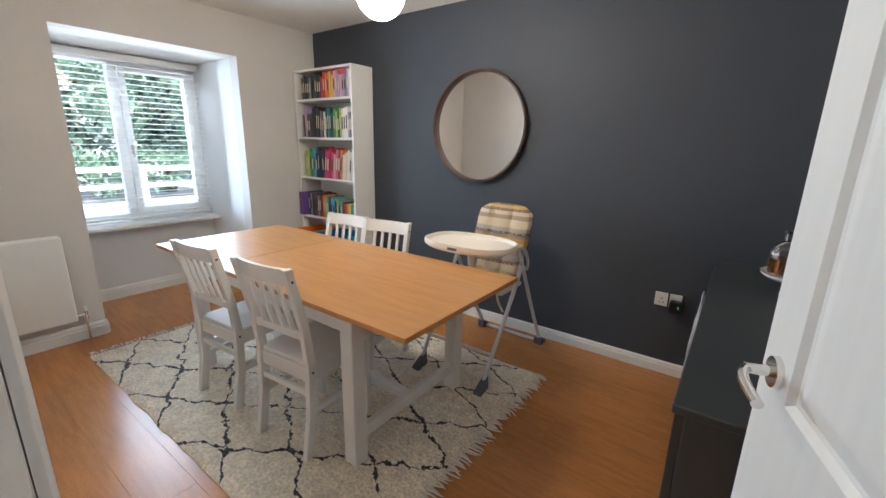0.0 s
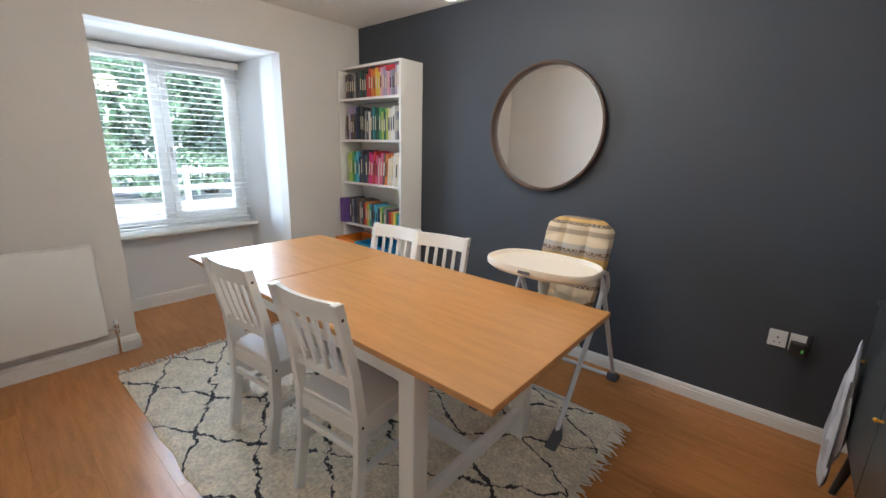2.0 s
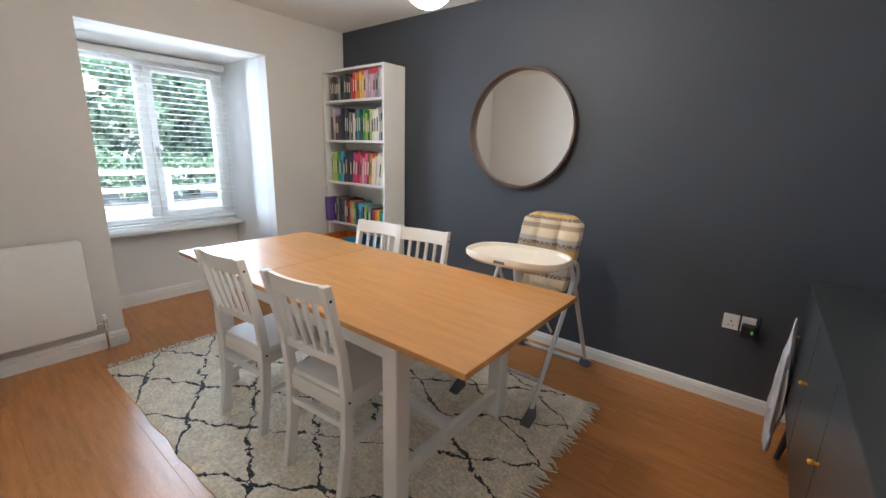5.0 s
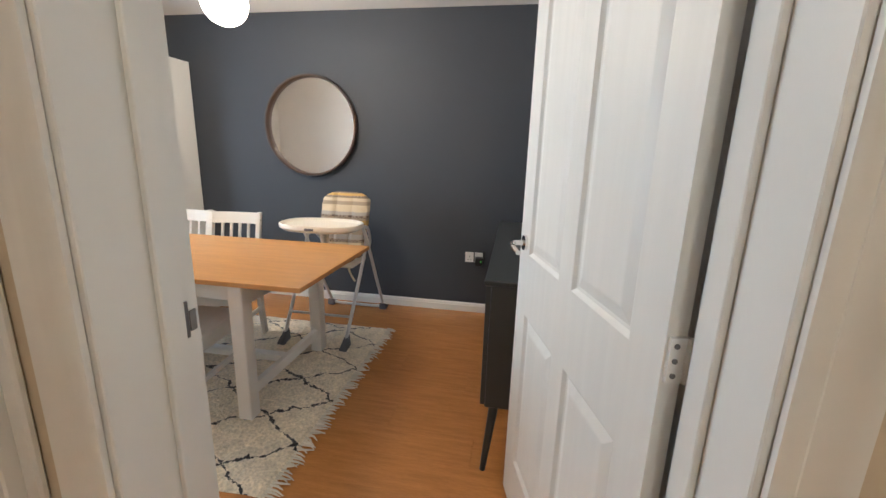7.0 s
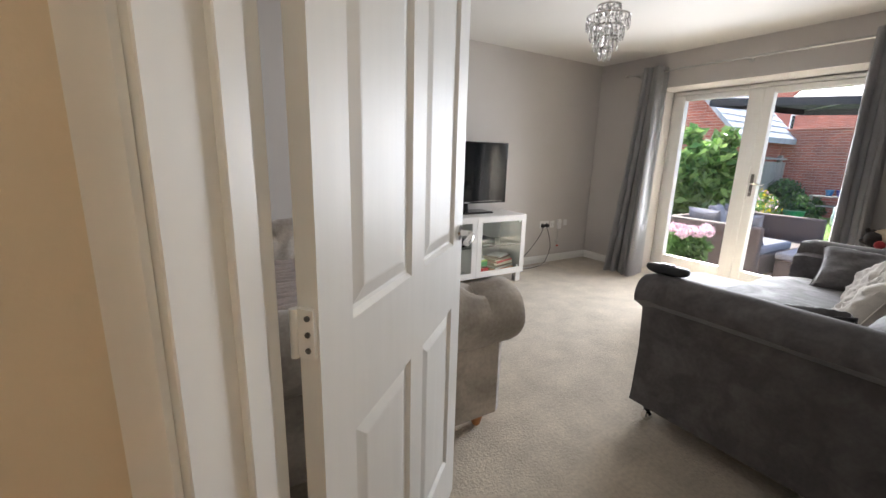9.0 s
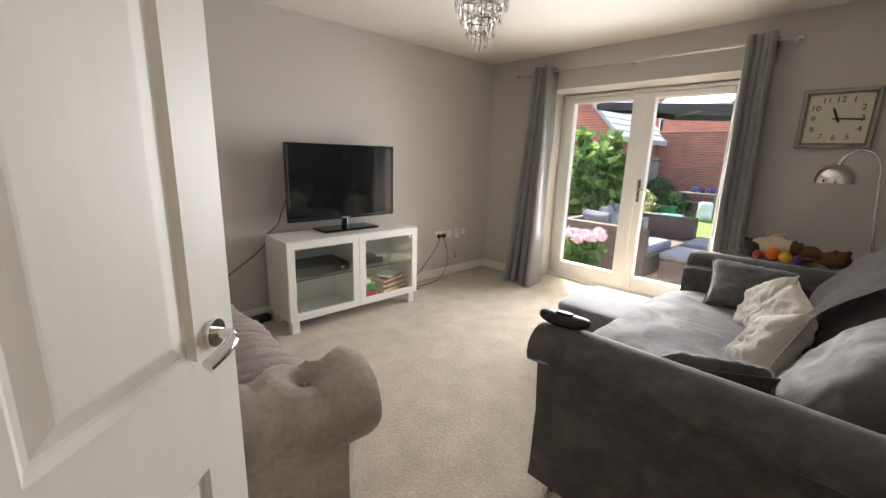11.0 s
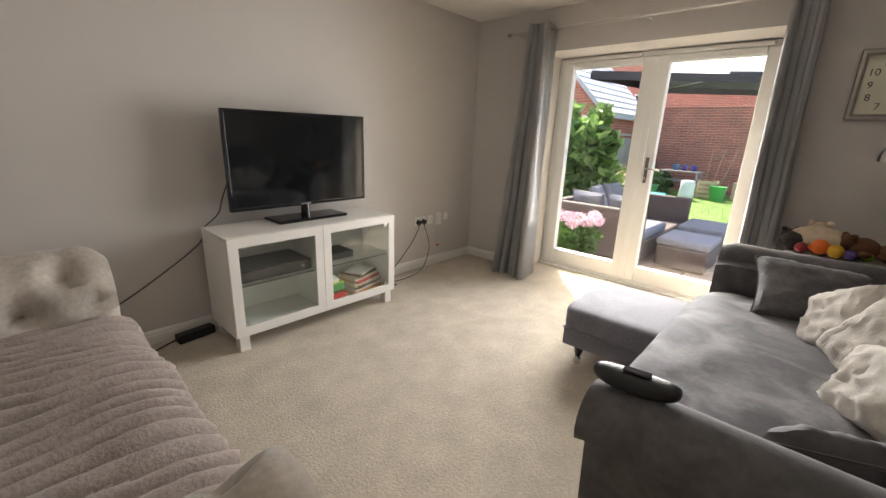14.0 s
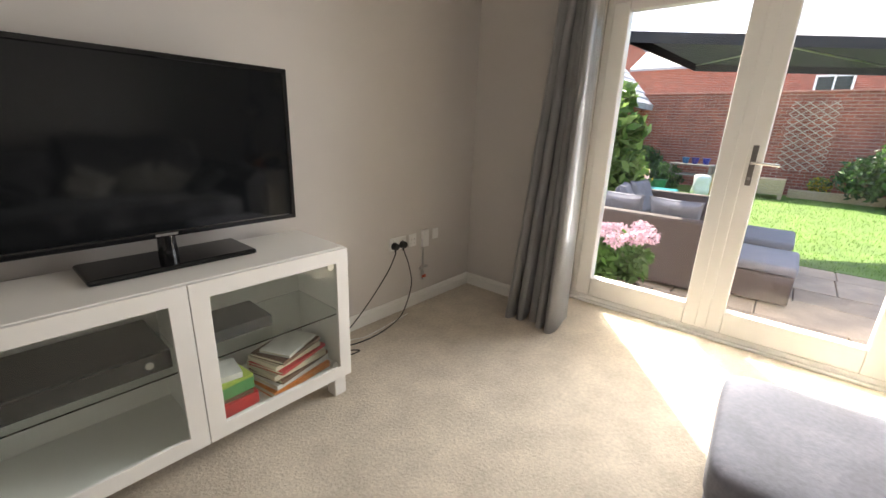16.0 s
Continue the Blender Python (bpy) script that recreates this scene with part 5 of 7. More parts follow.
root = thing("television", "black flat television on a glossy pedestal, switched off", "television", pose(3.306, 2.965, CZ, 0, 0, 0.5))
part("bezel", frame_ring(bmesh.new(), -0.503, 0.093, 0.503, 0.704, 0.018, -0.018, 0.012, 0.003), M["piano"], root)
part("screen", boxes((-0.4865, -0.013, 0.1145, 0.4865, -0.005, 0.6865)), M["screen"], root, "dark glossy screen")
part("back_shell", boxes((-0.48, 0.012, 0.15, 0.48, 0.055, 0.67), bevel=0.015, seg=2), M["black"], root)
part("neck", cyl(bmesh.new(), (0, 0.0, 0.02), (0, 0.0, 0.10), 0.032, 0.028, 20), M["piano"], root)
part("pedestal", boxes((-0.255, -0.125, 0.0005, 0.265, 0.10, 0.020), bevel=0.008, seg=2), M["piano"], root, "glossy black pedestal")
part("badge", boxes((-0.035, -0.0195, 0.099, 0.035, -0.0182, 0.108)), M["brushed"], root)

root = thing("set_top_box", "long black set-top box filling the glass shelf", "media box", pose(2.975, 2.90, 0.4062))
part("case", boxes((-0.235, -0.15, 0.006, 0.235, 0.15, 0.078), bevel=0.003), M["black"], root)
part("front", boxes((-0.233, -0.155, 0.012, 0.233, -0.151, 0.072), bevel=0.001), M["piano"], root)
part("dial", cyl(bmesh.new(), (0.17, -0.155, 0.042), (0.17, -0.161, 0.042), 0.012, seg=14), M["brushed"], root)
part("display", boxes((-0.08, -0.1562, 0.032, 0.06, -0.1552, 0.052)), M["screen"], root)
root = thing("disc_player", "black disc player on the glass shelf", "media box", pose(3.47, 2.91, 0.4062))
part("case", boxes((-0.12, -0.10, 0.002, 0.12, 0.10, 0.05), bevel=0.003), M["black"], root)
PILES = [(3.67, 2.86, 2, [("orange", 0.30, 0.22, 0.026, 9), ("white", 0.29, 0.21, 0.020, 12), ("brown", 0.28, 0.20, 0.018, 16), ("cream", 0.27, 0.20, 0.024, 8), ("red", 0.27, 0.19, 0.014, 18), ("cream", 0.25, 0.18, 0.020, 13), ("brown", 0.24, 0.18, 0.016, 20), ("white", 0.20, 0.15, 0.012, 26)]),
         (3.40, 2.85, 5, [("red", 0.17, 0.19, 0.050, 4), ("brown", 0.16, 0.18, 0.016, -3), ("green", 0.16, 0.17, 0.050, 2), ("lime", 0.15, 0.17, 0.012, 6), ("white", 0.11, 0.13, 0.024, -8)])]
stack = []
for px, py, drift, books in PILES:
    z = 0.1185
    for k, (col, w, d, h, rot) in enumerate(books):
        stack.append((px + 0.004 * ((k * drift) % 5 - 2), py + 0.003 * ((k * 3) % 4), z, w, d, h, col, rot))
        z += h + 0.0006
for x, y, z, w, d, h, col, rot in stack:
    root = thing("flat_book", "book lying in a pile inside the cabinet", "book", pose(x, y, z, 0, 0, rot), "books in the tv cabinet")
    part("cover", boxes((-w / 2, -d / 2, 0, w / 2, d / 2, 0.0025), (-w / 2, -d / 2, h - 0.0028, w / 2, d / 2, h - 0.0003), (-w / 2, -d / 2, 0.0025, w / 2, -d / 2 + 0.003, h - 0.0028)), colour_mat("cover_" + col, BOOK[col], 0.5), root)
    part("pages", boxes((-w / 2 + 0.003, -d / 2 + 0.0035, 0.0026, w / 2 - 0.003, d / 2 - 0.003, h - 0.0029)), M["paper"], root)

# ---------------------------------------------------------------- sockets, cables, power brick on the tv wall
socket("wall_socket", pose(4.625, YN, 0.480, 90, 0, 0), "white double wall socket with two black plugs")
socket("blank_plate", pose(4.760, YN, 0.478, 90, 0, 0), "white wall plate beside the socket", False).scale = (0.45, 1, 1)
for x in (4.59, 4.66):
    root = thing("mains_plug", "black mains plug in the wall socket", "plug", pose(x, YN - 0.0095, 0.470, 90, 0, 0), "plugs in the tv wall socket")
    bm = cyl(bmesh.new(), (0, 0, 0), (0, 0, 0.03), 0.026, 0.021, 16)
    part("body", bm, M["black"], root, "", True)
    part("cable_boss", cyl(bmesh.new(), (0, -0.018, 0.012), (0, -0.04, 0.012), 0.008, 0.005, 10), M["black"], root, "", True)
for name, pts, r in (("black_cable", [(4.59, 3.14, 0.43), (4.50, 3.13, 0.31), (4.30, 3.11, 0.14), (4.12, 3.09, 0.04), (3.93, 3.10, 0.02)], 0.004),
                     ("black_cable", [(4.66, 3.14, 0.43), (4.70, 3.13, 0.31), (4.70, 3.11, 0.18), (4.58, 3.07, 0.03), (4.40, 3.02, 0.006), (4.22, 3.0, 0.006), (4.05, 3.03, 0.006), (3.95, 3.0, 0.006), (3.98, 2.95, 0.006), (4.12, 2.93, 0.006), (4.08, 2.98, 0.006), (3.95, 3.04, 0.006)], 0.0035),
                     ("black_cable", [(2.72, 3.12, 0.70), (2.66, 3.13, 0.60), (2.50, 3.14, 0.48), (2.25, 3.14, 0.33), (2.0, 3.14, 0.22)], 0.004),
                     ("black_cable", [(2.84, 3.03, 1.0), (2.80, 3.06, 0.88), (2.78, 3.10, 0.78), (2.70, 3.13, 0.70)], 0.004)):
    tagged(obj(name, sweep(bmesh.new(), curve_points(pts, 6), r, 6), M["black"], None, "", True), "thin black cable trailing along the wall", "cable")
tagged(obj("white_cable", sweep(bmesh.new(), curve_points([(4.62, 3.06, 0.02), (4.45, 3.05, 0.008), (4.25, 3.03, 0.007), (4.16, 3.06, 0.007), (4.05, 3.05, 0.007)], 6), 0.003, 6), M["white_plastic"], None, "", True), "thin white cable on the carpet", "cable")
root = thing("wall_box", "small white wall-mounted control box with a pipe below", "control box", pose(4.872, YN, 0.475, 90, 0, 0))
part("case", boxes((-0.028, -0.06, 0.0, 0.028, 0.06, 0.028), bevel=0.005, seg=2), M["white_plastic"], root)
part("pipe", cyl(bmesh.new(), (-0.012, -0.06, 0.014), (-0.012, -0.30, 0.014), 0.007, seg=10), M["brushed"], root, "", True)
part("tap", boxes((-0.045, -0.225, 0.006, 0.03, -0.205, 0.024), bevel=0.004), M["brushed"], root, "small pipe valve")
part("tag", boxes((-0.03, -0.285, 0.02, 0.006, -0.265, 0.024)), colour_mat("red_tag", (0.6, 0.10, 0.04)), root, "red paper tag")
tagged(obj("wall_switch", boxes((4.958, YN - 0.009, 0.45, 5.018, YN - 0.0005, 0.525), bevel=0.003), M["white_plastic"]), "small white wall plate", "switch")
root = thing("power_strip", "black power block on the carpet by the wall", "power block", pose(2.56, 3.085, 0.0, 0, 0, 8))
part("block", boxes((-0.11, -0.035, 0.001, 0.11, 0.035, 0.055), bevel=0.006, seg=2), M["black"], root)
part("cable", sweep(bmesh.new(), curve_points([(-0.11, 0, 0.03), (-0.2, 0.0, 0.012), (-0.32, -0.04, 0.006), (-0.5, -0.02, 0.006)], 6), 0.005, 6), M["black"], root)


# ---------------------------------------------------------------- sofa, stool
def scroll_arm(bm, y0, y1, x_in, x_out, roll_r, roll_x, roll_z, foot_z, n=20, flare=0.0):
    """A leaning sofa arm swept along y: flat inside, a rolled top, a slightly concave outside."""
    prof = [(x_in, foot_z), (x_in, roll_z - roll_r * 0.2)]
    sgn = 1 if x_in > x_out else -1
    for k in range(11):
        a = math.pi * (k / 10) * 1.12
        prof.append((roll_x + sgn * roll_r * math.cos(a), roll_z + roll_r * math.sin(a)))
    prof += [(x_out + sgn * 0.012, roll_z - roll_r * 0.9), (x_out + sgn * 0.03, (roll_z + foot_z) / 2), (x_out + sgn * 0.018, foot_z + 0.05), (x_out + sgn * 0.01, foot_z)]
    loops = []
    for i in range(n + 1):
        u = i / n
        y = y0 + (y1 - y0) * u
        e = min(u, 1 - u) * (abs(y1 - y0))
        s = 1 - 0.06 * max(0, 1 - e / 0.03) ** 2
        loops.append([bm.verts.new((roll_x + (px - roll_x) * s, y, foot_z + (pz - foot_z) * (0.5 + 0.5 * s) + 0.004 * noise.noise(Vector((px * 6, y * 5, pz * 6))))) for px, pz in prof])
    for a, b in zip(loops, loops[1:]):
        bridge(bm, a, b)
    bm.faces.new(loops[0])
    bm.faces.new(loops[-1][::-1])
    return bm


def castor(root, x, y, name="castor_leg"):
    leg = part(name, lathe(bmesh.new(), [(0.016, 0.055), (0.022, 0.075), (0.028, 0.11), (0.030, 0.13)], 14, (x, y, 0)), M["black"], root, "dark turned leg on a chrome castor", True)
    bm = cyl(bmesh.new(), (x - 0.012, y, 0.0235), (x + 0.012, y, 0.0235), 0.023, seg=18)
    box(bm, x - 0.018, y - 0.006, 0.02, x - 0.0135, y + 0.012, 0.058)
    box(bm, x + 0.0135, y - 0.006, 0.02, x + 0.018, y + 0.012, 0.058)
    part("castor", bm, M["chrome"], leg, "chrome castor", True)


SOFA_B = -0.50
root = thing("sofa", "large grey velvet sofa with rolled arms on chrome castors", "sofa")
part("base", boxes((2.92, SOFA_B + 0.02, 0.12, 4.64, 0.66, 0.34), bevel=0.02, seg=2), M["velvet"], root, "", True)
part("arm", scroll_arm(bmesh.new(), 0.64, SOFA_B, 2.925, 2.765, 0.088, 2.780, 0.692, 0.105), M["velvet"], root, "", True)
part("arm", scroll_arm(bmesh.new(), 0.70, SOFA_B, 4.635, 4.81, 0.085, 4.77, 0.675, 0.105), M["velvet"], root, "", True)
bm = bmesh.new()
soft_block(bm, 1.74, 0.22, 0.70, 10, 6, 0.01, 2, 4.0, pose(3.78, SOFA_B + 0.11, 0.47))
part("backrest", bm, M["velvet"], root, "", True)


def saddle(q):
    return q + Vector((0, 0, 0.02 * (1 - (q.x / 0.9) ** 2) + 0.012 * noise.noise(q * 4) + 0.006 * noise.noise(q * 11)))


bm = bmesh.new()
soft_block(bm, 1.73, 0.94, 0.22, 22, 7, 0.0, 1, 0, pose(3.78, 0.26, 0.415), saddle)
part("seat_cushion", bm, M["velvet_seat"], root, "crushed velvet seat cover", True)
for x, y in ((2.84, 0.575), (4.75, 0.60), (2.84, -0.42), (4.75, -0.42)):
    castor(root, x, y)


def cushion(name, label, mat, at, sx, sy, thick, rx, ry, rz, seed, puff=0.42, wrinkle=0.012):
    root = thing(name, label, "cushion", pose(*at, rx, ry, rz))
    bm = bmesh.new()
    pillow(bm, sx, sy, thick, 22, puff, wrinkle, seed)
    part("cover", bm, M[mat], root, "", True)
    hx_, hy_ = sx / 2, sy / 2
    bm = bmesh.new()
    edge = []
    for k in range(48):
        a = k / 48 * 4
        s, f = int(a), (a % 1) * 2 - 1
        u, v = ((f, -1), (1, f), (-f, 1), (-1, -f))[s]
        edge.append((u * hx_ * (1 - 0.10 * (1 - v * v) * abs(u) ** 3), v * hy_ * (1 - 0.10 * (1 - u * u) * abs(v) ** 3), 0.0))
    sweep(bm, edge + [edge[0]], 0.0045, 5)
    part("piping", bm, M[mat], root, "", True)
    return root


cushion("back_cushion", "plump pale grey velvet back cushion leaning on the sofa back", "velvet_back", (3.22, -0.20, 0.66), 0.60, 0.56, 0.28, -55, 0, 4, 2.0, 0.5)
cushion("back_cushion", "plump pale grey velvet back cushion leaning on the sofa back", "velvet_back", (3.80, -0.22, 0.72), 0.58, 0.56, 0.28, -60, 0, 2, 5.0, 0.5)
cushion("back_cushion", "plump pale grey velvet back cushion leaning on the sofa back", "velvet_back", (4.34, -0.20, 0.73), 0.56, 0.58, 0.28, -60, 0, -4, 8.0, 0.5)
cushion("scatter_cushion", "grey velvet scatter cushion against the far arm", "velvet", (4.44, 0.27, 0.632), 0.38, 0.46, 0.15, 4, -36, 10, 11.0, 0.42, 0.010)
cushion("scatter_cushion", "cream linen scatter cushion slumped on the seat", "linen", (4.15, 0.17, 0.630), 0.31, 0.32, 0.13, -58, 30, 42, 13.0, 0.42, 0.015)
cushion("scatter_cushion", "cream ribbed scatter cushion slumped on the seat", "linen_rib", (3.93, 0.07, 0.635), 0.32, 0.32, 0.13, -60, -14, 26, 17.0, 0.42, 0.015)
cushion("scatter_cushion", "cream linen scatter cushion slumped on the seat", "linen", (3.58, 0.07, 0.625), 0.34, 0.32, 0.14, -56, 24, 30, 19.0, 0.42, 0.016)
cushion("scatter_cushion", "dark grey velvet scatter cushion tucked by the near arm", "velvet_dark", (3.13, 0.14, 0.598), 0.34, 0.36, 0.13, -14, 38, -2, 23.0, 0.42, 0.014)

root = thing("knitted_throw", "grey knitted throw folded over the sofa back cushions", "throw")
bm = bmesh.new()
path = curve_points([(0, 0.035, 0.63), (0, 0.01, 0.72), (0, -0.045, 0.83), (0, -0.13, 0.94), (0, -0.25, 1.02), (0, -0.37, 1.02), (0, -0.47, 0.94), (0, -0.53, 0.83)], 6)
g = []
for i in range(29):
    u = i / 28
    row = []
    for k, p in enumerate(path):
        f = k / (len(path) - 1)
        w = 0.018 * noise.noise(Vector((u * 5, f * 5, 2.0)))
        row.append(bm.verts.new((3.46 + u * 0.90 + 0.03 * math.sin(f * 3) + 0.02 * noise.noise(Vector((f * 4, u, 7))), p.y + w - 0.02, p.z + w - 0.012 + (0.02 * math.sin(u * 9)))))
    g.append(row)
for a, b in zip(g, g[1:]):
    for k in range(len(a) - 1):
        bm.faces.new((a[k], a[k + 1], b[k + 1], b[k]))
bmesh.ops.solidify(bm, geom=bm.faces[:], thickness=0.02)
part("cloth", bm, M["knit"], root, "", True)

root = thing("remote_caddy", "black padded case lying on the sofa arm", "case", pose(2.782, 0.55, 0.778, 0, 0, -82))
bm = bmesh.new()
soft_block(bm, 0.185, 0.055, 0.046, 8, 3, 0.0, 1, 0, pose(0, 0, 0.025), lambda q: q + Vector((0, 0, 0.010 * (abs(q.x) / 0.115) ** 2 - 0.004)))
part("case", bm, M["black"], root, "", True)
part("clip", boxes((-0.03, -0.012, 0.044, 0.03, 0.012, 0.051), bevel=0.003), M["piano"], root)

root = thing("footstool", "blue-grey velvet footstool on chrome castors before the sofa", "footstool", pose(4.36, 1.02, 0, 0, 0, 3))
bm = bmesh.new()
soft_block(bm, 0.66, 0.62, 0.15, 14, 8, 0.004, 3, 2.0, pose(0, 0, 0.292))
part("cushion_top", bm, M["velvet_stool"], root, "", True)
part("plinth", boxes((-0.315, -0.295, 0.12, 0.315, 0.295, 0.235), bevel=0.015, seg=2), M["velvet_stool"], root, "", True)
part("piping", sweep(bmesh.new(), [(-0.316, -0.285, 0.228), (-0.306, -0.295, 0.228), (0.306, -0.295, 0.228), (0.316, -0.285, 0.228), (0.316, 0.285, 0.228), (0.306, 0.295, 0.228), (-0.306, 0.295, 0.228), (-0.316, 0.285, 0.228), (-0.316, -0.285, 0.228)], 0.006, 6), M["velvet_stool"], root)
for x in (-0.27, 0.27):
    for y in (-0.20, 0.20):
        castor(root, x, y)


# ---------------------------------------------------------------- tufted loveseat with a fleece throw
def tufted_arm(root, yc, name, side):
    """A scroll arm along x with pleats drawn to buttons; its roll leans towards side."""
    bm = bmesh.new()
    nx_, na = 40, 40
    x0, x1, r, zc, tall = (1.00, 2.165, 0.148, 0.60, 1.0) if side < 0 else (1.00, 2.13, 0.155, 0.600, 1.42)
    buttons = [(x, a) for j, a in enumerate((0.9, 1.75) if side < 0 else (0.02, 0.78)) for x in (1.28 + 0.14 * j, 1.56 + 0.14 * j, 1.84 + 0.14 * j, 2.06 + 0.14 * j) if x < 2.1]
    loops = []
    for i in range(nx_ + 1):
        x = x0 + (x1 - x0) * i / nx_
        end = max(0.0, 1 - (x1 - x) / (0.03 if side < 0 else 0.09))
        loop = []
        for k in range(na):
            a = 2 * math.pi * k / na
            d = 0.0
            for bx_, ba in buttons:
                q = math.hypot((x - bx_) / 0.05, (a - ba) / 0.30)
                d += (0.062 if side < 0 else 0.050) * math.exp(-q * q)
                d += (0.020 if side < 0 else 0.007) * math.exp(-((x - bx_) / 0.016) ** 2) * (1 if ba - 1.1 < a < ba + 1.1 else 0)
            rr = r * (1 - (0.05 if side < 0 else 0.28) * end ** 2) - d + 0.006 * noise.noise(Vector((x * 7, a * 2, yc)))
            loop.append(bm.verts.new((x, yc - side * rr * math.cos(a) * 1.05, zc + tall * rr * math.sin(a))))
        loops.append(loop)
    for a, b in zip(loops, loops[1:]):
        bridge(bm, a, b)
    bm.faces.new(loops[0])
    bm.faces.new(loops[-1][::-1])
    arm = part(name, bm, M["cream_velvet"], root, "", True)
    for bx_, ba in buttons:
        b = bmesh.new()
        rr = r - 0.060
        sphere(b, (bx_, yc - side * rr * math.cos(ba) * 1.05, zc + tall * rr * math.sin(ba)), 0.011, 10)
        part("button", b, M["cream_velvet"], arm, "", True)
    bm = bmesh.new()
    inner, outer = yc - side * (0.12 if side < 0 else 0.085), yc + side * 0.075
    prism(bm, [(1.0, inner), (2.09, inner), (2.12, inner + side * 0.03), (2.12, outer - side * 0.02), (2.09, outer), (1.0, outer)], 0.12, 0.56 if side < 0 else 0.50)
    part("arm_panel", bm, M["cream_velvet"], root, "", False)


root = thing("loveseat", "mink velvet button-tufted loveseat on turned wooden feet", "loveseat")
tufted_arm(root, 0.935, "arm", -1)
tufted_arm(root, 2.53, "arm", 1)
part("seat_base", boxes((1.0, 1.0, 0.12, 2.07, 2.42, 0.40), bevel=0.03, seg=3), M["cream_velvet"], root, "", True)
bm = bmesh.new()
soft_block(bm, 0.26, 1.42, 0.72, 12, 5, 0.012, 4, 1.0, pose(1.07, 1.71, 0.50))
part("backrest", bm, M["cream_velvet"], root, "", True)
for x, y in ((2.06, 0.965), (2.06, 2.48), (1.06, 0.96), (1.06, 2.48)):
    part("foot", lathe(bmesh.new(), [(0.016, 0.0), (0.022, 0.01), (0.034, 0.06), (0.028, 0.085), (0.036, 0.10), (0.036, 0.122)], 16, (x, y, 0)), M["turned"], root, "turned orange-brown wooden foot", True)
root = thing("fleece_throw", "dusky ribbed fleece throw spread over the loveseat seat", "throw")
bm = bmesh.new()
g = []
for i in range(241):
    v = i / 240
    y = 1.02 + v * 1.385
    row = []
    for k in range(46):
        u = k / 45
        s = u * 1.35
        x = 1.15 + min(s, 0.90) + max(0, s - 0.90) * 0.12 + (0.10 * math.sin(min(1, max(0, (s - 0.84) / 0.12)) * 1.57) if s > 0.84 else 0)
        z = 0.545 - (max(0, s - 0.86) ** 1.05) * 0.85
        rib = 0.050 * (abs(math.sin(v * 66 + 3.0 * noise.noise(Vector((u * 4, v * 5, 0))))) ** 0.5 - 0.6) * (0.75 + 0.5 * noise.noise(Vector((u * 6, v * 9, 5)))) + 0.008 * noise.noise(Vector((u * 26, v * 30, 2))) + 0.02 * noise.noise(Vector((u * 3, v * 3, 4)))
        row.append(bm.verts.new((x + (rib if s > 0.9 else 0), y, z + (rib if s <= 0.98 else 0) + 0.02 * math.sin(v * 3.1))))
    g.append(row)
for a, b in zip(g, g[1:]):
    for k in range(len(a) - 1):
        bm.faces.new((a[k], a[k + 1], b[k + 1], b[k]))
bmesh.ops.solidify(bm, geom=bm.faces[:], thickness=0.012)
part("cloth", bm, M["fleece"], root, "", True)


# ---------------------------------------------------------------- clock, arc lamp, chandelier, toys
root = thing("wall_clock", "square wall clock with worn silver frame and cream dial", "clock", pose(XG - 0.001, 0.145, 1.672, 90, 0, -90))
w, f = 0.192, 0.034
bm = bmesh.new()
loops = []
for inset, z in ((0.0, 0.0), (0.0, 0.03), (0.006, 0.04), (f * 0.6, 0.043), (f, 0.028), (f, 0.012)):
    q = w - inset
    loops.append([bm.verts.new(p) for p in ((-q, -q, z), (q, -q, z), (q, q, z), (-q, q, z))])
for a, b in zip(loops, loops[1:]):
    bridge(bm, a, b)
part("clock_frame", bm, M["pewter"], root, "worn silver square frame")
part("dial", boxes((-w + f - 0.004, -w + f - 0.004, 0.008, w - f + 0.004, w - f + 0.004, 0.014)), M["dial"], root)


def writing(text, size, mat, parent, m, name="numeral"):
    cu = bpy.data.curves.new(name, "FONT")
    cu.body, cu.size, cu.align_x, cu.align_y, cu.extrude = text, size, "CENTER", "CENTER", 0.0006
    ob = new(name, cu)
    dg = bpy.context.evaluated_depsgraph_get()
    me = bpy.data.meshes.new_from_object(ob.evaluated_get(dg))
    bpy.data.objects.remove(ob)
    me.materials.clear()
    me.materials.append(mat)
    out = new(name, me)
    out.parent = parent
    out.matrix_basis = m
    return out


for k in range(1, 13):
    a = math.radians(90 - 30 * k)
    s = 0.122 / max(abs(math.cos(a)), abs(math.sin(a))) ** 0.75
    s = min(s, 0.15)
    writing(str(k), 0.052, M["black"], root, pose(math.cos(a) * s, math.sin(a) * s, 0.0148))
for name, ang, ln, wd in (("hour_hand", 90 - 30 * 11.27, 0.082, 0.007), ("minute_hand", 90 - 6 * 15.5, 0.145, 0.005)):
    bm = boxes((-0.025, -wd, 0, ln * 0.6, wd, 0.0015))
    prism(bm, [(ln * 0.6, -wd * 1.3), (ln, -0.001), (ln, 0.001), (ln * 0.6, wd * 1.3)], 0, 0.0015)
    part(name, bm, M["black"], root, "black " + name.replace("_", " ")).matrix_basis = pose(0, 0, 0.017 if "hour" in name else 0.0195, 0, 0, ang)
part("hand_boss", cyl(bmesh.new(), (0, 0, 0.014), (0, 0, 0.023), 0.009, seg=16), M["black"], root)

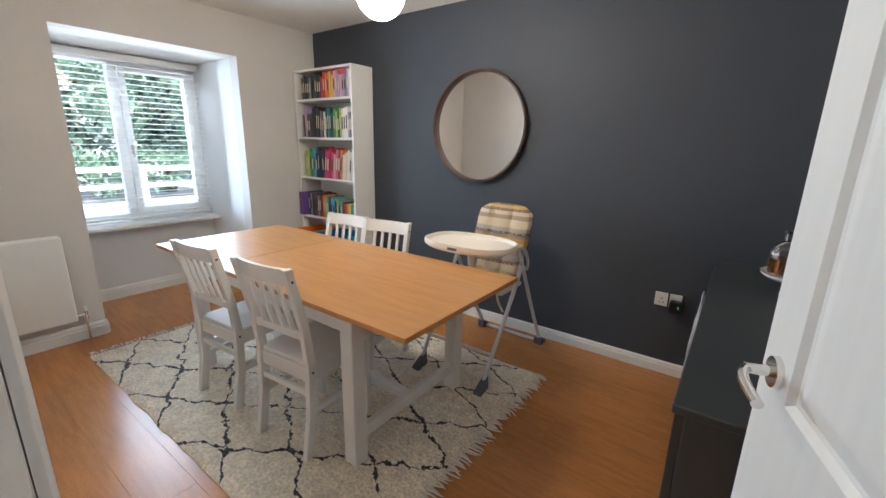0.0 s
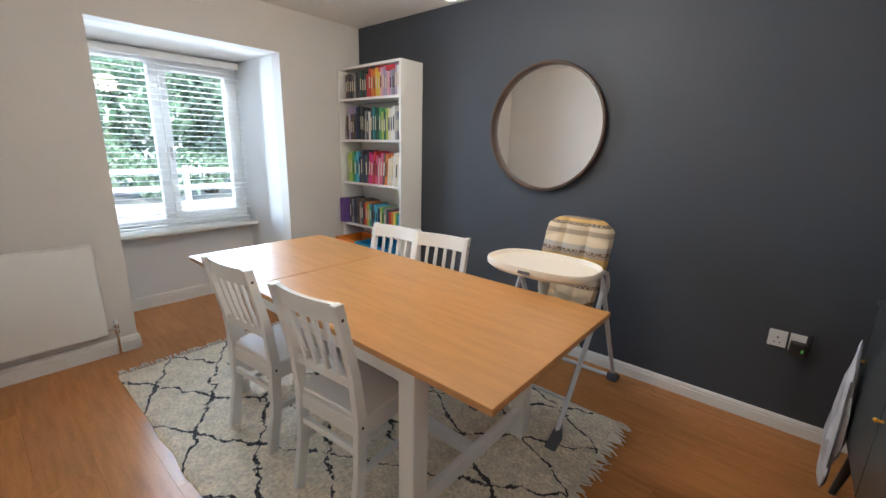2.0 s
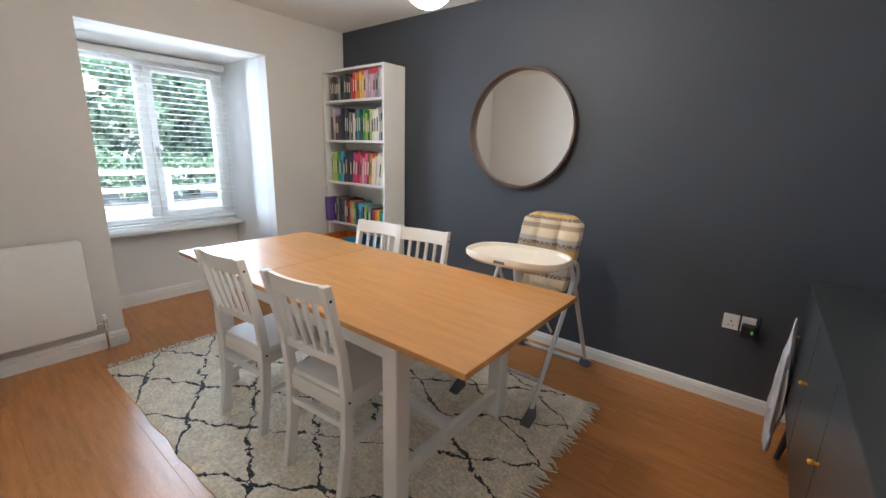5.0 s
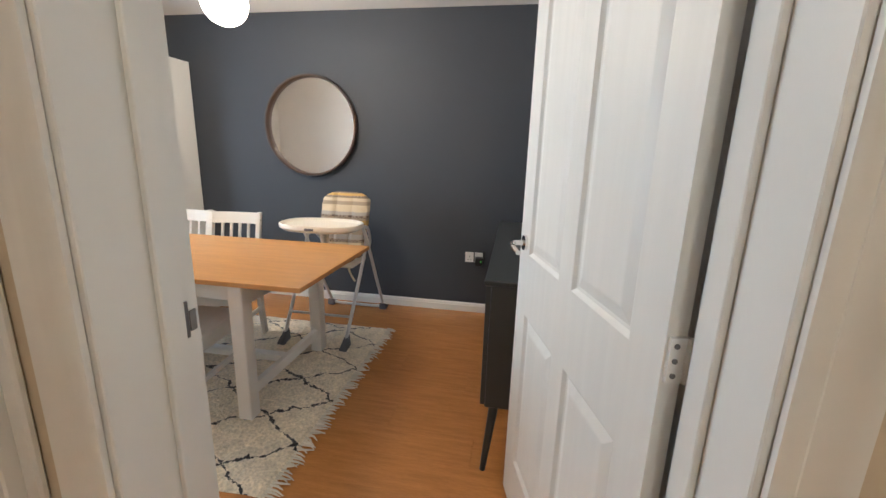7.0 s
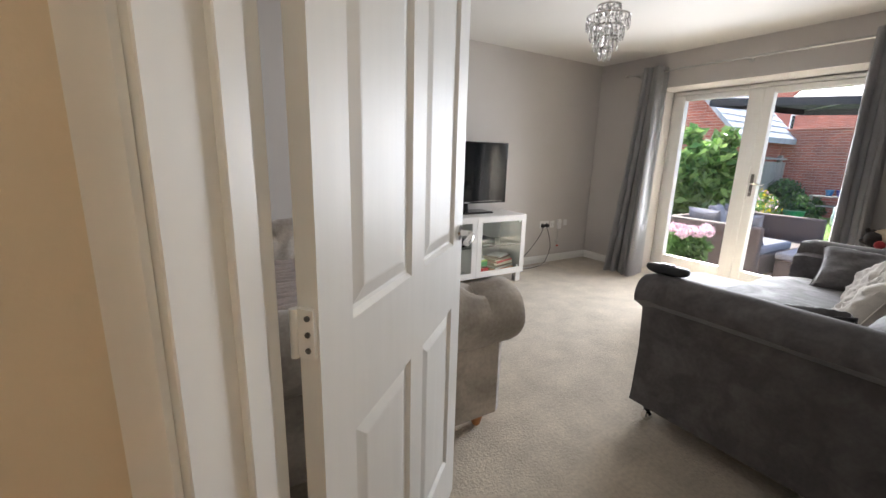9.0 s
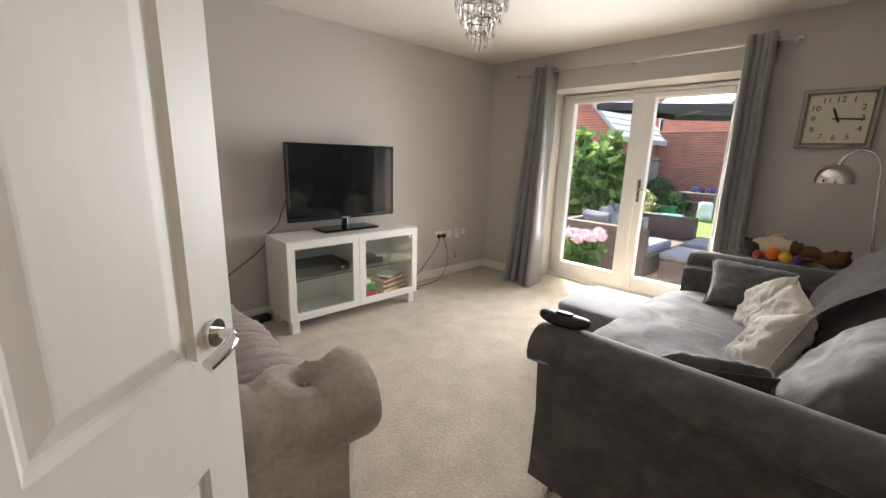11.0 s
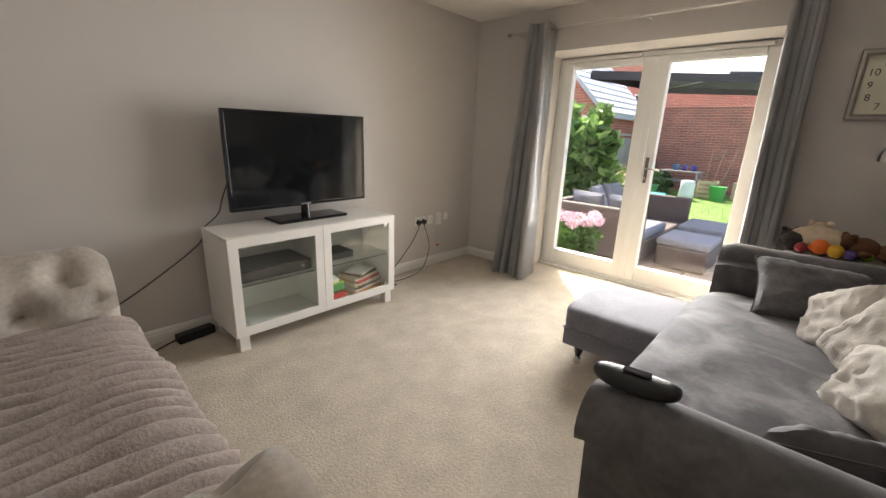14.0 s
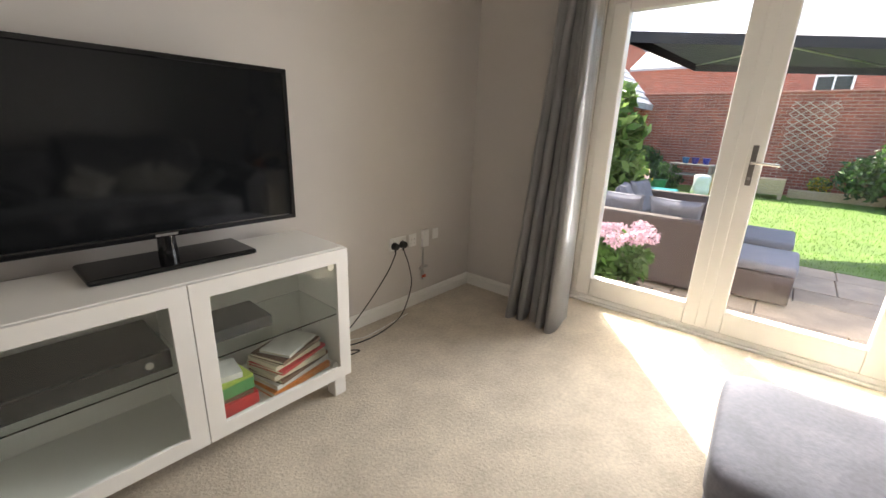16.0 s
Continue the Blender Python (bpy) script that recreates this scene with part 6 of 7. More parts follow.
root = thing("arc_floor_lamp", "chrome arc floor lamp with a domed shade", "floor lamp")
part("base", lathe(bmesh.new(), [(0.12, 0.0), (0.12, 0.02), (0.02, 0.03)], 32, (5.14, -0.36, 0)), M["chrome"], root, "", True)
part("arc", sweep(bmesh.new(), curve_points([(5.14, -0.36, 0.02), (5.12, -0.235, 0.5), (5.10, -0.175, 0.85), (5.10, -0.128, 1.25), (5.10, -0.115, 1.37), (5.10, -0.07, 1.445), (5.10, -0.005, 1.46), (5.09, 0.045, 1.42)], 8), 0.008, 10), M["chrome"], root, "", True)
prof = [(0.008, 0.108), (0.015, 0.106)] + [(0.102 * math.sin(a), 0.102 * math.cos(a) - 0.008) for a in [k * 0.145 for k in range(1, 13)]] + [(0.096 * math.sin(a), 0.096 * math.cos(a) - 0.01) for a in [k * 0.145 for k in range(12, 0, -1)]]
part("shade", lathe(bmesh.new(), prof, 36, (5.08, 0.066, 1.285)), M["chrome"], root, "polished chrome dome shade", True)
part("neck", cyl(bmesh.new(), (5.09, 0.045, 1.425), (5.08, 0.066, 1.375), 0.011, seg=12), M["chrome"], root, "", True)

root = thing("chandelier", "tiered crystal chandelier hung from a chrome stem", "chandelier", pose(2.850, 1.080, 0))
part("ceiling_cup", lathe(bmesh.new(), [(0.05, 2.389), (0.05, 2.372), (0.015, 2.35)], 24), M["chrome"], root, "", True)
part("stem", sweep(bmesh.new(), [(0, 0, 2.36), (0, 0, 1.84)], 0.006, 8), M["chrome"], root, "", True)
first = None
for z, r, n, ln in ((2.030, 0.055, 12, 0.055), (1.980, 0.102, 24, 0.06), (1.930, 0.080, 20, 0.06), (1.882, 0.056, 14, 0.06), (1.836, 0.028, 8, 0.06)):
    t = part("tier_ring", sweep(bmesh.new(), [(r * math.cos(a), r * math.sin(a), z) for a in (k * math.pi / 12 for k in range(25))], 0.0045, 6), M["chrome"], root, "", True)
    part("spokes", boxes((-r, -0.003, z - 0.003, r, 0.003, z + 0.003), (-0.003, -r, z - 0.003, 0.003, r, z - 0.0005)), M["chrome"], t)
    for k in range(n):
        a = 2 * math.pi * k / n
        if first is None:
            bm = bmesh.new()
            lathe(bm, [(0.0006, 0.0), (0.0045, -0.008), (0.003, -0.013), (0.0055, -0.022), (0.0055, -0.045), (0.001, -0.060)], 6)
            bmesh.ops.recalc_face_normals(bm, faces=bm.faces)
            first = bpy.data.meshes.new("crystal_drop")
            bm.to_mesh(first)
            bm.free()
            first.materials.append(M["crystal"])
        d = new("crystal_drop", first)
        d.parent = t
        d.matrix_basis = pose(r * math.cos(a), r * math.sin(a), z - 0.003, 0, 0, 40 * k)

root = thing("toy_unit", "low white toy storage unit by the garden wall", "storage unit")
part("carcass", boxes((4.99, -0.20, 0.0, 5.36, 0.42, 0.70), bevel=0.004), M["white_lacquer"], root)
part("top", boxes((4.98, -0.21, 0.7005, 5.365, 0.43, 0.72), bevel=0.004), M["white_lacquer"], root)
TOYS = [("soft_toy", (0.62, 0.50, 0.36), (5.10, 0.16, 0.80), (0.10, 0.14, 0.07)), ("soft_toy", (0.03, 0.025, 0.022), (5.05, 0.26, 0.775), (0.06, 0.06, 0.055)), ("toy_ball", (0.80, 0.16, 0.02), (5.02, 0.14, 0.768), (0.048,) * 3),
        ("toy_ball", (0.70, 0.40, 0.03), (5.00, 0.07, 0.758), (0.038,) * 3), ("soft_toy", (0.11, 0.045, 0.02), (5.10, -0.03, 0.78), (0.08, 0.10, 0.06)), ("toy_block", (0.40, 0.03, 0.04), (5.00, 0.22, 0.75), (0.03,) * 3), ("toy_block", (0.10, 0.05, 0.22), (5.0, 0.01, 0.75), (0.03,) * 3), ("soft_toy", (0.13, 0.055, 0.025), (5.08, -0.16, 0.775), (0.07, 0.08, 0.055)), ("toy_ball", (0.25, 0.35, 0.04), (5.04, -0.06, 0.752), (0.03,) * 3)]
for i, (name, col, at, r) in enumerate(TOYS):
    root = thing(name, {"soft_toy": "fuzzy soft toy heaped on the storage unit", "toy_ball": "bright plastic toy among the soft toys", "toy_block": "small coloured toy among the soft toys"}[name], "toy", pose(at[0], at[1] + 0.14, at[2] + 0.005, 0, 0, 30 * i), "toys on the storage unit")
    mt = colour_mat("%s_cloth_%s" % (name, "abcdefghi"[i]), col, 0.9 if name == "soft_toy" else 0.4)
    bm = bmesh.new()
    sphere(bm, (0, 0, 0), 1, 18)
    for v in bm.verts:
        v.co = Vector((v.co.x * r[0], v.co.y * r[1], v.co.z * r[2])) * (1 + (0.12 * noise.noise(v.co * 2 + Vector((i, 0, 0))) if name == "soft_toy" else 0.03 * noise.noise(v.co * 3)))
    part("body", bm, mt, root, "", True)
    if name == "soft_toy":
        bm = bmesh.new()
        sphere(bm, (r[0] * 0.9, 0, r[2] * 0.5), r[2] * 0.75, 14)
        part("head", bm, mt, root, "", True)
        for s in (-1, 1):
            bm = bmesh.new()
            sphere(bm, (r[0] * 0.85, s * r[2] * 0.6, r[2] * 1.1), r[2] * 0.28, 10)
            part("ear", bm, mt, root, "", True)
        for s in (-1, 1):
            bm = bmesh.new()
            sphere(bm, (r[0] * 0.4, s * r[1] * 0.85, -r[2] * 0.3), r[2] * 0.4, 10, (1.5, 1, 0.8))
            part("paw", bm, mt, root, "", True)

root = thing("cordless_vacuum", "black stick vacuum leaning in the corner by the sofa", "vacuum cleaner")
part("tube", cyl(bmesh.new(), (2.04, -0.40, 0.06), (2.0, -0.352, 1.18), 0.014, 0.014, 12), M["black"], root, "", True)
part("handle", sweep(bmesh.new(), curve_points([(2.0, -0.352, 1.17), (1.995, -0.345, 1.30), (1.99, -0.35, 1.42), (2.0, -0.39, 1.47), (2.01, -0.42, 1.40)], 6), 0.012, 10), M["black"], root, "", True)
part("latch", boxes((1.985, -0.335, 1.16, 2.015, -0.315, 1.23), bevel=0.005), M["piano"], root, "", True)
part("cable", sweep(bmesh.new(), curve_points([(2.0, -0.325, 1.2), (2.0, -0.322, 1.05), (2.01, -0.338, 0.92)], 6), 0.004, 6), M["black"], root, "", True)
part("motor", lathe(bmesh.new(), [(0.05, 0.10), (0.085, 0.14), (0.085, 0.34), (0.04, 0.42)], 20, (2.10, -0.46, 0)), M["piano"], root, "", True)
part("floor_head", boxes((1.95, -0.50, 0.001, 2.22, -0.36, 0.07), bevel=0.015, seg=2), M["black"], root, "", True)


# ---------------------------------------------------------------- outdoors: materials
def brick_material(name):
    m = material(name, (0.36, 0.11, 0.07), 0.85, vary=0.15, scale=3, grain=0.2, grain_scale=40)
    nt = m.node_tree
    n, link = nt.nodes, nt.links.new
    b = n["Principled BSDF"]
    old = b.inputs["Base Color"].links[0].from_socket
    tc = n.new("ShaderNodeTexCoord")
    sep = n.new("ShaderNodeSeparateXYZ")
    add = n.new("ShaderNodeMath")
    com = n.new("ShaderNodeCombineXYZ")
    link(tc.outputs["Object"], sep.inputs[0])
    link(sep.outputs["X"], add.inputs[0])
    link(sep.outputs["Y"], add.inputs[1])
    link(add.outputs[0], com.inputs["X"])
    link(sep.outputs["Z"], com.inputs["Y"])
    br = n.new("ShaderNodeTexBrick")
    br.inputs["Scale"].default_value = 1.0
    br.inputs["Brick Width"].default_value, br.inputs["Row Height"].default_value, br.inputs["Mortar Size"].default_value = 0.225, 0.075, 0.008
    br.inputs["Color1"].default_value, br.inputs["Color2"].default_value, br.inputs["Mortar"].default_value = (1.15, 1.05, 1.0, 1), (0.75, 0.7, 0.72, 1), (1.25, 2.6, 3.2, 1)
    link(com.outputs[0], br.inputs["Vector"])
    mul = n.new("ShaderNodeMix")
    mul.data_type, mul.blend_type = "RGBA", "MULTIPLY"
    mul.inputs[0].default_value = 1
    link(old, mul.inputs[6])
    link(br.outputs["Color"], mul.inputs[7])
    link(mul.outputs[2], b.inputs["Base Color"])
    bp = n.new("ShaderNodeBump")
    bp.inputs["Strength"].default_value, bp.inputs["Distance"].default_value = 0.6, 0.01
    bp.invert = True
    link(br.outputs["Fac"], bp.inputs["Height"])
    link(bp.outputs[0], b.inputs["Normal"])
    return m


def leaf_material(name, colour):
    m = material(name, colour, 0.5, vary=0.3, scale=3, island=0.35)
    n, link = m.node_tree.nodes, m.node_tree.links.new
    b = n["Principled BSDF"]
    thin = n.new("ShaderNodeBsdfTranslucent")
    link(b.inputs["Base Color"].links[0].from_socket, thin.inputs["Color"])
    mix = n.new("ShaderNodeMixShader")
    mix.inputs[0].default_value = 0.42
    link(b.outputs[0], mix.inputs[1])
    link(thin.outputs[0], mix.inputs[2])
    link(mix.outputs[0], n["Material Output"].inputs["Surface"])
    return m


M.update(
    brick=brick_material("red_brick"),
    slab=material("sandstone_slab", (0.40, 0.31, 0.23), 0.8, vary=0.16, scale=4, grain=0.12, grain_scale=50, bump=0.4, bump_scale=20, rand=0.14),
    joint=material("slab_joint", (0.22, 0.19, 0.15), 0.95, vary=0.2, scale=10),
    grass=material("lawn_soil", (0.12, 0.21, 0.035), 0.9, vary=0.25, scale=3, grain=0.4, grain_scale=60, bump=1.0, bump_scale=60),
    blade=leaf_material("grass_blades", (0.15, 0.27, 0.04)),
    leaf=leaf_material("green_leaves", (0.09, 0.19, 0.04)),
    leaf_light=leaf_material("pale_leaves", (0.20, 0.31, 0.09)),
    # street foliage: overexposed haze is put into these two paler leaf colours
    leaf_street=leaf_material("hazy_street_leaves", (0.13, 0.23, 0.13)),
    leaf_washed=leaf_material("washed_out_leaves", (0.27, 0.37, 0.25)),
    leaf_dark=leaf_material("dark_leaves", (0.05, 0.10, 0.04)),
    flower_yellow=leaf_material("yellow_flowers", (0.55, 0.42, 0.03)),
    flower_pink=leaf_material("pink_petals", (0.70, 0.50, 0.58)),
    rattan=material("brown_rattan", (0.085, 0.062, 0.058), 0.7, vary=0.2, scale=12, grain=0.4, grain_scale=70, stretch=(1, 1, 3), bump=0.8, bump_scale=70),
    pad=material("grey_outdoor_fabric", (0.20, 0.20, 0.235), 0.9, vary=0.08, scale=8, grain=0.1, grain_scale=200, bump=0.2),
    fence_wood=material("grey_weathered_timber", (0.27, 0.24, 0.21), 0.9, vary=0.2, scale=4, stretch=(6, 6, 1), grain=0.2, grain_scale=30, rand=0.12, bump=0.3),
    canopy=material("charcoal_canopy", (0.055, 0.06, 0.07), 0.8, vary=0.08, scale=6),
    slate=material("grey_slate", (0.36, 0.36, 0.37), 0.6, vary=0.15, scale=8, rand=0.15),
    timber=material("sawn_timber", (0.50, 0.38, 0.24), 0.8, vary=0.2, scale=6, stretch=(1, 6, 6)),
    pale_wood=material("pale_softwood", (0.62, 0.52, 0.42), 0.8, vary=0.12, scale=6, rand=0.08),
    road=material("pale_paving", (0.42, 0.41, 0.39), 0.9, vary=0.1, scale=2, grain=0.15, grain_scale=60),
    trunk=material("bark", (0.09, 0.065, 0.045), 0.95, vary=0.3, scale=12, bump=0.8, bump_scale=30),
    terracotta=material("dark_pot", (0.10, 0.06, 0.05), 0.6, vary=0.15, scale=10),
)
GZ = -0.17


def leaf_cloud(rng, blobs, n, size, flat=0.3):
    """Many small leaves (two triangles each) scattered in the shells of overlapping blobs; returns a mesh."""
    vs = np.zeros((n * 4, 3))
    w = np.array([b[3] * b[4] * b[5] for b in blobs]) ** 0.67
    pick = rng.choice(len(blobs), n, p=w / w.sum())
    bl = np.array(blobs)[pick]
    d = rng.normal(size=(n, 3))
    d /= np.linalg.norm(d, axis=1)[:, None]
    c = bl[:, :3] + d * bl[:, 3:6] * (rng.uniform(0.25, 1.0, n) ** 0.45)[:, None] * rng.uniform(0.85, 1.12, n)[:, None]
    a = rng.normal(size=(n, 3))
    a /= np.linalg.norm(a, axis=1)[:, None]
    b = np.cross(a, rng.normal(size=(n, 3)))
    b /= np.linalg.norm(b, axis=1)[:, None]
    s = size * rng.uniform(0.6, 1.4, n)[:, None]
    vs[0::4], vs[1::4], vs[2::4], vs[3::4] = c - a * s, c + b * s * 0.45, c + a * s, c - b * s * 0.45
    vs[2::4, 2] -= (s * flat)[:, 0]
    me = bpy.data.meshes.new("leaves")
    i = np.arange(n) * 4
    me.from_pydata(vs.tolist(), [], np.stack([i, i + 1, i + 2, i + 3], 1).tolist())
    return me


def leaves(name, parent, mat, rng, blobs, n, size):
    me = leaf_cloud(rng, blobs, n, size)
    me.materials.append(M[mat])
    ob = new(name, me)
    ob.parent = parent
    ob["kind"] = "stuff"
    return ob


rng = np.random.default_rng(7)

# ---------------------------------------------------------------- ground
structure("ground", boxes((-400, -400, GZ - 0.5, 400, 400, GZ - 0.06)), M["road"], "pale paved ground reaching to the horizon", "ground")
structure("lawn", boxes((8.95, -8, GZ - 0.06, 16.45, 5.1, GZ)), M["grass"], "bright green mown lawn", "lawn")
n = 26000
base = np.stack([8.98 + (rng.uniform(0, 1, n) ** 1.4) * 7.3, rng.uniform(-3.5, 4.2, n), np.full(n, GZ)], 1)
lean, ang, ht = rng.normal(0, 0.012, (n, 2)), rng.uniform(0, 6.28, n), rng.uniform(0.02, 0.045, n)
wv = np.stack([np.cos(ang), np.sin(ang), np.zeros(n)], 1) * 0.004
tip = base + np.concatenate([lean, ht[:, None]], 1)
vs = np.empty((n * 3, 3))
vs[0::3], vs[1::3], vs[2::3] = base - wv, base + wv, tip
me = bpy.data.meshes.new("grass")
i = np.arange(n) * 3
me.from_pydata(vs.tolist(), [], np.stack([i, i + 1, i + 2], 1).tolist())
me.materials.append(M["blade"])
tagged(new("grass", me), "short mown grass blades on the lawn", "grass", kind="stuff")

patio = thing("patio", "buff sandstone paving slabs outside the patio doors", "paving", kind="structure")
part("bedding", boxes((XO, -4.0, GZ - 0.06, 8.95, 4.2, GZ - 0.025)), M["joint"], patio)
slab_mesh = {}
x = XO + 0.01
row = 0
while x < 8.9:
    y = -2.6 + (row % 2) * 0.32
    wx = 0.60 if row % 3 else 0.42
    wx = min(wx, 8.945 - x)
    while y < 4.0:
        wy = (0.62, 0.90, 0.62, 0.45)[(row + int(y * 3 + 30)) % 4]
        key = (round(wx, 2), wy)
        if key not in slab_mesh:
            bm = box(bmesh.new(), 0, 0, -0.03, wx - 0.012, wy - 0.012, 0, bevel=0.005)
            bmesh.ops.recalc_face_normals(bm, faces=bm.faces)
            me = bpy.data.meshes.new("slab")
            bm.to_mesh(me)
            bm.free()
            me.materials.append(M["slab"])
            slab_mesh[key] = me
        s = new("slab", slab_mesh[key])
        s.parent = patio
        s.matrix_basis = pose(x, y, GZ + random.uniform(-0.003, 0.002))
        y += wy
    x += wx
    row += 1

# ---------------------------------------------------------------- boundary wall, fence, trellis
WX = 16.5
bm = boxes((WX, -9, GZ - 0.06, WX + 0.23, 7.5, 2.275))
gw = thing("garden_wall", "tall red brick garden boundary wall", "wall", kind="structure")
part("brickwork", bm, M["brick"], gw)
part("coping", boxes((WX - 0.02, -9, 2.276, WX + 0.25, 7.5, 2.345), bevel=0.01), M["brick"], gw)
fence = thing("fence", "weathered grey close-board timber fence", "fence", kind="structure")
fm = bpy.data.meshes.new("fence_board")
bm = box(bmesh.new(), 0, -0.008, 0, 0.118, 0.008, 1.55, bevel=0.003)
bmesh.ops.recalc_face_normals(bm, faces=bm.faces)
bm.to_mesh(fm)
bm.free()
fm.materials.append(M["fence_wood"])
for k in range(74):
    b = new("fence_board", fm)
    b.parent = fence
    f = k / 74
    b.matrix_basis = pose(7.2 + k * 0.125, 4.15 + f * 0.95, GZ - 0.03 + random.uniform(-0.01, 0.01), 0, random.uniform(-0.5, 0.5), 5.8)
for k in range(5):
    part("fence_post", boxes((7.3 + k * 2.2, 4.20 + k * 0.22, GZ - 0.05, 7.4 + k * 2.2, 4.30 + k * 0.22, 1.55), bevel=0.005), M["fence_wood"], fence)
part("fence_rail", sweep(bmesh.new(), [(7.2, 4.13, 1.44), (16.4, 5.08, 1.44)], 0.04, 4), M["fence_wood"], fence)

root = thing("trellis", "expanding pale wooden trellis fixed to the brick wall", "trellis")
ty0, ty1, tz0, tz1 = 0.86, 1.78, 0.45, 2.10
for k in range(-8, 18):
    for sgn in (-1, 1):
        c0 = tz0 + k * 0.17
        pts = []
        for q in range(41):
            y = ty0 + (ty1 - ty0) * q / 40
            z = c0 + sgn * (y - (ty0 if sgn > 0 else ty1)) * 0.72
            if tz0 <= z <= tz1:
                pts.append((y, z))
        if len(pts) > 4:
            (ya, za), (yb, zb) = pts[0], pts[-1]
            part("lath", sweep(bmesh.new(), [(WX - 0.03 - 0.009 * (sgn > 0), ya, za), (WX - 0.03 - 0.009 * (sgn > 0), yb, zb)], 0.011, 4), M["pale_wood"], root)

root = thing("timber_edging", "low sawn timber edging of the flower bed", "bed edging", kind="structure")
part("sleeper", boxes((16.0, -4.0, GZ, 16.1, 1.40, GZ + 0.20), bevel=0.01), M["timber"], root)
root = thing("raised_planter", "sawn timber planter box by the wall", "planter")
part("box", boxes((15.3, 1.48, GZ + 0.1, 15.8, 2.14, GZ + 0.46), bevel=0.01), M["timber"], root)
for yy in (1.52, 2.10):
    part("leg", boxes((15.3, yy - 0.04, GZ, 15.38, yy + 0.04, GZ + 0.1)), M["timber"], root)

# ---------------------------------------------------------------- planting
def shrub(name, label, blobs, n, size, mats, stem=None):
    root = thing(name, label, "shrub")
    for mat, share in mats:
        leaves("foliage", root, mat, rng, blobs, int(n * share), size)
    if stem:
        part("stem", sweep(bmesh.new(), curve_points(stem, 5), 0.03, 8), M["trunk"], root, "", True)
    return root


shrub("climbing_plant", "tall leafy climber covering the fence near the patio", [(8.6, 3.6, 0.3, 0.6, 0.45, 0.5), (8.9, 3.45, 0.85, 0.5, 0.45, 0.45), (8.7, 3.5, 1.35, 0.42, 0.36, 0.34), (9.5, 3.6, 0.45, 0.5, 0.35, 0.45), (9.1, 3.4, 1.68, 0.24, 0.2, 0.2), (8.2, 3.6, 1.0, 0.4, 0.32, 0.5), (9.0, 3.2, 1.25, 0.28, 0.24, 0.22), (8.6, 3.72, 1.75, 0.16, 0.2, 0.16), (9.0, 3.12, 0.75, 0.3, 0.2, 0.3)], 3600, 0.098, (("leaf", 0.4), ("leaf_light", 0.6)), [(8.8, 3.8, GZ), (8.75, 3.8, 0.6), (8.85, 3.75, 1.3)])
shrub("flower_bed", "mixed border of yellow and pink flowers by the fence", [(10.5, 3.85, 0.15, 0.8, 0.35, 0.35), (11.6, 3.95, 0.2, 0.7, 0.4, 0.42), (12.8, 4.2, 0.2, 0.8, 0.4, 0.45)], 4200, 0.045, (("leaf", 0.6), ("flower_yellow", 0.22), ("flower_pink", 0.18)))
shrub("ivy_bush", "dark green shrub in the wall corner", [(15.6, 4.7, 0.3, 0.6, 0.5, 0.6), (15.3, 4.2, 0.1, 0.6, 0.6, 0.42)], 4200, 0.06, (("leaf_dark", 0.6), ("leaf", 0.4)))
shrub("wall_shrub", "grey-green shrub against the brick wall", [(15.5, 0.15, 0.45, 0.45, 0.55, 0.45), (15.5, -0.35, 0.75, 0.5, 0.6, 0.5), (15.6, -1.1, 0.55, 0.6, 0.8, 0.65), (15.8, -2.4, 0.5, 0.6, 0.9, 0.7)], 8000, 0.06, (("leaf_dark", 0.5), ("leaf", 0.5)), [(15.8, -0.3, GZ), (15.8, -0.4, 0.3), (15.7, -0.4, 0.6)])
shrub("bedding_plants", "small yellow flowers along the timber edging", [(16.25, 0.85, 0.16, 0.12, 0.25, 0.22)], 500, 0.04, (("leaf_light", 0.6), ("flower_yellow", 0.4)))

root = thing("hydrangea", "pink hydrangea in a dark pot on the paving", "potted plant", pose(6.22, 2.28, GZ))
part("pot", lathe(bmesh.new(), [(0.15, 0.0), (0.20, 0.16), (0.215, 0.19), (0.215, 0.21), (0.195, 0.21), (0.18, 0.17)], 28), M["terracotta"], root, "", True)
leaves("foliage", root, "leaf", rng, [(0, 0, 0.42, 0.26, 0.26, 0.20)], 520, 0.055)
for k in range(9):
    a = k * 2.4
    rr = 0.10 + 0.12 * (k % 3) / 2
    c = (rr * math.cos(a), rr * math.sin(a), 0.60 + 0.05 * ((k * 7) % 4) / 3)
    me = leaf_cloud(rng, [(*c, 0.085, 0.085, 0.06)], 260, 0.016)
    me.materials.append(M["flower_pink"])
    ob = new("bloom", me)
    ob.parent = root

# ---------------------------------------------------------------- garden furniture
root = thing("garden_sofa", "brown rattan corner sofa with grey cushions on the patio", "garden sofa")
part("back_panel", boxes((6.98, 1.80, GZ + 0.03, 7.10, 3.05, 0.50), bevel=0.03, seg=2), M["rattan"], root)
part("side_panel", boxes((7.10, 2.93, GZ + 0.03, 9.0, 3.05, 0.50), bevel=0.03, seg=2), M["rattan"], root)
part("end_panel", boxes((8.9, 1.75, GZ + 0.03, 9.0, 2.93, 0.50), bevel=0.03, seg=2), M["rattan"], root)
part("seat_frame", boxes((7.10, 1.80, GZ + 0.03, 8.9, 2.93, 0.13), bevel=0.02), M["rattan"], root)
part("seat_pad", boxes((7.11, 1.81, 0.131, 8.05, 2.92, 0.24), bevel=0.03, seg=3), M["pad"], root, "", True)
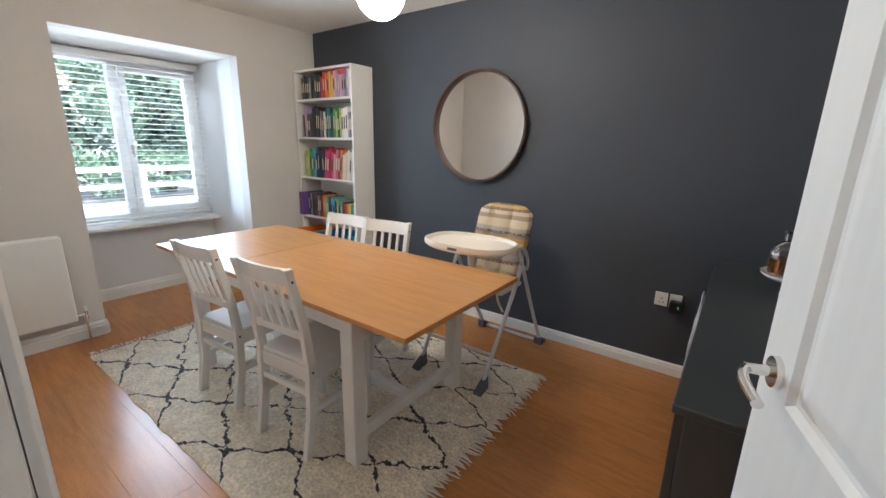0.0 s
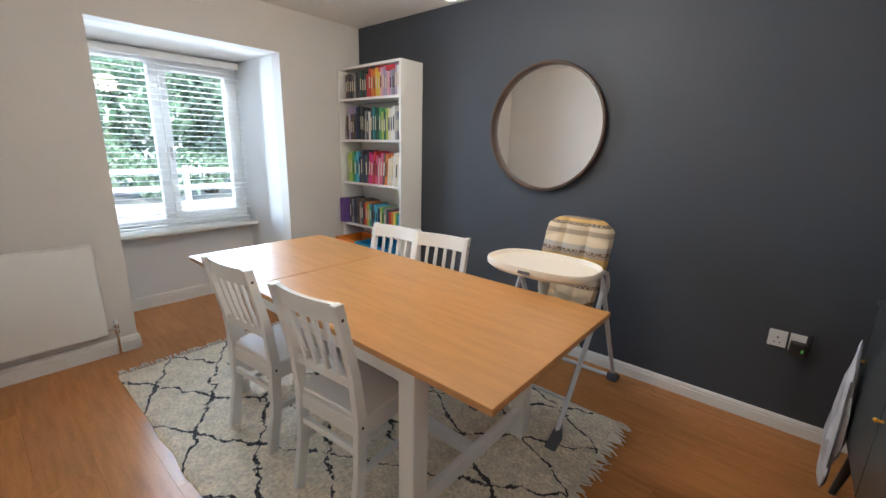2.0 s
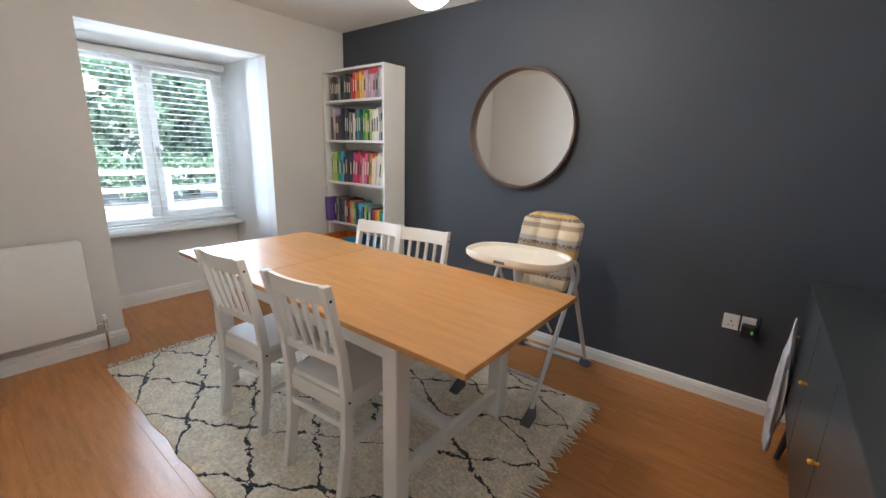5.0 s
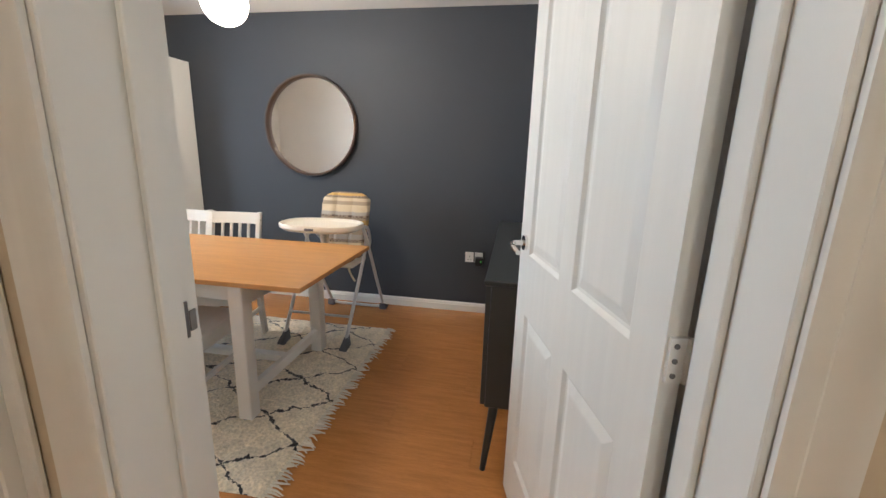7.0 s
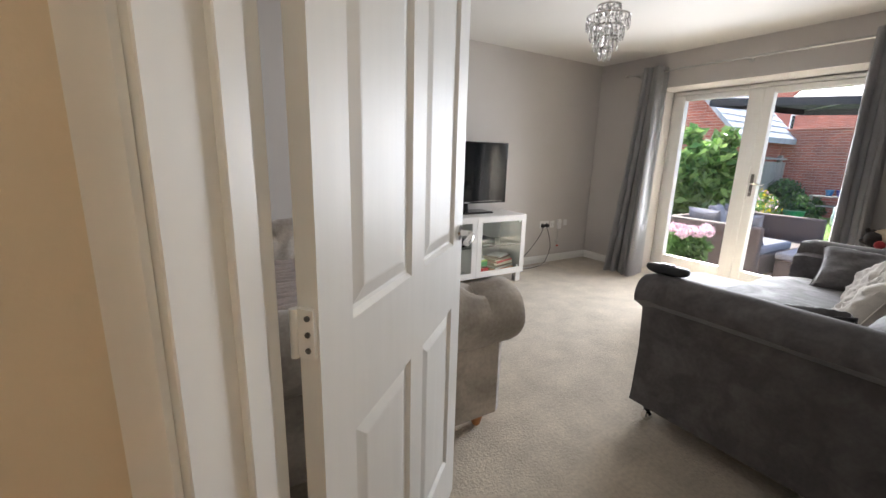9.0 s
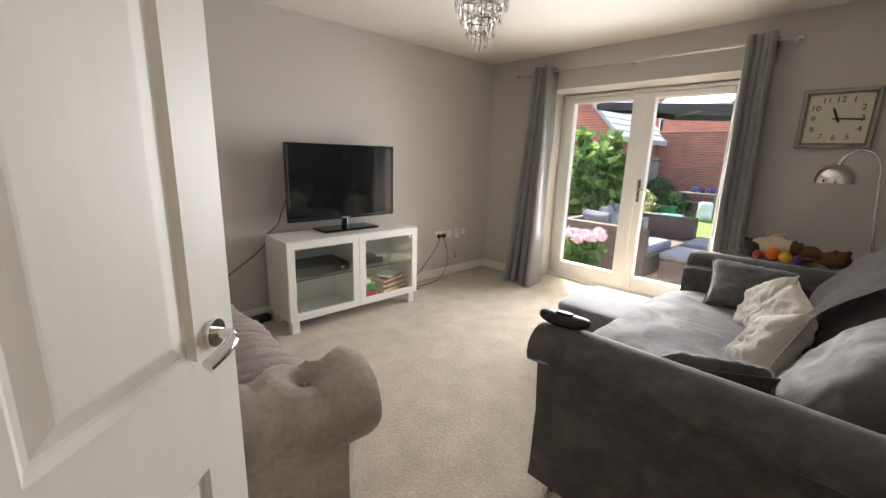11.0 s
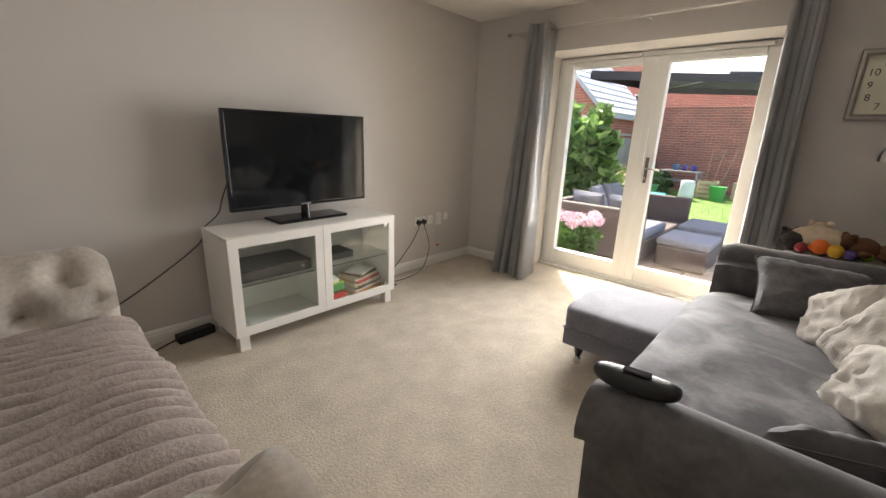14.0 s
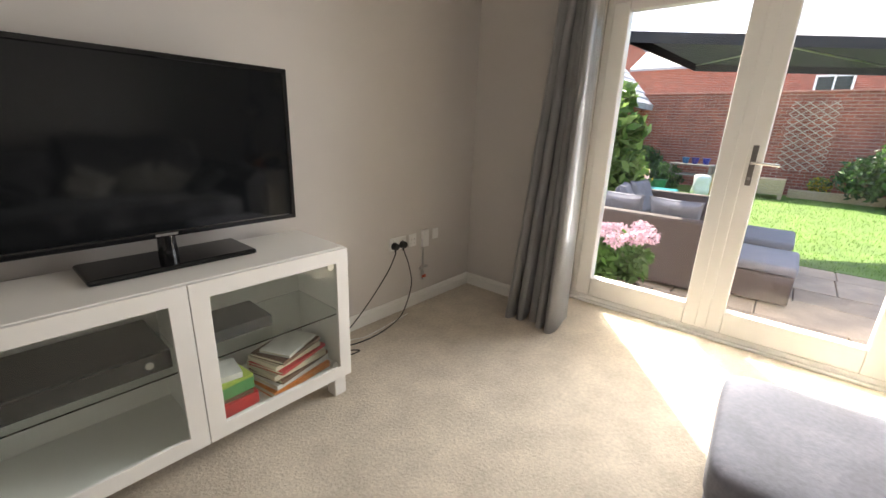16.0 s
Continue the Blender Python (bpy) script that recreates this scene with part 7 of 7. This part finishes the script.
for i, (x, y, rz, ry) in enumerate(((7.24, 2.1, 90, 0), (7.26, 2.6, 84, 0), (8.0, 2.78, 10, 0), (8.55, 2.76, -6, 0))):
    cushion("garden_cushion", "grey outdoor cushion on the rattan sofa", "pad", (x, y, 0.44), 0.46, 0.44, 0.16, 68, 0, rz, 30.0 + i)
for name, x0, y0, x1, y1, h in (("garden_footstool", 7.20, 1.13, 7.88, 1.68, 0.11), ("garden_footstool", 8.20, 1.18, 8.95, 1.70, 0.12)):
    root = thing(name, "low rattan footstool with a grey pad", "footstool", group="garden footstools")
    part("frame", boxes((x0, y0, GZ + 0.02, x1, y1, h), bevel=0.02, seg=2), M["rattan"], root)
    part("pad", boxes((x0 - 0.01, y0 - 0.01, h + 0.001, x1 + 0.01, y1 + 0.01, h + 0.09), bevel=0.03, seg=3), M["pad"], root, "", True)

root = thing("parasol", "large charcoal cantilever parasol open over the patio", "parasol")
bm = bmesh.new()
pc, ez = (9.75, 1.75), 2.15
corners = [(7.27, 2.82), (9.05, 0.50), (12.1, 0.45), (10.44, 2.82)]
apex = bm.verts.new((pc[0], pc[1], ez + 0.17))
top = [bm.verts.new((x, y, ez + 0.10 * (x > 9.5))) for x, y in corners]
low = [bm.verts.new((x, y, ez - 0.10 + 0.10 * (x > 9.5))) for x, y in corners]
for i in range(4):
    bm.faces.new((top[i], top[(i + 1) % 4], apex))
    bm.faces.new((low[i], low[(i + 1) % 4], top[(i + 1) % 4], top[i]))
bmesh.ops.solidify(bm, geom=bm.faces[:], thickness=0.004)
part("canopy", bm, M["canopy"], root)
for x, y in corners:
    part("rib", sweep(bmesh.new(), [(pc[0], pc[1], ez + 0.15), (x, y, ez - 0.02 + 0.10 * (x > 9.5))], 0.010, 6), M["brushed"], root)
part("mast", cyl(bmesh.new(), (11.6, -0.9, GZ), (11.6, -0.9, 2.42), 0.035, seg=14), M["canopy"], root, "", True)
part("boom", sweep(bmesh.new(), [(11.6, -0.9, 2.38), (9.75, 1.75, ez + 0.20)], 0.028, 10), M["canopy"], root, "", True)

# ---------------------------------------------------------------- clutter at the end of the lawn
root = thing("potting_table", "grey slatted potting table with pots", "table", pose(15.4, 3.44, GZ + 0.03))
for k in range(5):
    part("slat", boxes((-0.3 + k * 0.125, -0.5, 0.62, -0.19 + k * 0.125, 0.5, 0.645), bevel=0.003), M["fence_wood"], root)
part("shelf", boxes((-0.3, -0.48, 0.36, 0.32, 0.48, 0.39)), M["fence_wood"], root)
for xx in (-0.27, 0.29):
    for yy in (-0.45, 0.45):
        part("leg", boxes((xx - 0.03, yy - 0.03, -0.03, xx + 0.03, yy + 0.03, 0.62)), M["fence_wood"], root)
for k, (y, col) in enumerate(((3.15, (0.04, 0.05, 0.30)), (3.4, (0.05, 0.04, 0.22)), (3.62, (0.03, 0.14, 0.30)))):
    tagged(obj("plant_pot", lathe(bmesh.new(), [(0.06, 0), (0.09, 0.14), (0.095, 0.16), (0.08, 0.16)], 16, (15.4, y, GZ + 0.6755)), colour_mat("pot_glaze_" + "abc"[k], col, 0.3), None, "", True), "small blue glazed pot on the potting table", "plant pot", "pots on the potting table")
for y, r, h, col, nm in ((2.36, 0.20, 0.38, (0.03, 0.30, 0.06), "green_tub"), (4.05, 0.24, 0.26, (0.02, 0.22, 0.09), "green_trug")):
    tagged(obj(nm, lathe(bmesh.new(), [(r * 0.8, 0), (r, h), (r * 1.05, h), (r * 0.95, h - 0.01)], 20, (14.7, y, GZ)), colour_mat(nm + "_plastic", col, 0.4), None, "", True), "green plastic garden tub on the grass", "tub")
root = thing("compost_sack", "white sack of compost slumped on the grass", "sack", pose(14.3, 3.00, GZ + 0.24, 0, 0, 20))
bm = bmesh.new()
soft_block(bm, 0.42, 0.34, 0.50, 10, 4, 0.06, 5, 3.0)
part("sack", bm, M["white_plastic"], root, "", True)
root = thing("crate", "slatted wooden crate at the lawn edge", "crate", pose(15.0, 2.66, GZ))
for z in (0.04, 0.16, 0.28, 0.40):
    part("slat", boxes((-0.2, -0.22, z, -0.185, 0.22, z + 0.08)), M["timber"], root)
    part("slat", boxes((-0.185, -0.22, z, 0.2, -0.205, z + 0.08)), M["timber"], root)
for yy in (-0.2, 0.2):
    part("post", boxes((-0.184, yy - 0.02, 0, -0.15, yy + 0.02, 0.5)), M["timber"], root)
tagged(obj("water_tray", boxes((13.3, 3.4, GZ + 0.001, 14.1, 4.4, GZ + 0.12), bevel=0.03, seg=2), colour_mat("turquoise_plastic", (0.05, 0.40, 0.45), 0.3), None, "", True), "turquoise plastic tray on the grass", "tray")
for k in range(3):
    tagged(obj("garden_cane", sweep(bmesh.new(), [(15.2, 2.8 - 0.15 * k, GZ), (15.3, 2.75 - 0.28 * k, 1.15)], 0.008, 5), M["timber"]), "thin bamboo garden cane", "cane", "garden canes")

# ---------------------------------------------------------------- houses beyond the walls
def house(name, x0, y0, x1, y1, eaves, ridge, along, label, windows=()):
    root = thing(name, label, "house")
    part("wall", boxes((x0, y0, GZ, x1, y1, eaves)), M["brick"], root)
    bm = bmesh.new()
    o = 0.3
    if along == "y":
        xm = (x0 + x1) / 2
        sec = [(x0 - o, eaves - 0.15), (xm, ridge), (x1 + o, eaves - 0.15), (x1 + o, eaves - 0.03), (xm, ridge + 0.14), (x0 - o, eaves - 0.03)]
        ends = [[bm.verts.new((px, yy, pz)) for px, pz in sec] for yy in (y0 - o, y1 + o)]
        gab = [[(x0, yy, eaves), (x1, yy, eaves), (xm, yy, ridge)] for yy in (y0, y1)]
    else:
        ym = (y0 + y1) / 2
        sec = [(y0 - o, eaves - 0.15), (ym, ridge), (y1 + o, eaves - 0.15), (y1 + o, eaves - 0.03), (ym, ridge + 0.14), (y0 - o, eaves - 0.03)]
        ends = [[bm.verts.new((xx, py, pz)) for py, pz in sec] for xx in (x0 - o, x1 + o)]
        gab = [[(xx, y0, eaves), (xx, y1, eaves), (xx, ym, ridge)] for xx in (x0, x1)]
    bridge(bm, *ends)
    bm.faces.new(ends[0])
    bm.faces.new(ends[1][::-1])
    part("roof", bm, M["slate"], root, "grey slate roof")
    for t in gab:
        bm = bmesh.new()
        d = 0.05 if t is gab[0] else -0.05
        a = [bm.verts.new(p) for p in t]
        b = [bm.verts.new((p[0] + (d if along != "y" else 0), p[1] + (d if along == "y" else 0), p[2])) for p in t]
        bridge(bm, a, b)
        bm.faces.new(a)
        bm.faces.new(b[::-1])
        part("gable", bm, M["brick"], root)
    for wy, wz, ww, wh in windows:
        fr = part("window", boxes((x0 - 0.05, wy - ww / 2, wz, x0 + 0.02, wy + ww / 2, wz + 0.08), (x0 - 0.05, wy - ww / 2, wz + wh - 0.08, x0 + 0.02, wy + ww / 2, wz + wh), (x0 - 0.05, wy - ww / 2, wz + 0.08, x0 + 0.02, wy - ww / 2 + 0.08, wz + wh - 0.08), (x0 - 0.05, wy + ww / 2 - 0.08, wz + 0.08, x0 + 0.02, wy + ww / 2, wz + wh - 0.08), (x0 - 0.04, wy - 0.03, wz + 0.08, x0 + 0.02, wy + 0.03, wz + wh - 0.08)), M["upvc"], root)
        part("pane", boxes((x0 - 0.015, wy - ww / 2 + 0.08, wz + 0.08, x0 - 0.005, wy + ww / 2 - 0.08, wz + wh - 0.08)), M["screen"], fr)
    return root


house("brick_house", 26, -9, 34, 8.5, 4.3, 6.2, "y", "red brick terrace beyond the garden wall", ((1.0, 2.6, 1.2, 1.1), (-4, 2.6, 1.2, 1.1)))
house("gabled_house", 38, 10, 47, 19, 5.6, 9.0, "x", "red brick gabled house with a grey roof", ((12.5, 3.6, 1.1, 1.2), (16.0, 3.6, 1.1, 1.2)))
garage = house("garage", 13.3, 5.25, 16.4, 9.25, 2.02, 4.3, "x", "neighbour's brick garage with a pale tiled roof")
rise, run = 4.3 - 1.87, 2.3
for k in range(13):
    f0, f1 = k / 13, (k + 1) / 13
    bm = bmesh.new()
    ys, zs = 4.95 + run * f0, 1.99 + rise * f0
    ye, ze = 4.95 + run * f1 + 0.05, 1.99 + rise * f1 + 0.05
    a = [bm.verts.new((x, yy, zz)) for x in (12.98, 16.72) for yy, zz in ((ys - 0.01, zs + 0.03), (ye, ze + 0.005), (ye, ze - 0.02), (ys - 0.01, zs - 0.005))]
    bridge(bm, a[:4], a[4:])
    bm.faces.new(a[:4])
    bm.faces.new(a[4:][::-1])
    part("tile_course", bm, M["slate"], garage)

# ---------------------------------------------------------------- street side, beyond the bay window
root = thing("street_railing", "white post and rail fence along the pavement", "railing")
for k in range(9):
    part("post", boxes((-10.05, -4 + k * 1.5, GZ - 0.06, -9.95, -3.9 + k * 1.5, 0.85), bevel=0.01), M["upvc"], root)
for z in (0.35, 0.70):
    part("rail", boxes((-10.11, -4.2, z, -10.06, 8.4, z + 0.10), bevel=0.01), M["upvc"], root)
for k, (x, y, s) in enumerate(((-14.5, -1.0, 1.0), (-15.5, 2.6, 1.15), (-14.3, 5.6, 0.95), (-16.5, 8.6, 1.2), (-15.5, -4.8, 1.1), (-16, 12.5, 1.1))):
    root = thing("street_tree", "broad leafy green tree beyond the street", "tree", pose(x, y, GZ - 0.06), "trees beyond the street")
    part("trunk", sweep(bmesh.new(), curve_points([(0, 0, 0), (0.05, 0.1, 1.2 * s), (-0.05, 0.05, 2.6 * s), (0.1, 0, 4.0 * s)], 5), [0.22 * s - 0.009 * q for q in range(16)], 9), M["trunk"], root, "", True)
    for q in range(5):
        a = q * 1.3 + k
        part("limb", sweep(bmesh.new(), curve_points([(0, 0.05, (1.3 + 0.4 * q) * s), (0.6 * math.cos(a), 0.6 * math.sin(a), (2.0 + 0.4 * q) * s), (1.4 * math.cos(a), 1.4 * math.sin(a), (2.5 + 0.5 * q) * s)], 4), [0.08, 0.075, 0.07, 0.06, 0.055, 0.05, 0.04, 0.03, 0.02], 7), M["trunk"], root, "", True)
    blobs = [(rng.normal(0, 1.0) * s, rng.normal(0, 1.0) * s, (2.9 + rng.normal(0, 0.9)) * s, 0.9 * s, 0.9 * s, 0.75 * s) for q in range(17)]
    for mat, cnt in (("leaf_street", 2400), ("leaf_washed", 5200)):
        leaves("crown", root, mat, rng, blobs, cnt, 0.14)
root = thing("hedge", "dense green hedge along the far pavement", "hedge")
for mat, cnt in (("leaf_street", 4500), ("leaf_washed", 7000)):
    leaves("foliage", root, mat, rng, [(-12.9, -5 + 1.1 * q, 0.60 + 0.15 * math.sin(q * 2.1), 0.7, 0.9, 0.62) for q in range(17)], cnt, 0.09)


# ---------------------------------------------------------------- laminate boards, one object each, sharing three meshes
root = thing("laminate_floor", "warm orange oak laminate boards with a soft sheen", "floor", kind="structure")
BW = 0.19
board_mesh = {}


def board(x0, x1, y0):
    """One board along x, its upper edges eased."""
    key = round(x1 - x0, 3)
    if key not in board_mesh:
        bm = bmesh.new()
        ln, e = x1 - x0, 0.0007
        lo_v = [bm.verts.new(p) for p in ((0, 0, -0.011), (ln, 0, -0.011), (ln, BW, -0.011), (0, BW, -0.011))]
        md = [bm.verts.new(p) for p in ((0.0001, 0.0001, -0.0007), (ln - 0.0001, 0.0001, -0.0007), (ln - 0.0001, BW - 0.0001, -0.0007), (0.0001, BW - 0.0001, -0.0007))]
        hi_v = [bm.verts.new(p) for p in ((e, e, 0), (ln - e, e, 0), (ln - e, BW - e, 0), (e, BW - e, 0))]
        bridge(bm, lo_v, md)
        bridge(bm, md, hi_v)
        bm.faces.new(hi_v)
        bmesh.ops.recalc_face_normals(bm, faces=bm.faces)
        me = bpy.data.meshes.new("board")
        bm.to_mesh(me)
        bm.free()
        me.materials.append(M["laminate"])
        board_mesh[key] = me
    ob = new("board", board_mesh[key])
    ob.parent = root
    ob.matrix_basis = pose(x0, y0, 0)


row = 0
y = -2.3
while y < 2.92:
    hall = y + BW < 0.10
    left = -1.6 if hall else (-3.95 if BY0 - BW * 0.6 < y < BY1 - 0.02 else -3.2)
    right = 1.64 if hall else 0.92
    x = left - (row * 0.43) % 1.2
    while x < right:
        a, b = max(x, left), min(x + 1.2, right)
        if b - a > 0.02:
            board(round(a, 2), round(b, 2), y)
        x += 1.2
    y += BW
    row += 1
